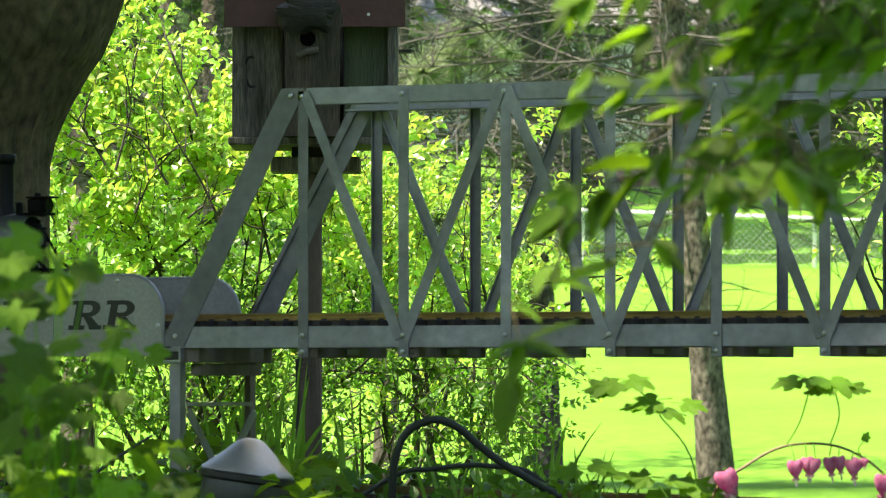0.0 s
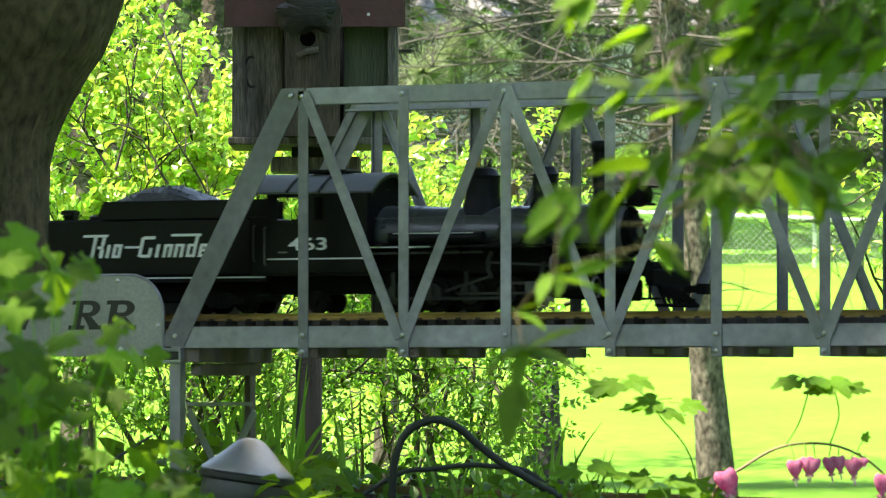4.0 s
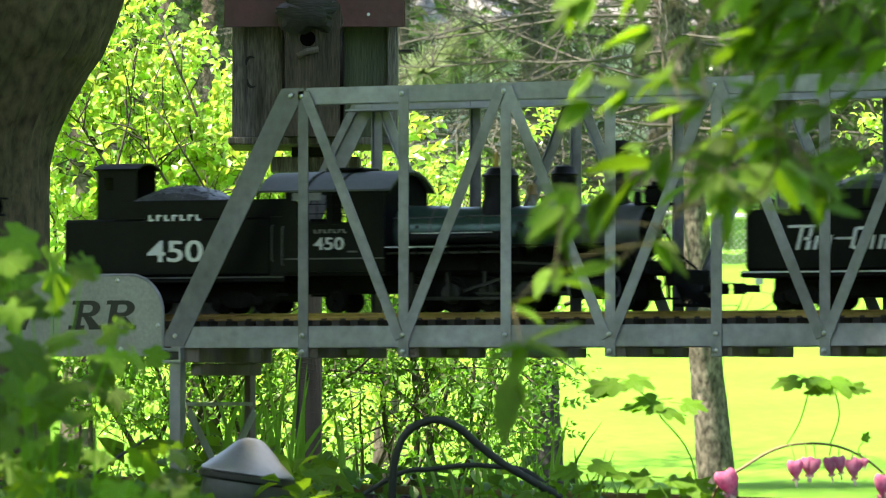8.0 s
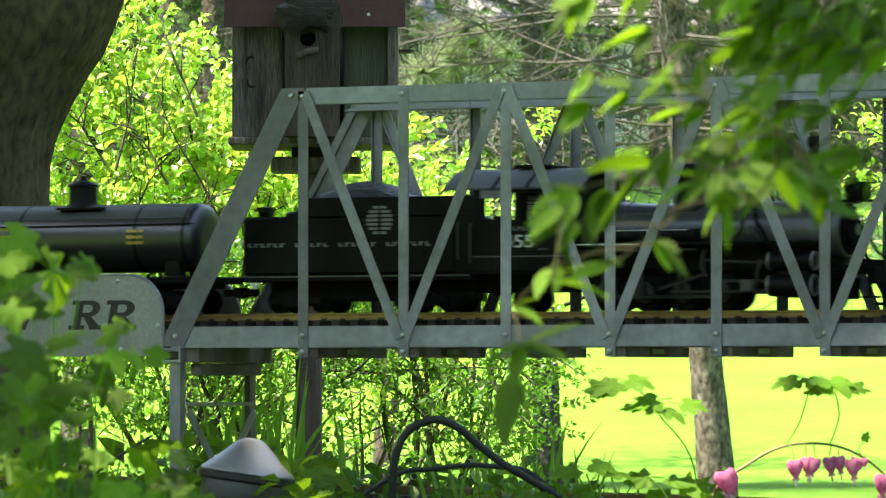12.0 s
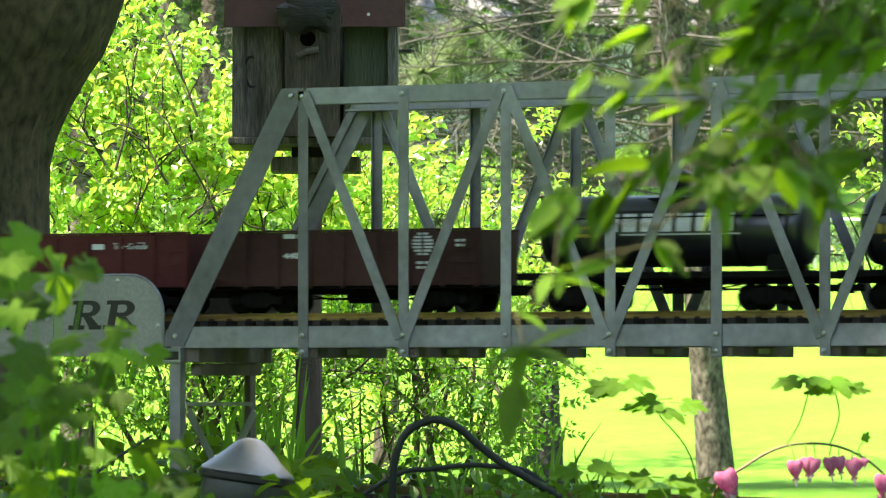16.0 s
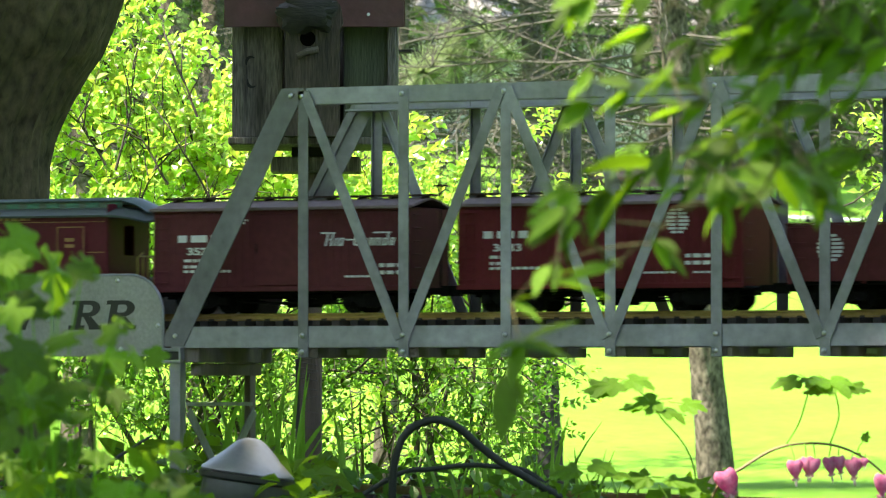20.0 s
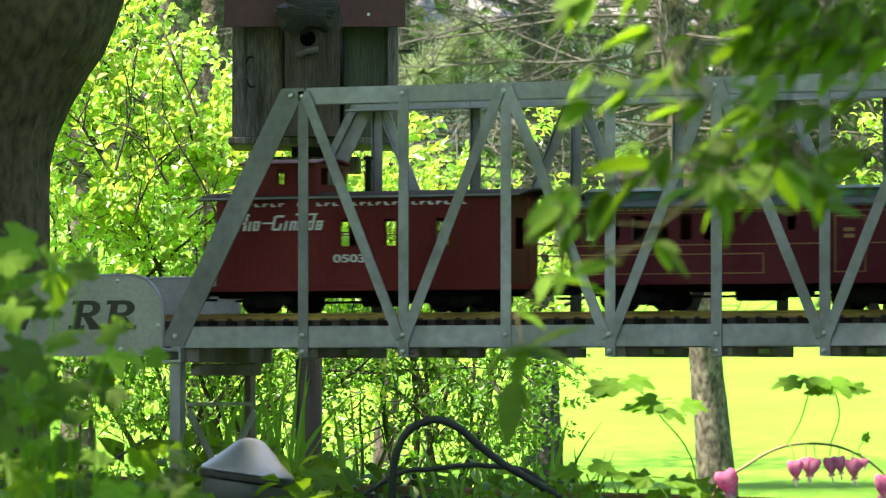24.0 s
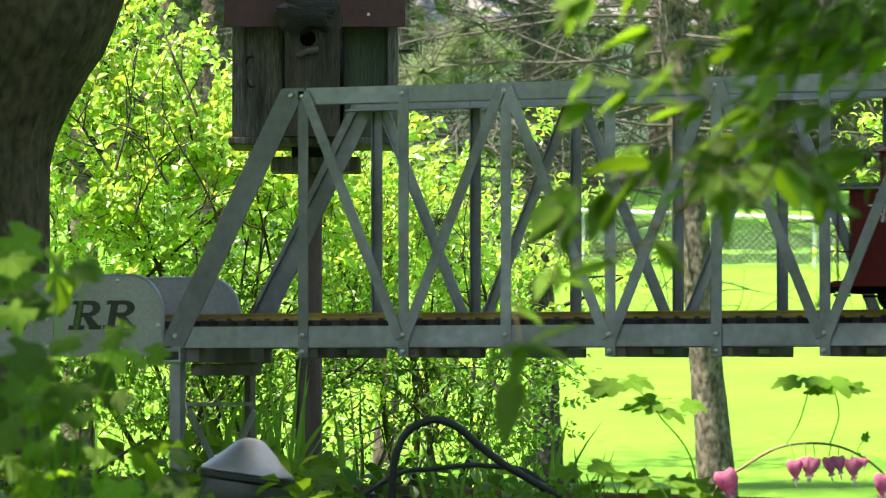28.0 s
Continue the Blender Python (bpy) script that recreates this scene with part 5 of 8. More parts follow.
        for k in range(7):
            gate.cyl((gx, -0.036 + 0.012 * k, 0.034), (gx, -0.036 + 0.012 * k, 0.068), 0.0008, seg=5)
        part("platform_railing", gate, BRASS, c, "brass platform railing")
        part("platform", Build().box(min(x, gx), max(x, gx), -0.044, 0.044, 0.0312, 0.0332), GRIME, c)
    part("floor", Build().box(b0, b1, -0.048, 0.048, 0.0311, 0.0335), GRIME, c)
    lr, n = Build(), 12
    rows = ((-0.004, 0.1115, 0.55, 0.2), (0.004, 0.1142, 0.85, 0.6), (0.016, 0.1162, 1.0, 0.9), (0.034, 0.1168, 1.0, 1.0), (L - 0.062, 0.1168, 1.0, 1.0), (L - 0.042, 0.1162, 1.0, 0.9), (L - 0.024, 0.1135, 0.88, 0.6), (L - 0.014, 0.1095, 0.6, 0.2))
    for x, z, w, h in rows:
        for k in range(n + 1):
            v = 1 - 2 * k / n
            lr.v.append((x, 0.0555 * w * v, z + 0.0118 * h * (1 - abs(v) ** 2.2)))
        for k in range(n + 1):
            v = -1 + 2 * k / n
            lr.v.append((x, 0.0545 * w * v, z - 0.0025 + 0.0118 * h * (1 - abs(v) ** 2.2)))
    m = 2 * (n + 1)
    for i in range(len(rows) - 1):
        for k in range(m):
            lr.f.append((i * m + k, i * m + (k + 1) % m, (i + 1) * m + (k + 1) % m, (i + 1) * m + k))
    lr.f += [tuple(range(m)), tuple(range((len(rows) - 1) * m, len(rows) * m))]
    part("roof", lr, COACHROOF, c, "grey-green lower roof with rounded ends", smooth=True)
    cl = Build()
    for s in (-1, 1):
        cl.box(0.022, L - 0.048, min(s * 0.0268, s * 0.028), max(s * 0.0268, s * 0.028), 0.122, 0.1335)
    part("clerestory", cl, ROOFGREEN, c)
    for k in range(14):
        x = 0.035 + k * (L - 0.105) / 13
        for s in (-1, 1):
            part("clerestory_window", Build().box(x, x + 0.017, s * 0.0283 - 0.0004, s * 0.0283 + 0.0004, 0.1265, 0.1325), material("green_glass", (0.05, 0.16, 0.12), 0.15, 0, 0.2, 100, 20, 0.0) if k == 0 and s < 0 else bpy.data.materials["green_glass"], c)
    r = Build()
    xs = [(0.0, 0.121, 0.6), (0.01, 0.1285, 0.8), (0.022, 0.1345, 1.0), (L - 0.046, 0.1345, 1.0), (L - 0.03, 0.129, 0.85), (L - 0.016, 0.1195, 0.7)]
    n = 8
    for x, z, w in xs:
        for k in range(n + 1):
            v = 1 - 2 * k / n
            r.v.append((x, 0.0315 * w * v, z + 0.0045 * (1 - v * v)))
        for k in range(n + 1):
            v = -1 + 2 * k / n
            r.v.append((x, 0.0305 * w * v, z - 0.0015 + 0.0045 * (1 - v * v)))
    m = 2 * (n + 1)
    for i in range(len(xs) - 1):
        for k in range(m):
            r.f.append((i * m + k, i * m + (k + 1) % m, (i + 1) * m + (k + 1) % m, (i + 1) * m + k))
    r.f += [tuple(range(m)), tuple(range((len(xs) - 1) * m, len(xs) * m))]
    part("upper_roof", r, ROOFGREEN, c, "dark green raised roof", smooth=True)
    truck(c, 0.085, 0.064)
    truck(c, L - 0.095, 0.064)
    coupler(c, 0.0, -1)
    coupler(c, L - 0.012, 1)
    TRAIN.append((c, rear))


def caboose(rear):
    c = thing("caboose", "red wooden caboose with a cupola at the train's end", "caboose")
    L = 0.43
    b0, b1 = 0.022, 0.392
    z0, z1 = 0.0275, 0.1305
    underframe(c, 0, L, 0.0235, 0.0274, GRIME, 0.045)
    near = [(0.186, 0.208, 0.0755, 0.1085), (0.243, 0.2595, 0.0755, 0.1085), (0.309, 0.327, 0.0755, 0.1085)]
    beyond = [(0.125, 0.147, 0.0755, 0.1085), (0.194, 0.212, 0.0755, 0.1085), (0.260, 0.279, 0.0755, 0.1085)]
    for s, wins in ((-1, near), (1, beyond)):
        y = s * 0.0475
        b = Build()
        holed_side(b, b0, b1, y, z0, z1, wins)
        part("side_wall", b, CABRED, c)
        n = 40
        for k in range(n):
            a, d = b0 + (b1 - b0) * k / n, b0 + (b1 - b0) * (k + 1) / n
            if not any(a < w[1] and d > w[0] for w in wins):
                part("side_board", Build().box(a + 0.0002, d - 0.0002, min(y + s * 0.0007, y + s * 0.0016), max(y + s * 0.0007, y + s * 0.0016), z0 + 0.004, z1 - 0.012), CABRED, c)
        part("side_sill", Build().box(0.0, L, min(s * 0.047, s * 0.051), max(s * 0.047, s * 0.051), z0 - 0.0025, z0 + 0.0038, 0.0004), CABRED, c)
        part("letter_board", Build().box(b0, b1, min(s * 0.0482, s * 0.05), max(s * 0.0482, s * 0.05), z1 - 0.0118, z1, 0.0003), CABRED, c)
        lettered_bars("white_writing", c, b0 + 0.03, z1 - 0.0075, -0.05 if s < 0 else 0.0504, 0.3, 0.0038, WHITE)
        for a, d, lo, hi in wins:
            f = Build()
            for q0, q1, r0, r1 in ((a - 0.002, a + 0.001, lo - 0.002, hi + 0.002), (d - 0.001, d + 0.002, lo - 0.002, hi + 0.002), (a + 0.001, d - 0.001, lo - 0.002, lo + 0.001), (a + 0.001, d - 0.001, hi - 0.001, hi + 0.002), (a + 0.001, d - 0.001, (lo + hi) / 2 - 0.0006, (lo + hi) / 2 + 0.0006)):
                f.box(q0, q1, y + s * 0.0012 - 0.001, y + s * 0.0012 + 0.001, r0, r1)
            w = part("window_frame", f, CABRED, c)
            g = part("pane", Build().box(a + 0.001, d - 0.001, y - 0.0002, y + 0.0002, lo + 0.001, hi - 0.001), GLASS, w)
            g.visible_shadow = False
        for x in (0.004, L - 0.005):
            part("hand_rail", Build().tube([(x, s * 0.043, 0.03), (x, s * 0.043, 0.129)], 0.0011, 6), CABRED, c)
            part("step", Build().box(x - 0.003, x + 0.012, min(s * 0.034, s * 0.049), max(s * 0.034, s * 0.049), 0.014, 0.017), GRIME, c)
            part("step", Build().box(x - 0.003, x + 0.012, min(s * 0.034, s * 0.049), max(s * 0.034, s * 0.049), 0.021, 0.0234), GRIME, c)
        part("ladder_rail", Build().tube([(0.006, s * 0.014, 0.03), (0.006, s * 0.014, 0.135), (0.03, s * 0.014, 0.141)], 0.001, 6), GRIME, c)
        part("eave_board", Build().box(0.0, L - 0.012, min(s * 0.0535, s * 0.0552), max(s * 0.0535, s * 0.0552), 0.1318, 0.1342), FADED, c, "pale roof edge")
    for k in range(6):
        part("rung", Build().cyl((0.006, -0.014, 0.04 + k * 0.017), (0.006, 0.014, 0.04 + k * 0.017), 0.0008, seg=5), GRIME, c)
    for x in (0.003, L - 0.004):
        part("platform_railing", Build().tube([(x, -0.043, 0.064), (x, 0.043, 0.064)], 0.0011, 6), CABRED, c)
    for x in (b0, b1):
        e = Build()
        e.box(x - 0.0008, x + 0.0008, -0.0468, -0.011, z0, z1 + 0.006)
        e.box(x - 0.0008, x + 0.0008, 0.011, 0.0468, z0, z1 + 0.006)
        e.box(x - 0.0008, x + 0.0008, -0.011, 0.011, z0, 0.072)
        e.box(x - 0.0008, x + 0.0008, -0.011, 0.011, 0.108, z1 + 0.006)
        part("end_wall", e, CABRED, c)
    part("floor", Build().box(0.0, L, -0.0465, 0.0465, 0.0276, 0.0295), GRIME, c)
    part("roof", arch(-0.002, L - 0.01, 0.0545, 0.1325, 0.1412, 0.0022, 10, 2.0), DARKBROWN, c, "dark roof", smooth=True)
    # cupola
    cu = Build()
    a, d = 0.052, 0.148
    cw = [(a + 0.005, a + 0.021, 0.1495, 0.1675), (a + 0.045, a + 0.057, 0.1495, 0.1675), (a + 0.07, a + 0.082, 0.1495, 0.1675)]
    for s in (-1, 1):
        holed_side(cu, a, d, s * 0.038, 0.133, 0.1735, cw)
    for x in (a, d):
        cu.box(x - 0.0006, x + 0.0006, -0.0374, -0.026, 0.133, 0.1735)
        cu.box(x - 0.0006, x + 0.0006, 0.026, 0.0374, 0.133, 0.1735)
        cu.box(x - 0.0006, x + 0.0006, -0.026, 0.026, 0.133, 0.149)
        cu.box(x - 0.0006, x + 0.0006, -0.026, 0.026, 0.1685, 0.1735)
    q = part("cupola", cu, CABRED, c, "red cupola with small windows")
    for s in (-1, 1):
        for u, v, lo, hi in cw:
            f = Build()
            f.box((u + v) / 2 - 0.0007, (u + v) / 2 + 0.0007, s * 0.038 - 0.0008, s * 0.038 + 0.0008, lo, hi)
            f.box(u - 0.001, u + 0.0006, s * 0.039 - 0.0008, s * 0.039 + 0.0008, lo, hi), f.box(v - 0.0006, v + 0.001, s * 0.039 - 0.0008, s * 0.039 + 0.0008, lo, hi)
            part("window_frame", f, CABRED, q)
    part("cupola_roof", arch(a - 0.005, d + 0.005, 0.043, 0.1738, 0.1795, 0.002, 10, 2.0), CABRED, c)
    part("stovepipe", Build().lathe([(0.0045, 0.135), (0.0045, 0.178), (0.0065, 0.179), (0.0065, 0.182), (0.0, 0.184)], 0.185, 0.022, 0, 12), BLACKPAINT, c)
    part("brake_wheel", Build().lathe([(0.0085, 0.0), (0.0095, 0.0008), (0.0085, 0.0016), (0.0075, 0.0008)], L - 0.002, 0.02, 0.075, 14), GRIME, c)
    script_mark(c, 0.046, 0.0955, -0.0492, 0.118, WHITE)
    write("number", "0503", 0.177, 0.058, -0.0496, 0.0092, WHITE, c, width=0.042, bold=0.0002, label="white painted number")
    truck(c, 0.085)
    truck(c, L - 0.10)
    coupler(c, 0.0, -1)
    coupler(c, L, 1)
    TRAIN.append((c, rear))


locomotive("463", JACKET, -0.891, "black steam locomotive with a grey cab roof and white number", 0.009)
tender("mark", -1.160, "black coal tender with a white slanted mark")
locomotive("450", GREENJACKET, -1.760, "black steam locomotive with a dark green boiler", 0.007)
tender("450", -2.028, "black coal tender with large white numerals and a small cabin", doghouse=True)
locomotive("455", JACKET, -2.632, "black steam locomotive with a dusty grey cab roof", 0.008)
tender("badge", -2.902, "black coal tender with a pale round badge")
tank_car(-3.303, 0.362, False, "black tank car with yellow lettering")
tank_car(-3.691, 0.352, True, "black tank car with a broad white painted mark")
gondola(-4.096, 0.354, GONBROWN, "low dark brown gondola car with white stencils", 1)
gondola(-4.480, 0.363, GONRED, "low oxide red gondola car with a round badge", 2)
boxcar(-4.882, 0.357, BOXRED, "red wooden boxcar with white lettering and a round badge", 1)
boxcar(-5.276, 0.341, BOXBROWN, "faded brown boxcar with a white slanted mark", 2)
coach(-5.737, 0.462)
caboose(-6.197)

for ob, rear in TRAIN:
    ob.scale = (0.985, 0.985, 0.985)
# ---------------- garden and background ----------------
def grow(b, rng, p, way, length, r0, steps, bend, up=0.0, seg=5):
    """A tapering, wandering limb; returns its points."""
    pts, rad = [Vector(p)], [r0]
    d = Vector(way).normalized()
    for k in range(steps):
        d = (d + unit(rng) * bend + Vector((0, 0, up))).normalized()
        pts.append(pts[-1] + d * (length / steps))
        rad.append(max(r0 * (1 - 0.85 * (k + 1) / steps), r0 * 0.12))
    b.tube(pts, rad, seg)
    return pts


def big_tree():
    """The mossy trunk beside the line, leaning and flaring upwards, with the crown that shades the bridge."""
    t = thing("shade_tree", "large mossy tree trunk with rough dark bark", "tree")
    rng = random.Random(4)
    d0 = 6.6
    b = Build()
    prof = []
    for z, right in ((-0.30, -0.57), (-0.1, -0.591), (0.19, -0.591), (0.25, -0.591), (0.30, -0.588), (0.345, -0.579), (0.378, -0.565), (0.408, -0.55), (0.438, -0.533), (0.463, -0.515), (0.506, -0.496), (0.548, -0.482), (0.66, -0.44), (0.8, -0.39), (1.1, -0.33), (1.6, -0.3), (2.4, -0.34), (3.2, -0.4)):
        prof.append((z, right))
    seg = 150
    full = []
    for (z0, r0), (z1, r1) in zip(prof, prof[1:]):
        n = max(2, int((z1 - z0) / 0.018)) if z1 < 1.2 else 4
        full += [(z0 + (z1 - z0) * k / n, r0 + (r1 - r0) * k / n) for k in range(n)]
    prof = full + [prof[-1]]
    for z, right in prof:
        r = 0.235 + max(0, 0.1 * (z - 0.45)) * (1 if z < 1 else 0.2) - max(0, z - 1.2) * 0.05
        c = spot(right - r, d0, z)
        for k in range(seg):
            w = 2 * math.pi * k / seg
            q = 1 + 0.03 * noise.noise(Vector((math.cos(w) * 3, math.sin(w) * 3, z * 2.2))) + 0.018 * noise.noise(Vector((math.cos(w) * 14, math.sin(w) * 14, z * 5)))
            ridge = abs(noise.noise(Vector((math.cos(w) * 11 + 5, math.sin(w) * 11, z * 7)))) + 0.6 * abs(noise.noise(Vector((math.cos(w) * 26, math.sin(w) * 26 + 3, z * 9))))
            q = 1 + (q - 1) * 0.6 - 0.035 * (1 - min(1, ridge * 2.2))
            b.v.append((c.x + math.cos(w) * r * q, c.y + math.sin(w) * r * q, c.z))
    for i in range(len(prof) - 1):
        for k in range(seg):
            b.f.append((i * seg + k, i * seg + (k + 1) % seg, (i + 1) * seg + (k + 1) % seg, (i + 1) * seg + k))
    part("trunk", b, BARK, t, smooth=True)
    # limbs and crown overhead
    limbs, crown = Build(), Build()
    top = spot(-0.6, d0, 3.1)
    anchors = []
    for k in range(26):
        aim = spot(rng.uniform(-4.0, 0.7), rng.uniform(2.0, 7.2), rng.uniform(3.4, 5.0))
        pts = grow(limbs, rng, top + Vector((0, 0, rng.uniform(-0.6, 0))), aim - top, (aim - top).length, 0.05, 7, 0.10)
        anchors += pts[2:]
    pl, wy, up, ln, wd = [], [], [], [], []
    for _ in range(42000):
        # a flat crown, thin at its near edge
        a, d = rng.uniform(-4.3, 0.9), rng.uniform(1.2, 7.5)
        if d < 2.6 and rng.random() > 0.7:
            continue
        p = spot(a, d, 3.3 + 0.25 * noise.noise(Vector((a * 0.7, d * 0.7, 0))) + rng.uniform(0, 1.3))
        # gaps in the foliage let the sun down on the flowers and the near leaves
        g = p - SUNWAY * ((p.z + 0.1) / SUNWAY.z)
        ga, gd = (g - EYE).dot(SIDE), steps(g)
        patch = noise.noise(Vector((ga * 9, gd * 5, 1)))
        if (0.08 < ga < 0.5 and 4.05 < gd < 4.45) or (-0.45 < ga < -0.1 and 2.1 < gd < 3.5 and patch > -0.16) or (0.02 < ga < 0.32 and 1.7 < gd < 2.7 and noise.noise(Vector((ga * 11, gd * 6, 7))) > -0.2):
            continue
        if (0.0 < ga < 0.1 and 1.9 < gd < 2.4) or (-0.5 < ga < 0.25 and 4.42 < gd < 4.8 - 0.35 * ga and patch > 0.02) or (-0.6 < ga < 0.2 and 5.3 < gd < 6.2 and patch > 0.02) or (0.32 < ga < 0.6 and 4.55 < gd < 4.85 and patch > -0.12):
            continue
        pl.append(p), wy.append(unit(rng, 0.4)), up.append((Vector((0, 0, 1)) + unit(rng) * 0.6).normalized())
        l = rng.uniform(0.11, 0.185)
        ln.append(l), wd.append(l * 0.62)
    leaves(crown, pl, wy, up, ln, wd)
    tagged(part("limb_tangle", limbs, BARK, t), kind="stuff")
    tagged(part("crown", crown, LEAF_DEEP, t, "leafy crown overhead", fix=False), kind="stuff")


def bird_house():
    d = 7.5
    h = thing("bird_house", "weathered wooden birdhouse with a faded red tin roof", "birdhouse")
    base = spot(-0.216, d, 0.0)      # middle of the house
    turn = Matrix.Translation(base) @ Matrix.Rotation(math.atan2(SIDE.y, SIDE.x), 4, 'Z')
    h.matrix_basis = turn
    W = 0.131
    z0, z1 = 0.398, 0.60
    for nm, a, c, mat in (("front_board", -W, -0.052, BARNWOOD), ("front_board", 0.048, W, MOSSWOOD)):
        part(nm, Build().box(a, c, -0.105, -0.09, z0, z1, 0.002), mat, h)
    b = Build().prism([(-0.048, z0), (0.042, z0), (0.042, 0.572), (0.049, 0.585), (0.045, 0.612), (0.022, 0.645), (-0.028, 0.645), (-0.052, 0.615), (-0.063, 0.590), (-0.048, 0.568)], -0.165, -0.091)
    part("front_panel", b, OLDBOARD, h, "raised brown entrance board")
    part("corner_post", Build().box(-W - 0.006, -W + 0.014, -0.112, -0.098, z0, z1, 0.001), BARNWOOD, h)
    # curled scars of old branches in the left board
    for x, z, q in ((-0.106, 0.519, 1), (-0.104, 0.495, -1)):
        pts = [(x + 0.011 * math.cos(w) * (1 - 0.3 * k / 8), -0.1055, z + q * 0.013 * math.sin(w)) for k, w in enumerate([radians(60 + 15 * k) for k in range(9)])]
        part("branch_scar", Build().tube(pts, [0.0012 + 0.0016 * math.sin(math.pi * k / 8) for k in range(9)], 6), DARKWOOD, h, "dark curled scar in the wood", smooth=True)
    part("corner_post", Build().box(W - 0.010, W + 0.004, -0.112, -0.098, z0, z1, 0.001), BARNWOOD, h)
    for a in (-W, W):
        part("side_wall", Build().box(a - 0.007, a + 0.007, -0.0895, 0.10, z0, z1 + 0.02, 0.002), BARNWOOD, h)
    part("back_wall", Build().box(-W + 0.008, W - 0.008, 0.088, 0.1, z0, z1 + 0.03), BARNWOOD, h)
    # no opening: a flat black disc carries the dark inside of the hole
    hole = Build().lathe([(0.0, -0.1652), (0.0128, -0.1652), (0.0128, -0.1660)], 0, 0, 0, 20, "y")
    part("entrance_hole", hole, HOLE_SHADE, h, "black disc for the shade in the round entrance hole", at=pose(-0.010, 0, 0.559))
    part("perch", Build().tube([(-0.026, -0.171, 0.530), (-0.012, -0.175, 0.537), (0.008, -0.173, 0.541)], 0.0055, 7), GREYWOOD, h, "small wooden perch")
    # a rough lump of wood and moss over the hole
    b, seg = Build(), 36
    for i in range(9):
        v = i / 8
        for k in range(seg):
            w = 2 * math.pi * k / seg
            q = math.cos(v * math.pi / 2) * (1 + 0.4 * noise.noise(Vector((math.cos(w) * 1.6, math.sin(w) * 1.6, v * 2))) + 0.3 * noise.noise(Vector((math.cos(w) * 4, math.sin(w) * 4, v * 5))))
            b.v.append((0.05 * q * math.cos(w), -0.024 * math.sin(v * math.pi / 2), 0.034 * q * math.sin(w)))
    for i in range(8):
        for k in range(seg):
            b.f.append((i * seg + k, i * seg + (k + 1) % seg, (i + 1) * seg + (k + 1) % seg, (i + 1) * seg + k))
    part("knot", b, DARKWOOD, h, "dark mossy wooden knot above the hole", smooth=True, at=pose(-0.006, -0.1655, 0.603))
    for s, y0, y1 in ((-1, -0.15, 0.0), (1, 0.15, 0.0)):
        for nm, a, c in (("roof_sheet", -W - 0.018, -0.002), ("roof_sheet", 0.002, W + 0.018)):
            b = Build()
            b.add([(a, y0, 0.600), (c, y0, 0.600), (c, 0, 0.76), (a, 0, 0.76), (a, y0, 0.604), (c, y0, 0.604), (c, 0, 0.764), (a, 0, 0.764)],
                  [(0, 1, 2, 3), (4, 5, 6, 7), (0, 1, 5, 4), (1, 2, 6, 5), (2, 3, 7, 6), (3, 0, 4, 7)])
            part(nm, b, RUST, h)
    b = Build().box(-W - 0.018, W + 0.018, -0.152, -0.146, 0.579, 0.632, 0.001)
    part("roof_fascia", b, RUST, h, "faded red board under the roof")
    part("roof_nail", Build().lathe([(0.003, -0.1525), (0.0, -0.1535)], 0, 0, 0, 8, "y"), STEEL, h, at=pose(0.09, 0, 0.60))
    part("floor_board", Build().box(-W - 0.012, W + 0.012, -0.135, 0.12, 0.385, 0.3975, 0.002), BARNWOOD, h)
    part("cleat", Build().box(-0.075, 0.075, -0.06, 0.06, 0.343, 0.368, 0.002), BARNWOOD, h, "wooden cleat under the house")
    part("neck", Build().box(-0.04, 0.02, -0.04, 0.04, 0.3685, 0.3845), DARKWOOD, h)
    p = part("post", Build().box(-0.0275, 0.010, -0.03, 0.008, -0.26, 0.342, 0.002), POSTWOOD, h, "brown square wooden post")
    part("stake", Build().box(-0.0335, -0.028, -0.03, -0.005, -0.26, 0.03), DARKWOOD, h, "dark stake against the post")
    for k, z in enumerate((0.030, 0.022, 0.013, 0.006, -0.004, -0.02, -0.035, -0.058, -0.085, -0.1)):
        pts = []
        for j in range(13):
            w = 2 * math.pi * j / 12
            ca, sa = math.cos(w), math.sin(w)
            m = max(abs(ca), abs(sa))
            pts.append((-0.012 + 0.0235 * ca / m, -0.011 + 0.0205 * sa / m, z - (0.005 if k % 3 else -0.004) * ca))
        part("wire_loop", Build().tube(pts, 0.0008, 5), RUSTWIRE, h, "rusty wire wound round the post")
    part("bracket", Build().box(W + 0.008, W + 0.03, -0.05, -0.02, 0.543, 0.548), DARKWOOD, h)


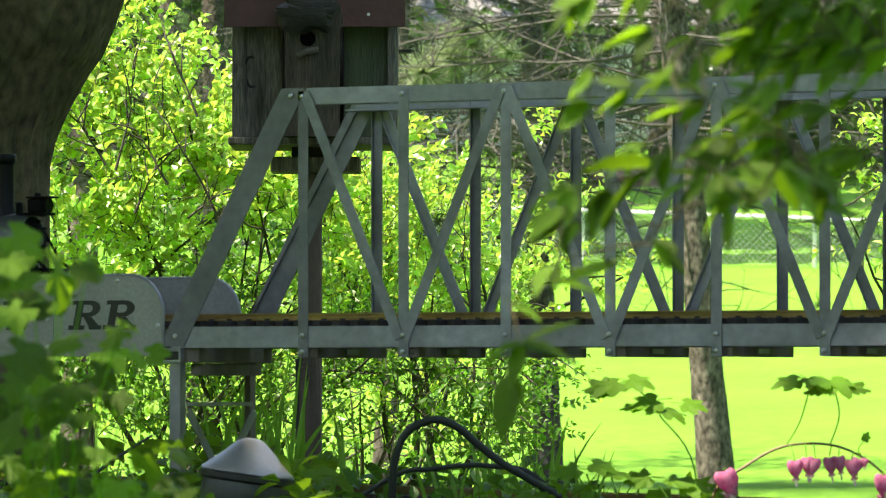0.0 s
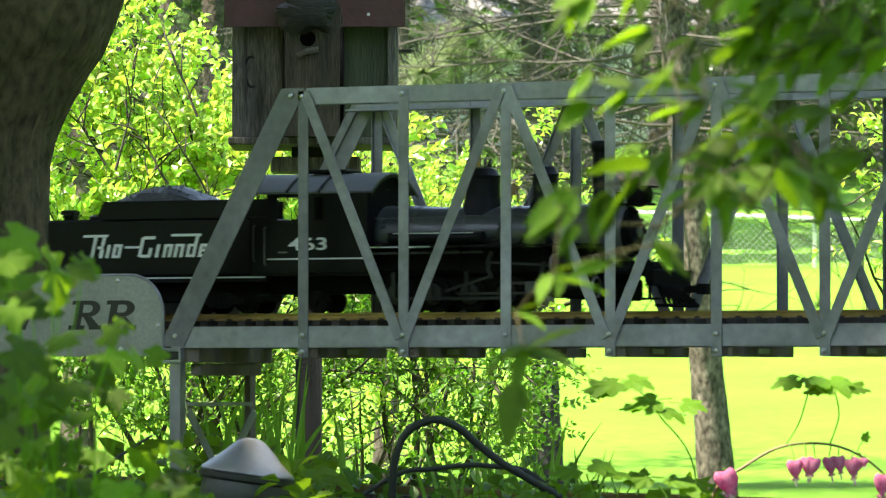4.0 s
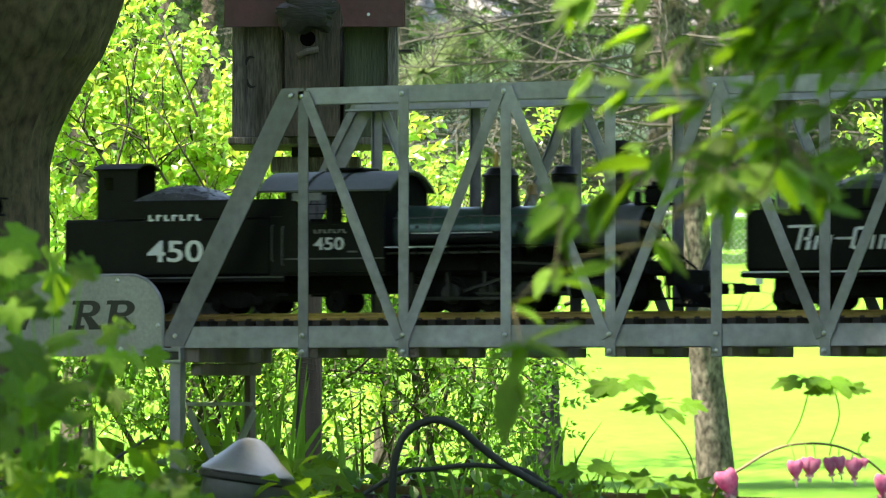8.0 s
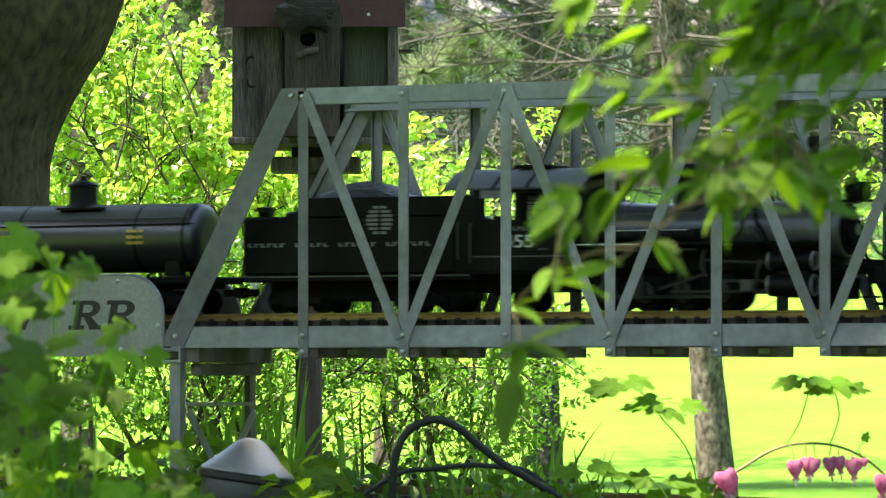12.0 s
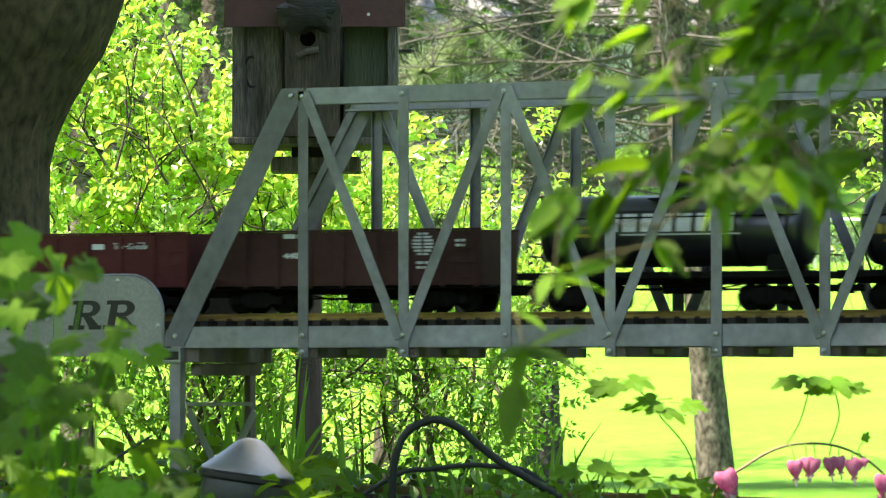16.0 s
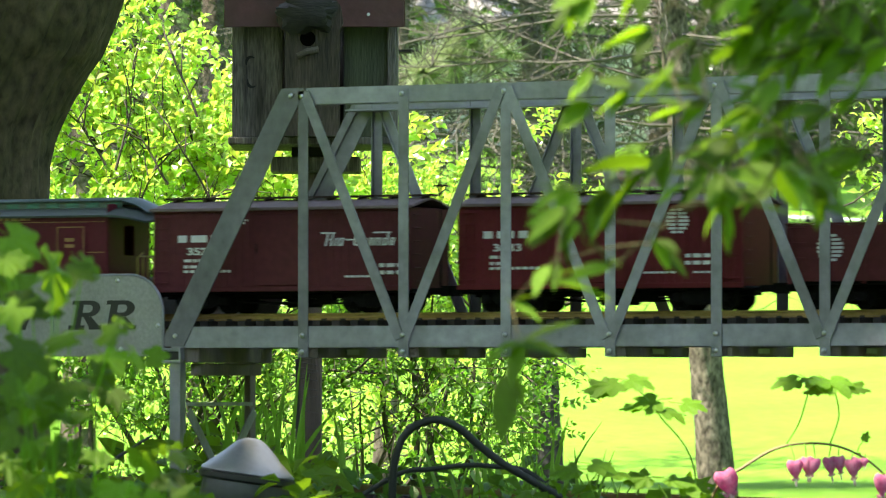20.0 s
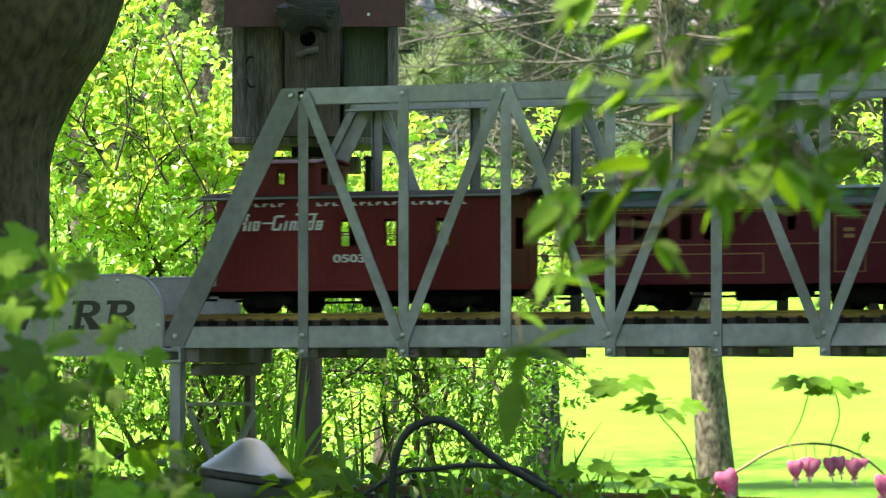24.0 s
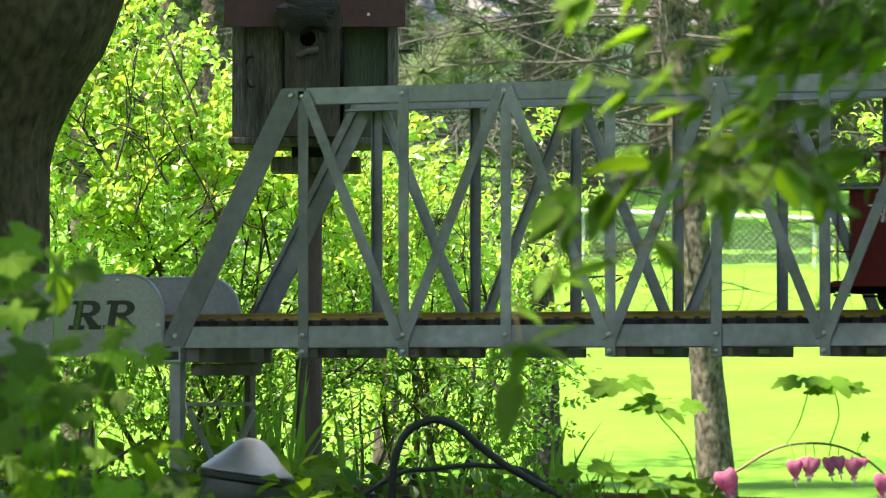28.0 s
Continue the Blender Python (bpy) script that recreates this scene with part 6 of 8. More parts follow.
def shrub(name, label, seed, ranges, tops, d0, deep, n_stems, n_twigs, per_twig, leaf, mat, blossoms, low=-0.2, arms=(), gap=-0.08, bare=()):
    """Stems from the ground, twigs through a crown whose height follows a few knots, leaves along the twigs."""
    s = thing(name, label, "shrub", group="shrubs behind the bridge")
    rng = random.Random(seed)

    def top(a):
        for (a0, z0), (a1, z1) in zip(tops, tops[1:]):
            if a <= a1:
                return z0 + (z1 - z0) * max(0, (a - a0) / (a1 - a0))
        return tops[-1][1]
    stems, crown, flowers = Build(), Build(), Build()
    lo, hi = ranges
    mid = (lo + hi) / 2
    for k in range(n_stems):
        a = mid + (rng.random() - 0.5) * (hi - lo) * 0.5
        p = spot(a, d0 + rng.uniform(-0.5, 0.5) * deep, height(d0) - 0.05)
        a = rng.uniform(lo, hi)
        aim = spot(a, d0 + rng.uniform(-0.5, 0.5) * deep, top(a) * rng.uniform(0.6, 1.0))
        one = Build()
        pts = grow(one, rng, p, (aim - p), (aim - p).length * 1.05, rng.uniform(0.006, 0.011), 9, 0.16, 0.03)
        part("stem", one, STEM, s, "dark wandering stem")
        for q in pts[3:]:
            if rng.random() < 0.8:
                grow(stems, rng, q, unit(rng) + Vector((0, 0, 0.5)), rng.uniform(0.1, 0.24), 0.0024, 6, 0.25, 0.04, 4)
    pl, wy, up, ln, wd = [], [], [], [], []
    for k in range(n_twigs):
        a = rng.uniform(lo, hi)
        t = top(a)
        z = low + (t - low) * rng.random() ** 0.6
        p = spot(a, d0 + rng.uniform(-0.5, 0.5) * deep, z)
        if noise.noise(p * 4.3 + Vector((seed, 0, 0))) < gap:
            continue
        way = (unit(rng) * 0.9 + Vector((0, 0, 0.55)) + SIDE * (a - mid) * 0.6).normalized()
        pts = grow(stems, rng, p, way, rng.uniform(0.12, 0.26), 0.0012, 5, 0.2, 0.03, 3)
        turn = rng.uniform(0, 6.3)
        for i in range(per_twig):
            # pairs of leaves, closer and smaller towards the tip
            u = (0.12 + 0.88 * ((i // 2 + 1) / (per_twig // 2)) ** 0.6) * (len(pts) - 1)
            j = min(int(u), len(pts) - 2)
            q = pts[j].lerp(pts[j + 1], min(1, u - j))
            dr = (pts[j + 1] - pts[j]).normalized()
            side = dr.cross(Vector((math.cos(turn + i // 2 * 1.2), math.sin(turn + i // 2 * 1.2), 0.3))).normalized() * (1 if i % 2 else -1)
            w = (dr * 0.75 + side * 0.8 + unit(rng) * 0.35).normalized()
            l = leaf * rng.uniform(0.75, 1.25) * (1.1 - 0.35 * i / per_twig)
            pl.append(q), wy.append(w), up.append((SUNWAY * 0.8 + unit(rng) * 0.9).normalized()), ln.append(l), wd.append(l * rng.uniform(0.56, 0.72))
        if rng.random() < blossoms:
            q = pts[-1]
            for j in range(5):
                w = unit(rng)
                leaves(flowers, [q], [w], [unit(rng)], [0.009], [0.008])
    for a0, z0, a1, z1 in arms:
        p, q = spot(a0, d0, z0), spot(a1, d0 - 0.1, z1)
        one = Build()
        pts = grow(one, rng, p, q - p, (q - p).length, 0.005, 10, 0.08, 0.0)
        part("stem", one, STEM, s, "dark arching branch")
        for i in range(90):
            j = rng.randrange(2, len(pts))
            at = pts[j] + unit(rng) * 0.055 * rng.random() ** 0.7
            l = leaf * rng.uniform(0.6, 1.2)
            pl.append(at), wy.append((unit(rng) + Vector((0, 0, 0.3))).normalized()), up.append((Vector((0, 0, 1)) + unit(rng) * 0.8).normalized()), ln.append(l), wd.append(l * 0.6)
    for a0, z0, a1, z1 in bare:
        p, q = spot(a0, d0 - 0.25, z0), spot(a1, d0 - 0.25, z1)
        one = Build()
        pts = grow(one, rng, p, q - p, (q - p).length, 0.0032, 12, 0.09, 0.0)
        part("stem", one, STEM, s, "bare dark branch")
        for j in range(2, len(pts), 2):
            grow(stems, rng, pts[j], (q - p).normalized() + unit(rng) * 0.9, rng.uniform(0.06, 0.14), 0.0022, 5, 0.15, 0.0, 4)
    leaves(crown, pl, wy, up, ln, wd)
    tagged(part("twig_tangle", stems, STEM, s, "dark thin twigs", fix=False), kind="stuff")
    tagged(part("foliage", crown, mat, s, "fresh yellow-green leaves" if mat is LEAF else "dark green leaves", fix=False), kind="stuff")
    if flowers.v:
        tagged(part("blossom", flowers, BLOSSOM, s, "pale pink blossom", fix=False), kind="stuff")


def conifer(seed, a0, z0, a1, z1, d, r, n, dead, label, shaded=True, tufts=()):
    """A tall pine with bare grey twigs low down; the trunk runs from (a0, z0) to (a1, z1)."""
    t = thing("pine_tree", label, "pine tree", group="pines on the lawn")
    rng = random.Random(seed)
    b = Build()
    g = height(d) - 0.1
    foot, top = spot(a0 + (a1 - a0) * (g - z0) / (z1 - z0), d, g), spot(a1, d, z1)
    rise = (top - foot) / (z1 - g)
    H = 9.0
    seg, rows = 26, 60
    for i in range(rows):
        u = i / (rows - 1)
        z = u * u * H if i else 0
        rr = r * (1 - 0.7 * z / H) * (1 + 0.25 * math.exp(-z * 4))
        c = foot + rise * min(z, 3.5) + Vector((0, 0, max(0, z - 3.5)))
        for k in range(seg):
            w = 2 * math.pi * k / seg
            q = 1 + 0.09 * noise.noise(Vector((math.cos(w) * 5, math.sin(w) * 5, z * 6 + seed))) + 0.05 * noise.noise(Vector((math.cos(w) * 16, math.sin(w) * 16, z * 14)))
            b.v.append((c.x + math.cos(w) * rr * q, c.y + math.sin(w) * rr * q, c.z))
    for i in range(rows - 1):
        for k in range(seg):
            b.f.append((i * seg + k, i * seg + (k + 1) % seg, (i + 1) * seg + (k + 1) % seg, (i + 1) * seg + k))
    part("trunk", b, PINEBARK, t, smooth=True)
    tw, nd = Build(), Build()
    for k in range(n):
        z = (g + rng.uniform(1.75, 2.8) if k % 4 else g + rng.uniform(2.5, 6)) if dead else g + rng.uniform(1.9, 6)
        p = foot + rise * min(z - g, 3.5)
        p.z = foot.z + z - g
        w = unit(rng, 0.15)
        one = Build()
        pts = grow(one, rng, p, w + Vector((0, 0, rng.uniform(-0.12, 0.15))), rng.uniform(1.2, 2.6), 0.0085, 9, 0.13, -0.012, 4)
        part("branch", one, TWIG, t)
        for q in pts[2:]:
            for _ in range(4):
                sub = grow(tw, rng, q, unit(rng, 0.5) + w * 0.7, rng.uniform(0.25, 0.8), 0.0042, 5, 0.2, -0.01, 3)
                if rng.random() < 0.5:
                    grow(tw, rng, sub[2], unit(rng, 0.5) + w * 0.3, rng.uniform(0.15, 0.4), 0.003, 4, 0.25, 0, 3)
                if rng.random() < (0.05 if dead else 0.5) or z > g + 4:
                    for _ in range(60):
                        v = unit(rng)
                        tip = sub[-1] + v * rng.uniform(0.08, 0.14)
                        s = v.cross(unit(rng)).normalized() * 0.0022
                        m = len(nd.v)
                        nd.v += [tuple(sub[-1] - s), tuple(sub[-1] + s), tuple(tip)]
                        nd.f.append((m, m + 1, m + 2))
    # long-needled tufts at the ends of low living branches
    for ta, tz in tufts:
        tf = Build()
        tip = spot(ta, d - 0.6, tz)
        p = foot + rise * min(tz - g - 0.15, 3.5)
        one = Build()
        pts = grow(one, rng, p, tip - p, (tip - p).length, 0.012, 8, 0.05, 0.0, 5)
        part("branch", one, TWIG, t)
        for _ in range(300):
            v = (unit(rng) + (tip - p).normalized() * 0.35).normalized()
            e = pts[-1] + v * rng.uniform(0.14, 0.23) - Vector((0, 0, 0.02))
            w = v.cross(unit(rng)).normalized() * 0.0042
            m = len(tf.v)
            tf.v += [tuple(pts[-1] - w), tuple(pts[-1] + w), tuple(e)]
            tf.f.append((m, m + 1, m + 2))
        part("needle_tuft", tf, NEEDLE_PALE, t, "pale green tuft of long needles", fix=False)
    pl, wy, up, ln, wd = [], [], [], [], []
    for _ in range(5200 if shaded else 300):
        z = rng.uniform(3.3, 8.8)
        c = foot + rise * 3.0
        v = unit(rng, 0.2)
        pl.append(Vector((c.x, c.y, foot.z + z)) + v * (2.2 - 0.2 * z) * rng.random() ** 0.5)
        wy.append((v + unit(rng) * 0.7).normalized()), up.append((Vector((0, 0, 1)) + unit(rng) * 0.6).normalized())
        l = rng.uniform(0.12, 0.25)
        ln.append(l), wd.append(l * 0.4)
    top_mass = Build()
    leaves(top_mass, pl, wy, up, ln, wd)
    tagged(part("crown", top_mass, NEEDLE, t, "dark needled crown", fix=False), kind="stuff")
    tagged(part("twig_tangle", tw, TWIG, t, "bare grey twigs", fix=False), kind="stuff")
    if nd.v:
        tagged(part("needles", nd, NEEDLE, t, "long green needle tufts", fix=False), kind="stuff")


def fence():
    """Chain-link fence across the lawn."""
    f = thing("chain_link_fence", "galvanised chain-link fence with a pale top rail", "fence")
    d = 46.0
    a0, a1 = -6.0, 6.4
    g = height(d)
    top = 2.40

    def slope(a):
        return -0.034 * (a - 3)
    part("top_rail", Build().cyl(spot(a0, d, top + slope(a0)), spot(a1, d, top + slope(a1)), 0.024, seg=10), STEEL, f)
    k = a0 + 0.2
    while k < a1:
        part("post", Build().cyl(spot(k, d + 0.03, g - 0.2), spot(k, d + 0.03, top + slope(k) + 0.03), 0.022, seg=10), STEEL, f)
        k += 2.42
    mesh = Build()
    pitch = 0.07
    n = int((a1 - a0) / pitch)
    h = top - g - 0.05
    for i in range(-int(h / pitch), n):
        for way in (1, -1):
            u0 = a0 + i * pitch if way > 0 else a0 + i * pitch + h
            u1 = u0 + way * h
            lo, hi = max(a0, min(u0, u1)), min(a1, max(u0, u1))
            if hi - lo < 0.02:
                continue

            def at(u):
                zz = (u - u0) * way
                return spot(u, d + way * 0.003, g + 0.03 + zz + slope(u))
            p, q = at(lo), at(hi)
            mesh.tube([p, q], 0.0022, 3, caps=False)
    tagged(part("wire_mesh", mesh, WIRE, f, "diamond wire mesh", fix=False), kind="stuff")


def far_woods():
    """Dark trees, bare brush and a mulch bed at the top of the lawn."""
    w = thing("far_woods", "dark woods and bare brush beyond the lawn", "woods", kind="stuff")
    rng = random.Random(31)
    lf, tr = Build(), Build()
    pl, wy, up, ln, wd = [], [], [], [], []
    for k in range(90):
        a, d = rng.uniform(-14, 14), rng.uniform(62, 95)
        if -2.0 < a < 5.5 and d > 63.5 and d < 76 and k % 4:
            d += 12
        g = height(d)
        hgt = rng.uniform(7, 12)
        c = spot(a, d, g)
        tr.tube([c, c + Vector((rng.uniform(-.3, .3), 0, hgt))], [0.22, 0.06], 7)
        for j in range(330):
            z = rng.random()
            rad = 2.6 * (1 - z * 0.75)
            v = unit(rng, 0.2)
            pl.append(c + Vector((0, 0, 0.3 + z * hgt)) + v * rad * rng.random() ** 0.5)
            wy.append((v + Vector((0, 0, -0.3)) + unit(rng) * 0.6).normalized()), up.append((Vector((0, 0, 1)) + unit(rng) * 0.8).normalized())
            l = rng.uniform(0.25, 0.6)
            ln.append(l), wd.append(l * 0.45)
    # a belt of dark brush along the top of the lawn, with gaps
    brush = Build()
    for k in range(420):
        a, d = rng.uniform(-7, 8), rng.uniform(60.8, 64.0)
        c = spot(a, d, height(d) - 0.1)
        if a < 3.4 and noise.noise(Vector((a * 0.9, 0, 4))) < 0.0:
            continue
        for _ in range(3):
            grow(brush, rng, c, unit(rng, 0.3) + Vector((0, 0, 1.6)), rng.uniform(1.2, 2.9), 0.018, 6, 0.2, 0.02, 3)
        for _ in range(26):
            v = unit(rng)
            pl.append(c + Vector((v.x * 0.45, v.y * 0.45, rng.random() ** 0.8 * 2.5)))
            wy.append(unit(rng)), up.append((Vector((0, 0, 1)) + unit(rng) * 0.8).normalized())
            l = rng.uniform(0.12, 0.24)
            ln.append(l), wd.append(l * 0.6)
    part("brush_stems", brush, TWIG, w, fix=False)
    leaves(lf, pl, wy, up, ln, wd)
    part("far_trunk_row", tr, PINEBARK, w)
    part("foliage", lf, NEEDLE, w, fix=False)
    m = Build()
    for k in range(30):
        a = 2.0 + 0.11 * k
        for j, d in enumerate((59.2, 59.4, 60.4, 60.6)):
            p = spot(a, d, height(d) + (0.02, 0.22, 0.26, 0.02)[j] + 0.12 * noise.noise(Vector((a, d, 0))))
            m.v.append(tuple(p))
    for k in range(29):
        for j in range(3):
            m.f.append((k * 4 + j, k * 4 + j + 1, k * 4 + 5 + j, k * 4 + 4 + j))
    tagged(part("mulch_bed", m, MULCH), "reddish brown bark mulch bed along the woods", "mulch bed", kind="structure")


def lawn_tree(a, d, tall, spread, seed):
    """Tall broad tree added to shade the upper lawn, its crown out of view."""
    t = thing("lawn_tree", "tall broad tree added to shade the upper lawn", "tree", group="tall trees on the lawn")
    rng = random.Random(seed)
    foot = spot(a, d, height(d) - 0.2)
    b = Build()
    grow(b, rng, foot, (0, 0, 1), tall * 0.8, 0.2, 14, 0.03, 0.1, 12)
    part("trunk", b, PINEBARK, t, smooth=True)
    limbs, lf = Build(), Build()
    for k in range(22):
        z = rng.uniform(0.45, 0.75) * tall
        grow(limbs, rng, foot + Vector((0, 0, z)), unit(rng, 0.2) + Vector((0, 0, 0.35)), spread * rng.uniform(0.6, 1.0), 0.07, 7, 0.12)
    pl, wy, up, ln, wd = [], [], [], [], []
    for _ in range(7000):
        v = unit(rng, 1.0) * rng.random() ** 0.4
        p = foot + Vector((v.x * spread, v.y * spread, tall * 0.78 + v.z * tall * 0.24))
        if noise.noise(p * 0.55) < -0.12:
            continue
        pl.append(p), wy.append(unit(rng, 0.5)), up.append((Vector((0, 0, 1)) + unit(rng) * 0.7).normalized())
        l = rng.uniform(0.3, 0.5)
        ln.append(l), wd.append(l * 0.6)
    leaves(lf, pl, wy, up, ln, wd)
    tagged(part("limb_tangle", limbs, PINEBARK, t), kind="stuff")
    tagged(part("crown", lf, LEAF_DEEP, t, "high leafy crown", fix=False), kind="stuff")


def far_house():
    h = thing("house", "pale siding house far behind the trees", "house")
    c = spot(1.6, 70, height(70))
    h.matrix_basis = Matrix.Translation(c) @ Matrix.Rotation(math.atan2(SIDE.y, SIDE.x) + 0.12, 4, 'Z')
    part("wall", Build().box(-2.6, 2.6, 0, 6, -1, 1.9), HOUSEWALL, h)
    for k in range(9):
        part("clapboard", Build().box(-2.61, 2.61, -0.03, -0.002, 0.2 + k * 0.19, 0.37 + k * 0.19), HOUSEWALL, h)
    part("roof", Build().prism([(-0.5, 1.9), (6.5, 1.9), (3, 4.4)], -2.9, 2.9, "x"), HOUSEROOF, h)
    for x in (-1.7, 0.1, 1.8):
        wd = part("window", Build().box(x - 0.5, x + 0.5, -0.09, -0.031, 0.6, 1.6), STEEL, h)
        part("pane", Build().box(x - 0.42, x + 0.42, -0.105, -0.092, 0.68, 1.52), DARKWOOD, wd)


def unseen_hedges():
    """Tall leafy hedges, added out of view behind and beside the camera to block sky."""
    rng = random.Random(41)
    for a0, d0, a1, d1, tall in ((-11, -7, 11, -7, 6.2), (-11, -7, -12.5, 9, 6.2), (11, -7, 12.5, 9, 6.2), (12.5, 9, 15, 34, 9.0), (15, 34, 18, 60, 10.0), (-12.5, 9, -15, 34, 8.0), (-15, 34, -18, 60, 8.0)):
        h = thing("hedge", "tall dense green hedge added out of view to block sky", "hedge", group="hedges round the garden")
        p, q = spot(a0, d0, 0), spot(a1, d1, 0)
        lf, st = Build(), Build()
        pl, wy, up, ln, wd = [], [], [], [], []
        for k in range(24):
            c = p.lerp(q, (k + 0.5) / 24)
            g = ground_at(c)
            st.tube([(c.x, c.y, g - 0.2), (c.x, c.y, g + tall - 0.7)], [0.09, 0.03], 6)
        for _ in range(9000):
            c = p.lerp(q, rng.random())
            g = ground_at(c)
            pl.append(Vector((c.x, c.y, g + rng.random() * tall)) + unit(rng) * 0.6)
            wy.append(unit(rng)), up.append(unit(rng))
            l = rng.uniform(0.25, 0.5) * (1.0 if tall < 7 else 1.7)
            ln.append(l), wd.append(l * 0.7)
        leaves(lf, pl, wy, up, ln, wd)
        part("stem_row", st, STEM, h)
        tagged(part("foliage", lf, LEAF_DEEP, h, fix=False), kind="stuff")


big_tree()
unseen_hedges()
bird_house()
shrub("flowering_shrub", "sunlit yellow-green shrub with scattered pale blossom", 11, (-1.12, -0.12), ((-1.2, 0.72), (-0.78, 0.93), (-0.68, 0.74), (-0.6, 0.62), (-0.51, 0.54), (-0.45, 0.5), (-0.36, 0.48), (-0.2, 0.55), (0, 0.5)), 9.4, 0.45, 13, 1380, 22, 0.0245, LEAF, 0.35, low=0.1, gap=0.03, bare=((-0.46, 0.35, -0.59, 0.65), (-0.70, 0.47, -0.76, 0.59), (-0.51, 0.57, -0.55, 0.71), (-0.53, 0.36, -0.44, 0.44), (-0.64, 0.37, -0.59, 0.51), (-0.68, 0.46, -0.63, 0.67), (-0.57, 0.43, -0.67, 0.56)),
      arms=((-0.469, 0.418, -0.698, 0.647), (-0.521, 0.466, -0.535, 0.695), (-0.629, 0.249, -0.451, 0.442), (-0.595, 0.261, -0.686, 0.387), (-0.728, 0.514, -0.776, 0.611), (-0.469, 0.466, -0.481, 0.586), (-0.559, 0.526, -0.674, 0.641), (-0.378, 0.333, -0.427, 0.538)))
shrub("garden_shrub", "green leafy shrub with dark wandering stems", 12, (-0.3, 0.2), ((-0.3, 0.46), (0.0, 0.36), (0.14, 0.33), (0.2, 0.28)), 9.6, 0.6, 7, 400, 22, 0.0205, LEAF, 0.15, low=0.12, gap=-0.02,
      arms=((0.192, 0.43, 0.34, 0.442), (0.18, 0.577, 0.266, 0.596), (0.217, 0.245, 0.401, 0.257), (0.266, 0.196, 0.524, 0.27), (0.118, 0.343, 0.29, 0.319), (-0.054, 0.627, -0.116, 0.516), (0.143, 0.09, 0.29, 0.03)))
shrub("sunlit_shrub", "fresh green shrub reaching out behind the bridge", 17, (1.02, 1.35), ((1.0, 0.62), (1.35, 0.75)), 9.6, 0.4, 5, 160, 18, 0.022, LEAF, 0.1, low=0.3, gap=-0.1,
      arms=((1.1, 0.44, 0.9, 0.5), (1.1, 0.5, 0.9, 0.585), (1.05, 0.5, 0.93, 0.62), (1.1, 0.4, 0.95, 0.45)))
# shade on this low growth is put into its deep leaf colour
shrub("low_shrub", "small-leaved shrub coloured dark for shade, with dark arching stems", 13, (-0.85, 0.17), ((-0.85, 0.16), (-0.3, 0.12), (0.05, 0.12), (0.17, 0.0)), 9.2, 0.4, 3, 620, 18, 0.0165, LEAF_DEEP, 0.0, low=-0.22, gap=-0.05,
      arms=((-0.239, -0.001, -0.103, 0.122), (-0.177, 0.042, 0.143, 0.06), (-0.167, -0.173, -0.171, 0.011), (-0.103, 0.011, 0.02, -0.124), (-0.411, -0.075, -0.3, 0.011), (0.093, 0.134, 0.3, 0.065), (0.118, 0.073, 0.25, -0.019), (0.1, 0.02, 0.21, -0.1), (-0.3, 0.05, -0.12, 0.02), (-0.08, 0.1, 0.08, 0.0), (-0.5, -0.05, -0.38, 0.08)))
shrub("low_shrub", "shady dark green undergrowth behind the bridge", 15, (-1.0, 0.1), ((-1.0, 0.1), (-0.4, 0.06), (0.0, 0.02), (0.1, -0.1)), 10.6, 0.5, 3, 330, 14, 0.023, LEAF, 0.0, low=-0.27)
# added to fill gaps; its dark leaf colour stands in for shade
shrub("dark_shrub", "dark-leaved shrub added as the shade behind the sunlit one", 16, (-1.15, 0.1), ((-1.15, 0.5), (-0.5, 0.45), (-0.2, 0.4), (0.1, 0.3)), 11.4, 0.6, 3, 240, 14, 0.034, LEAF_DEEP, 0.0, low=0.0, gap=-0.1)
conifer(21, 1.24, -0.2, 1.035, 1.95, 20.0, 0.079, 36, True, "pine with grey scaly bark and bare lower twigs", False)
conifer(22, 0.56, 0.20, 0.48, 2.3, 24.0, 0.075, 36, True, "grey pine trunk standing on the lawn", False)
conifer(23, -0.28, 0.15, -0.21, 2.2, 22.0, 0.058, 30, True, "slender pine behind the birdhouse", False, ((-0.012, 1.80), (0.222, 1.84), (0.09, 1.93), (-0.1, 1.72)))
conifer(24, -1.9, 0.2, -1.85, 2.2, 23.0, 0.09, 20, False, "dark pine with drooping needle branches")
conifer(25, 3.3, 0.3, 3.35, 2.2, 26.0, 0.1, 18, True, "pine with bare grey twigs at the lawn's edge")
conifer(26, -1.42, 0.3, -1.36, 2.3, 26.0, 0.09, 34, True, "grey pine with dense bare twigs behind the shrub", False)
fence()
far_woods()
# two added trees, crowns out of view, cast shade on the far lawn
lawn_tree(-2.3, 49.0, 12.0, 5.0, 61)
lawn_tree(-0.9, 57.0, 13.0, 5.0, 62)
far_house()
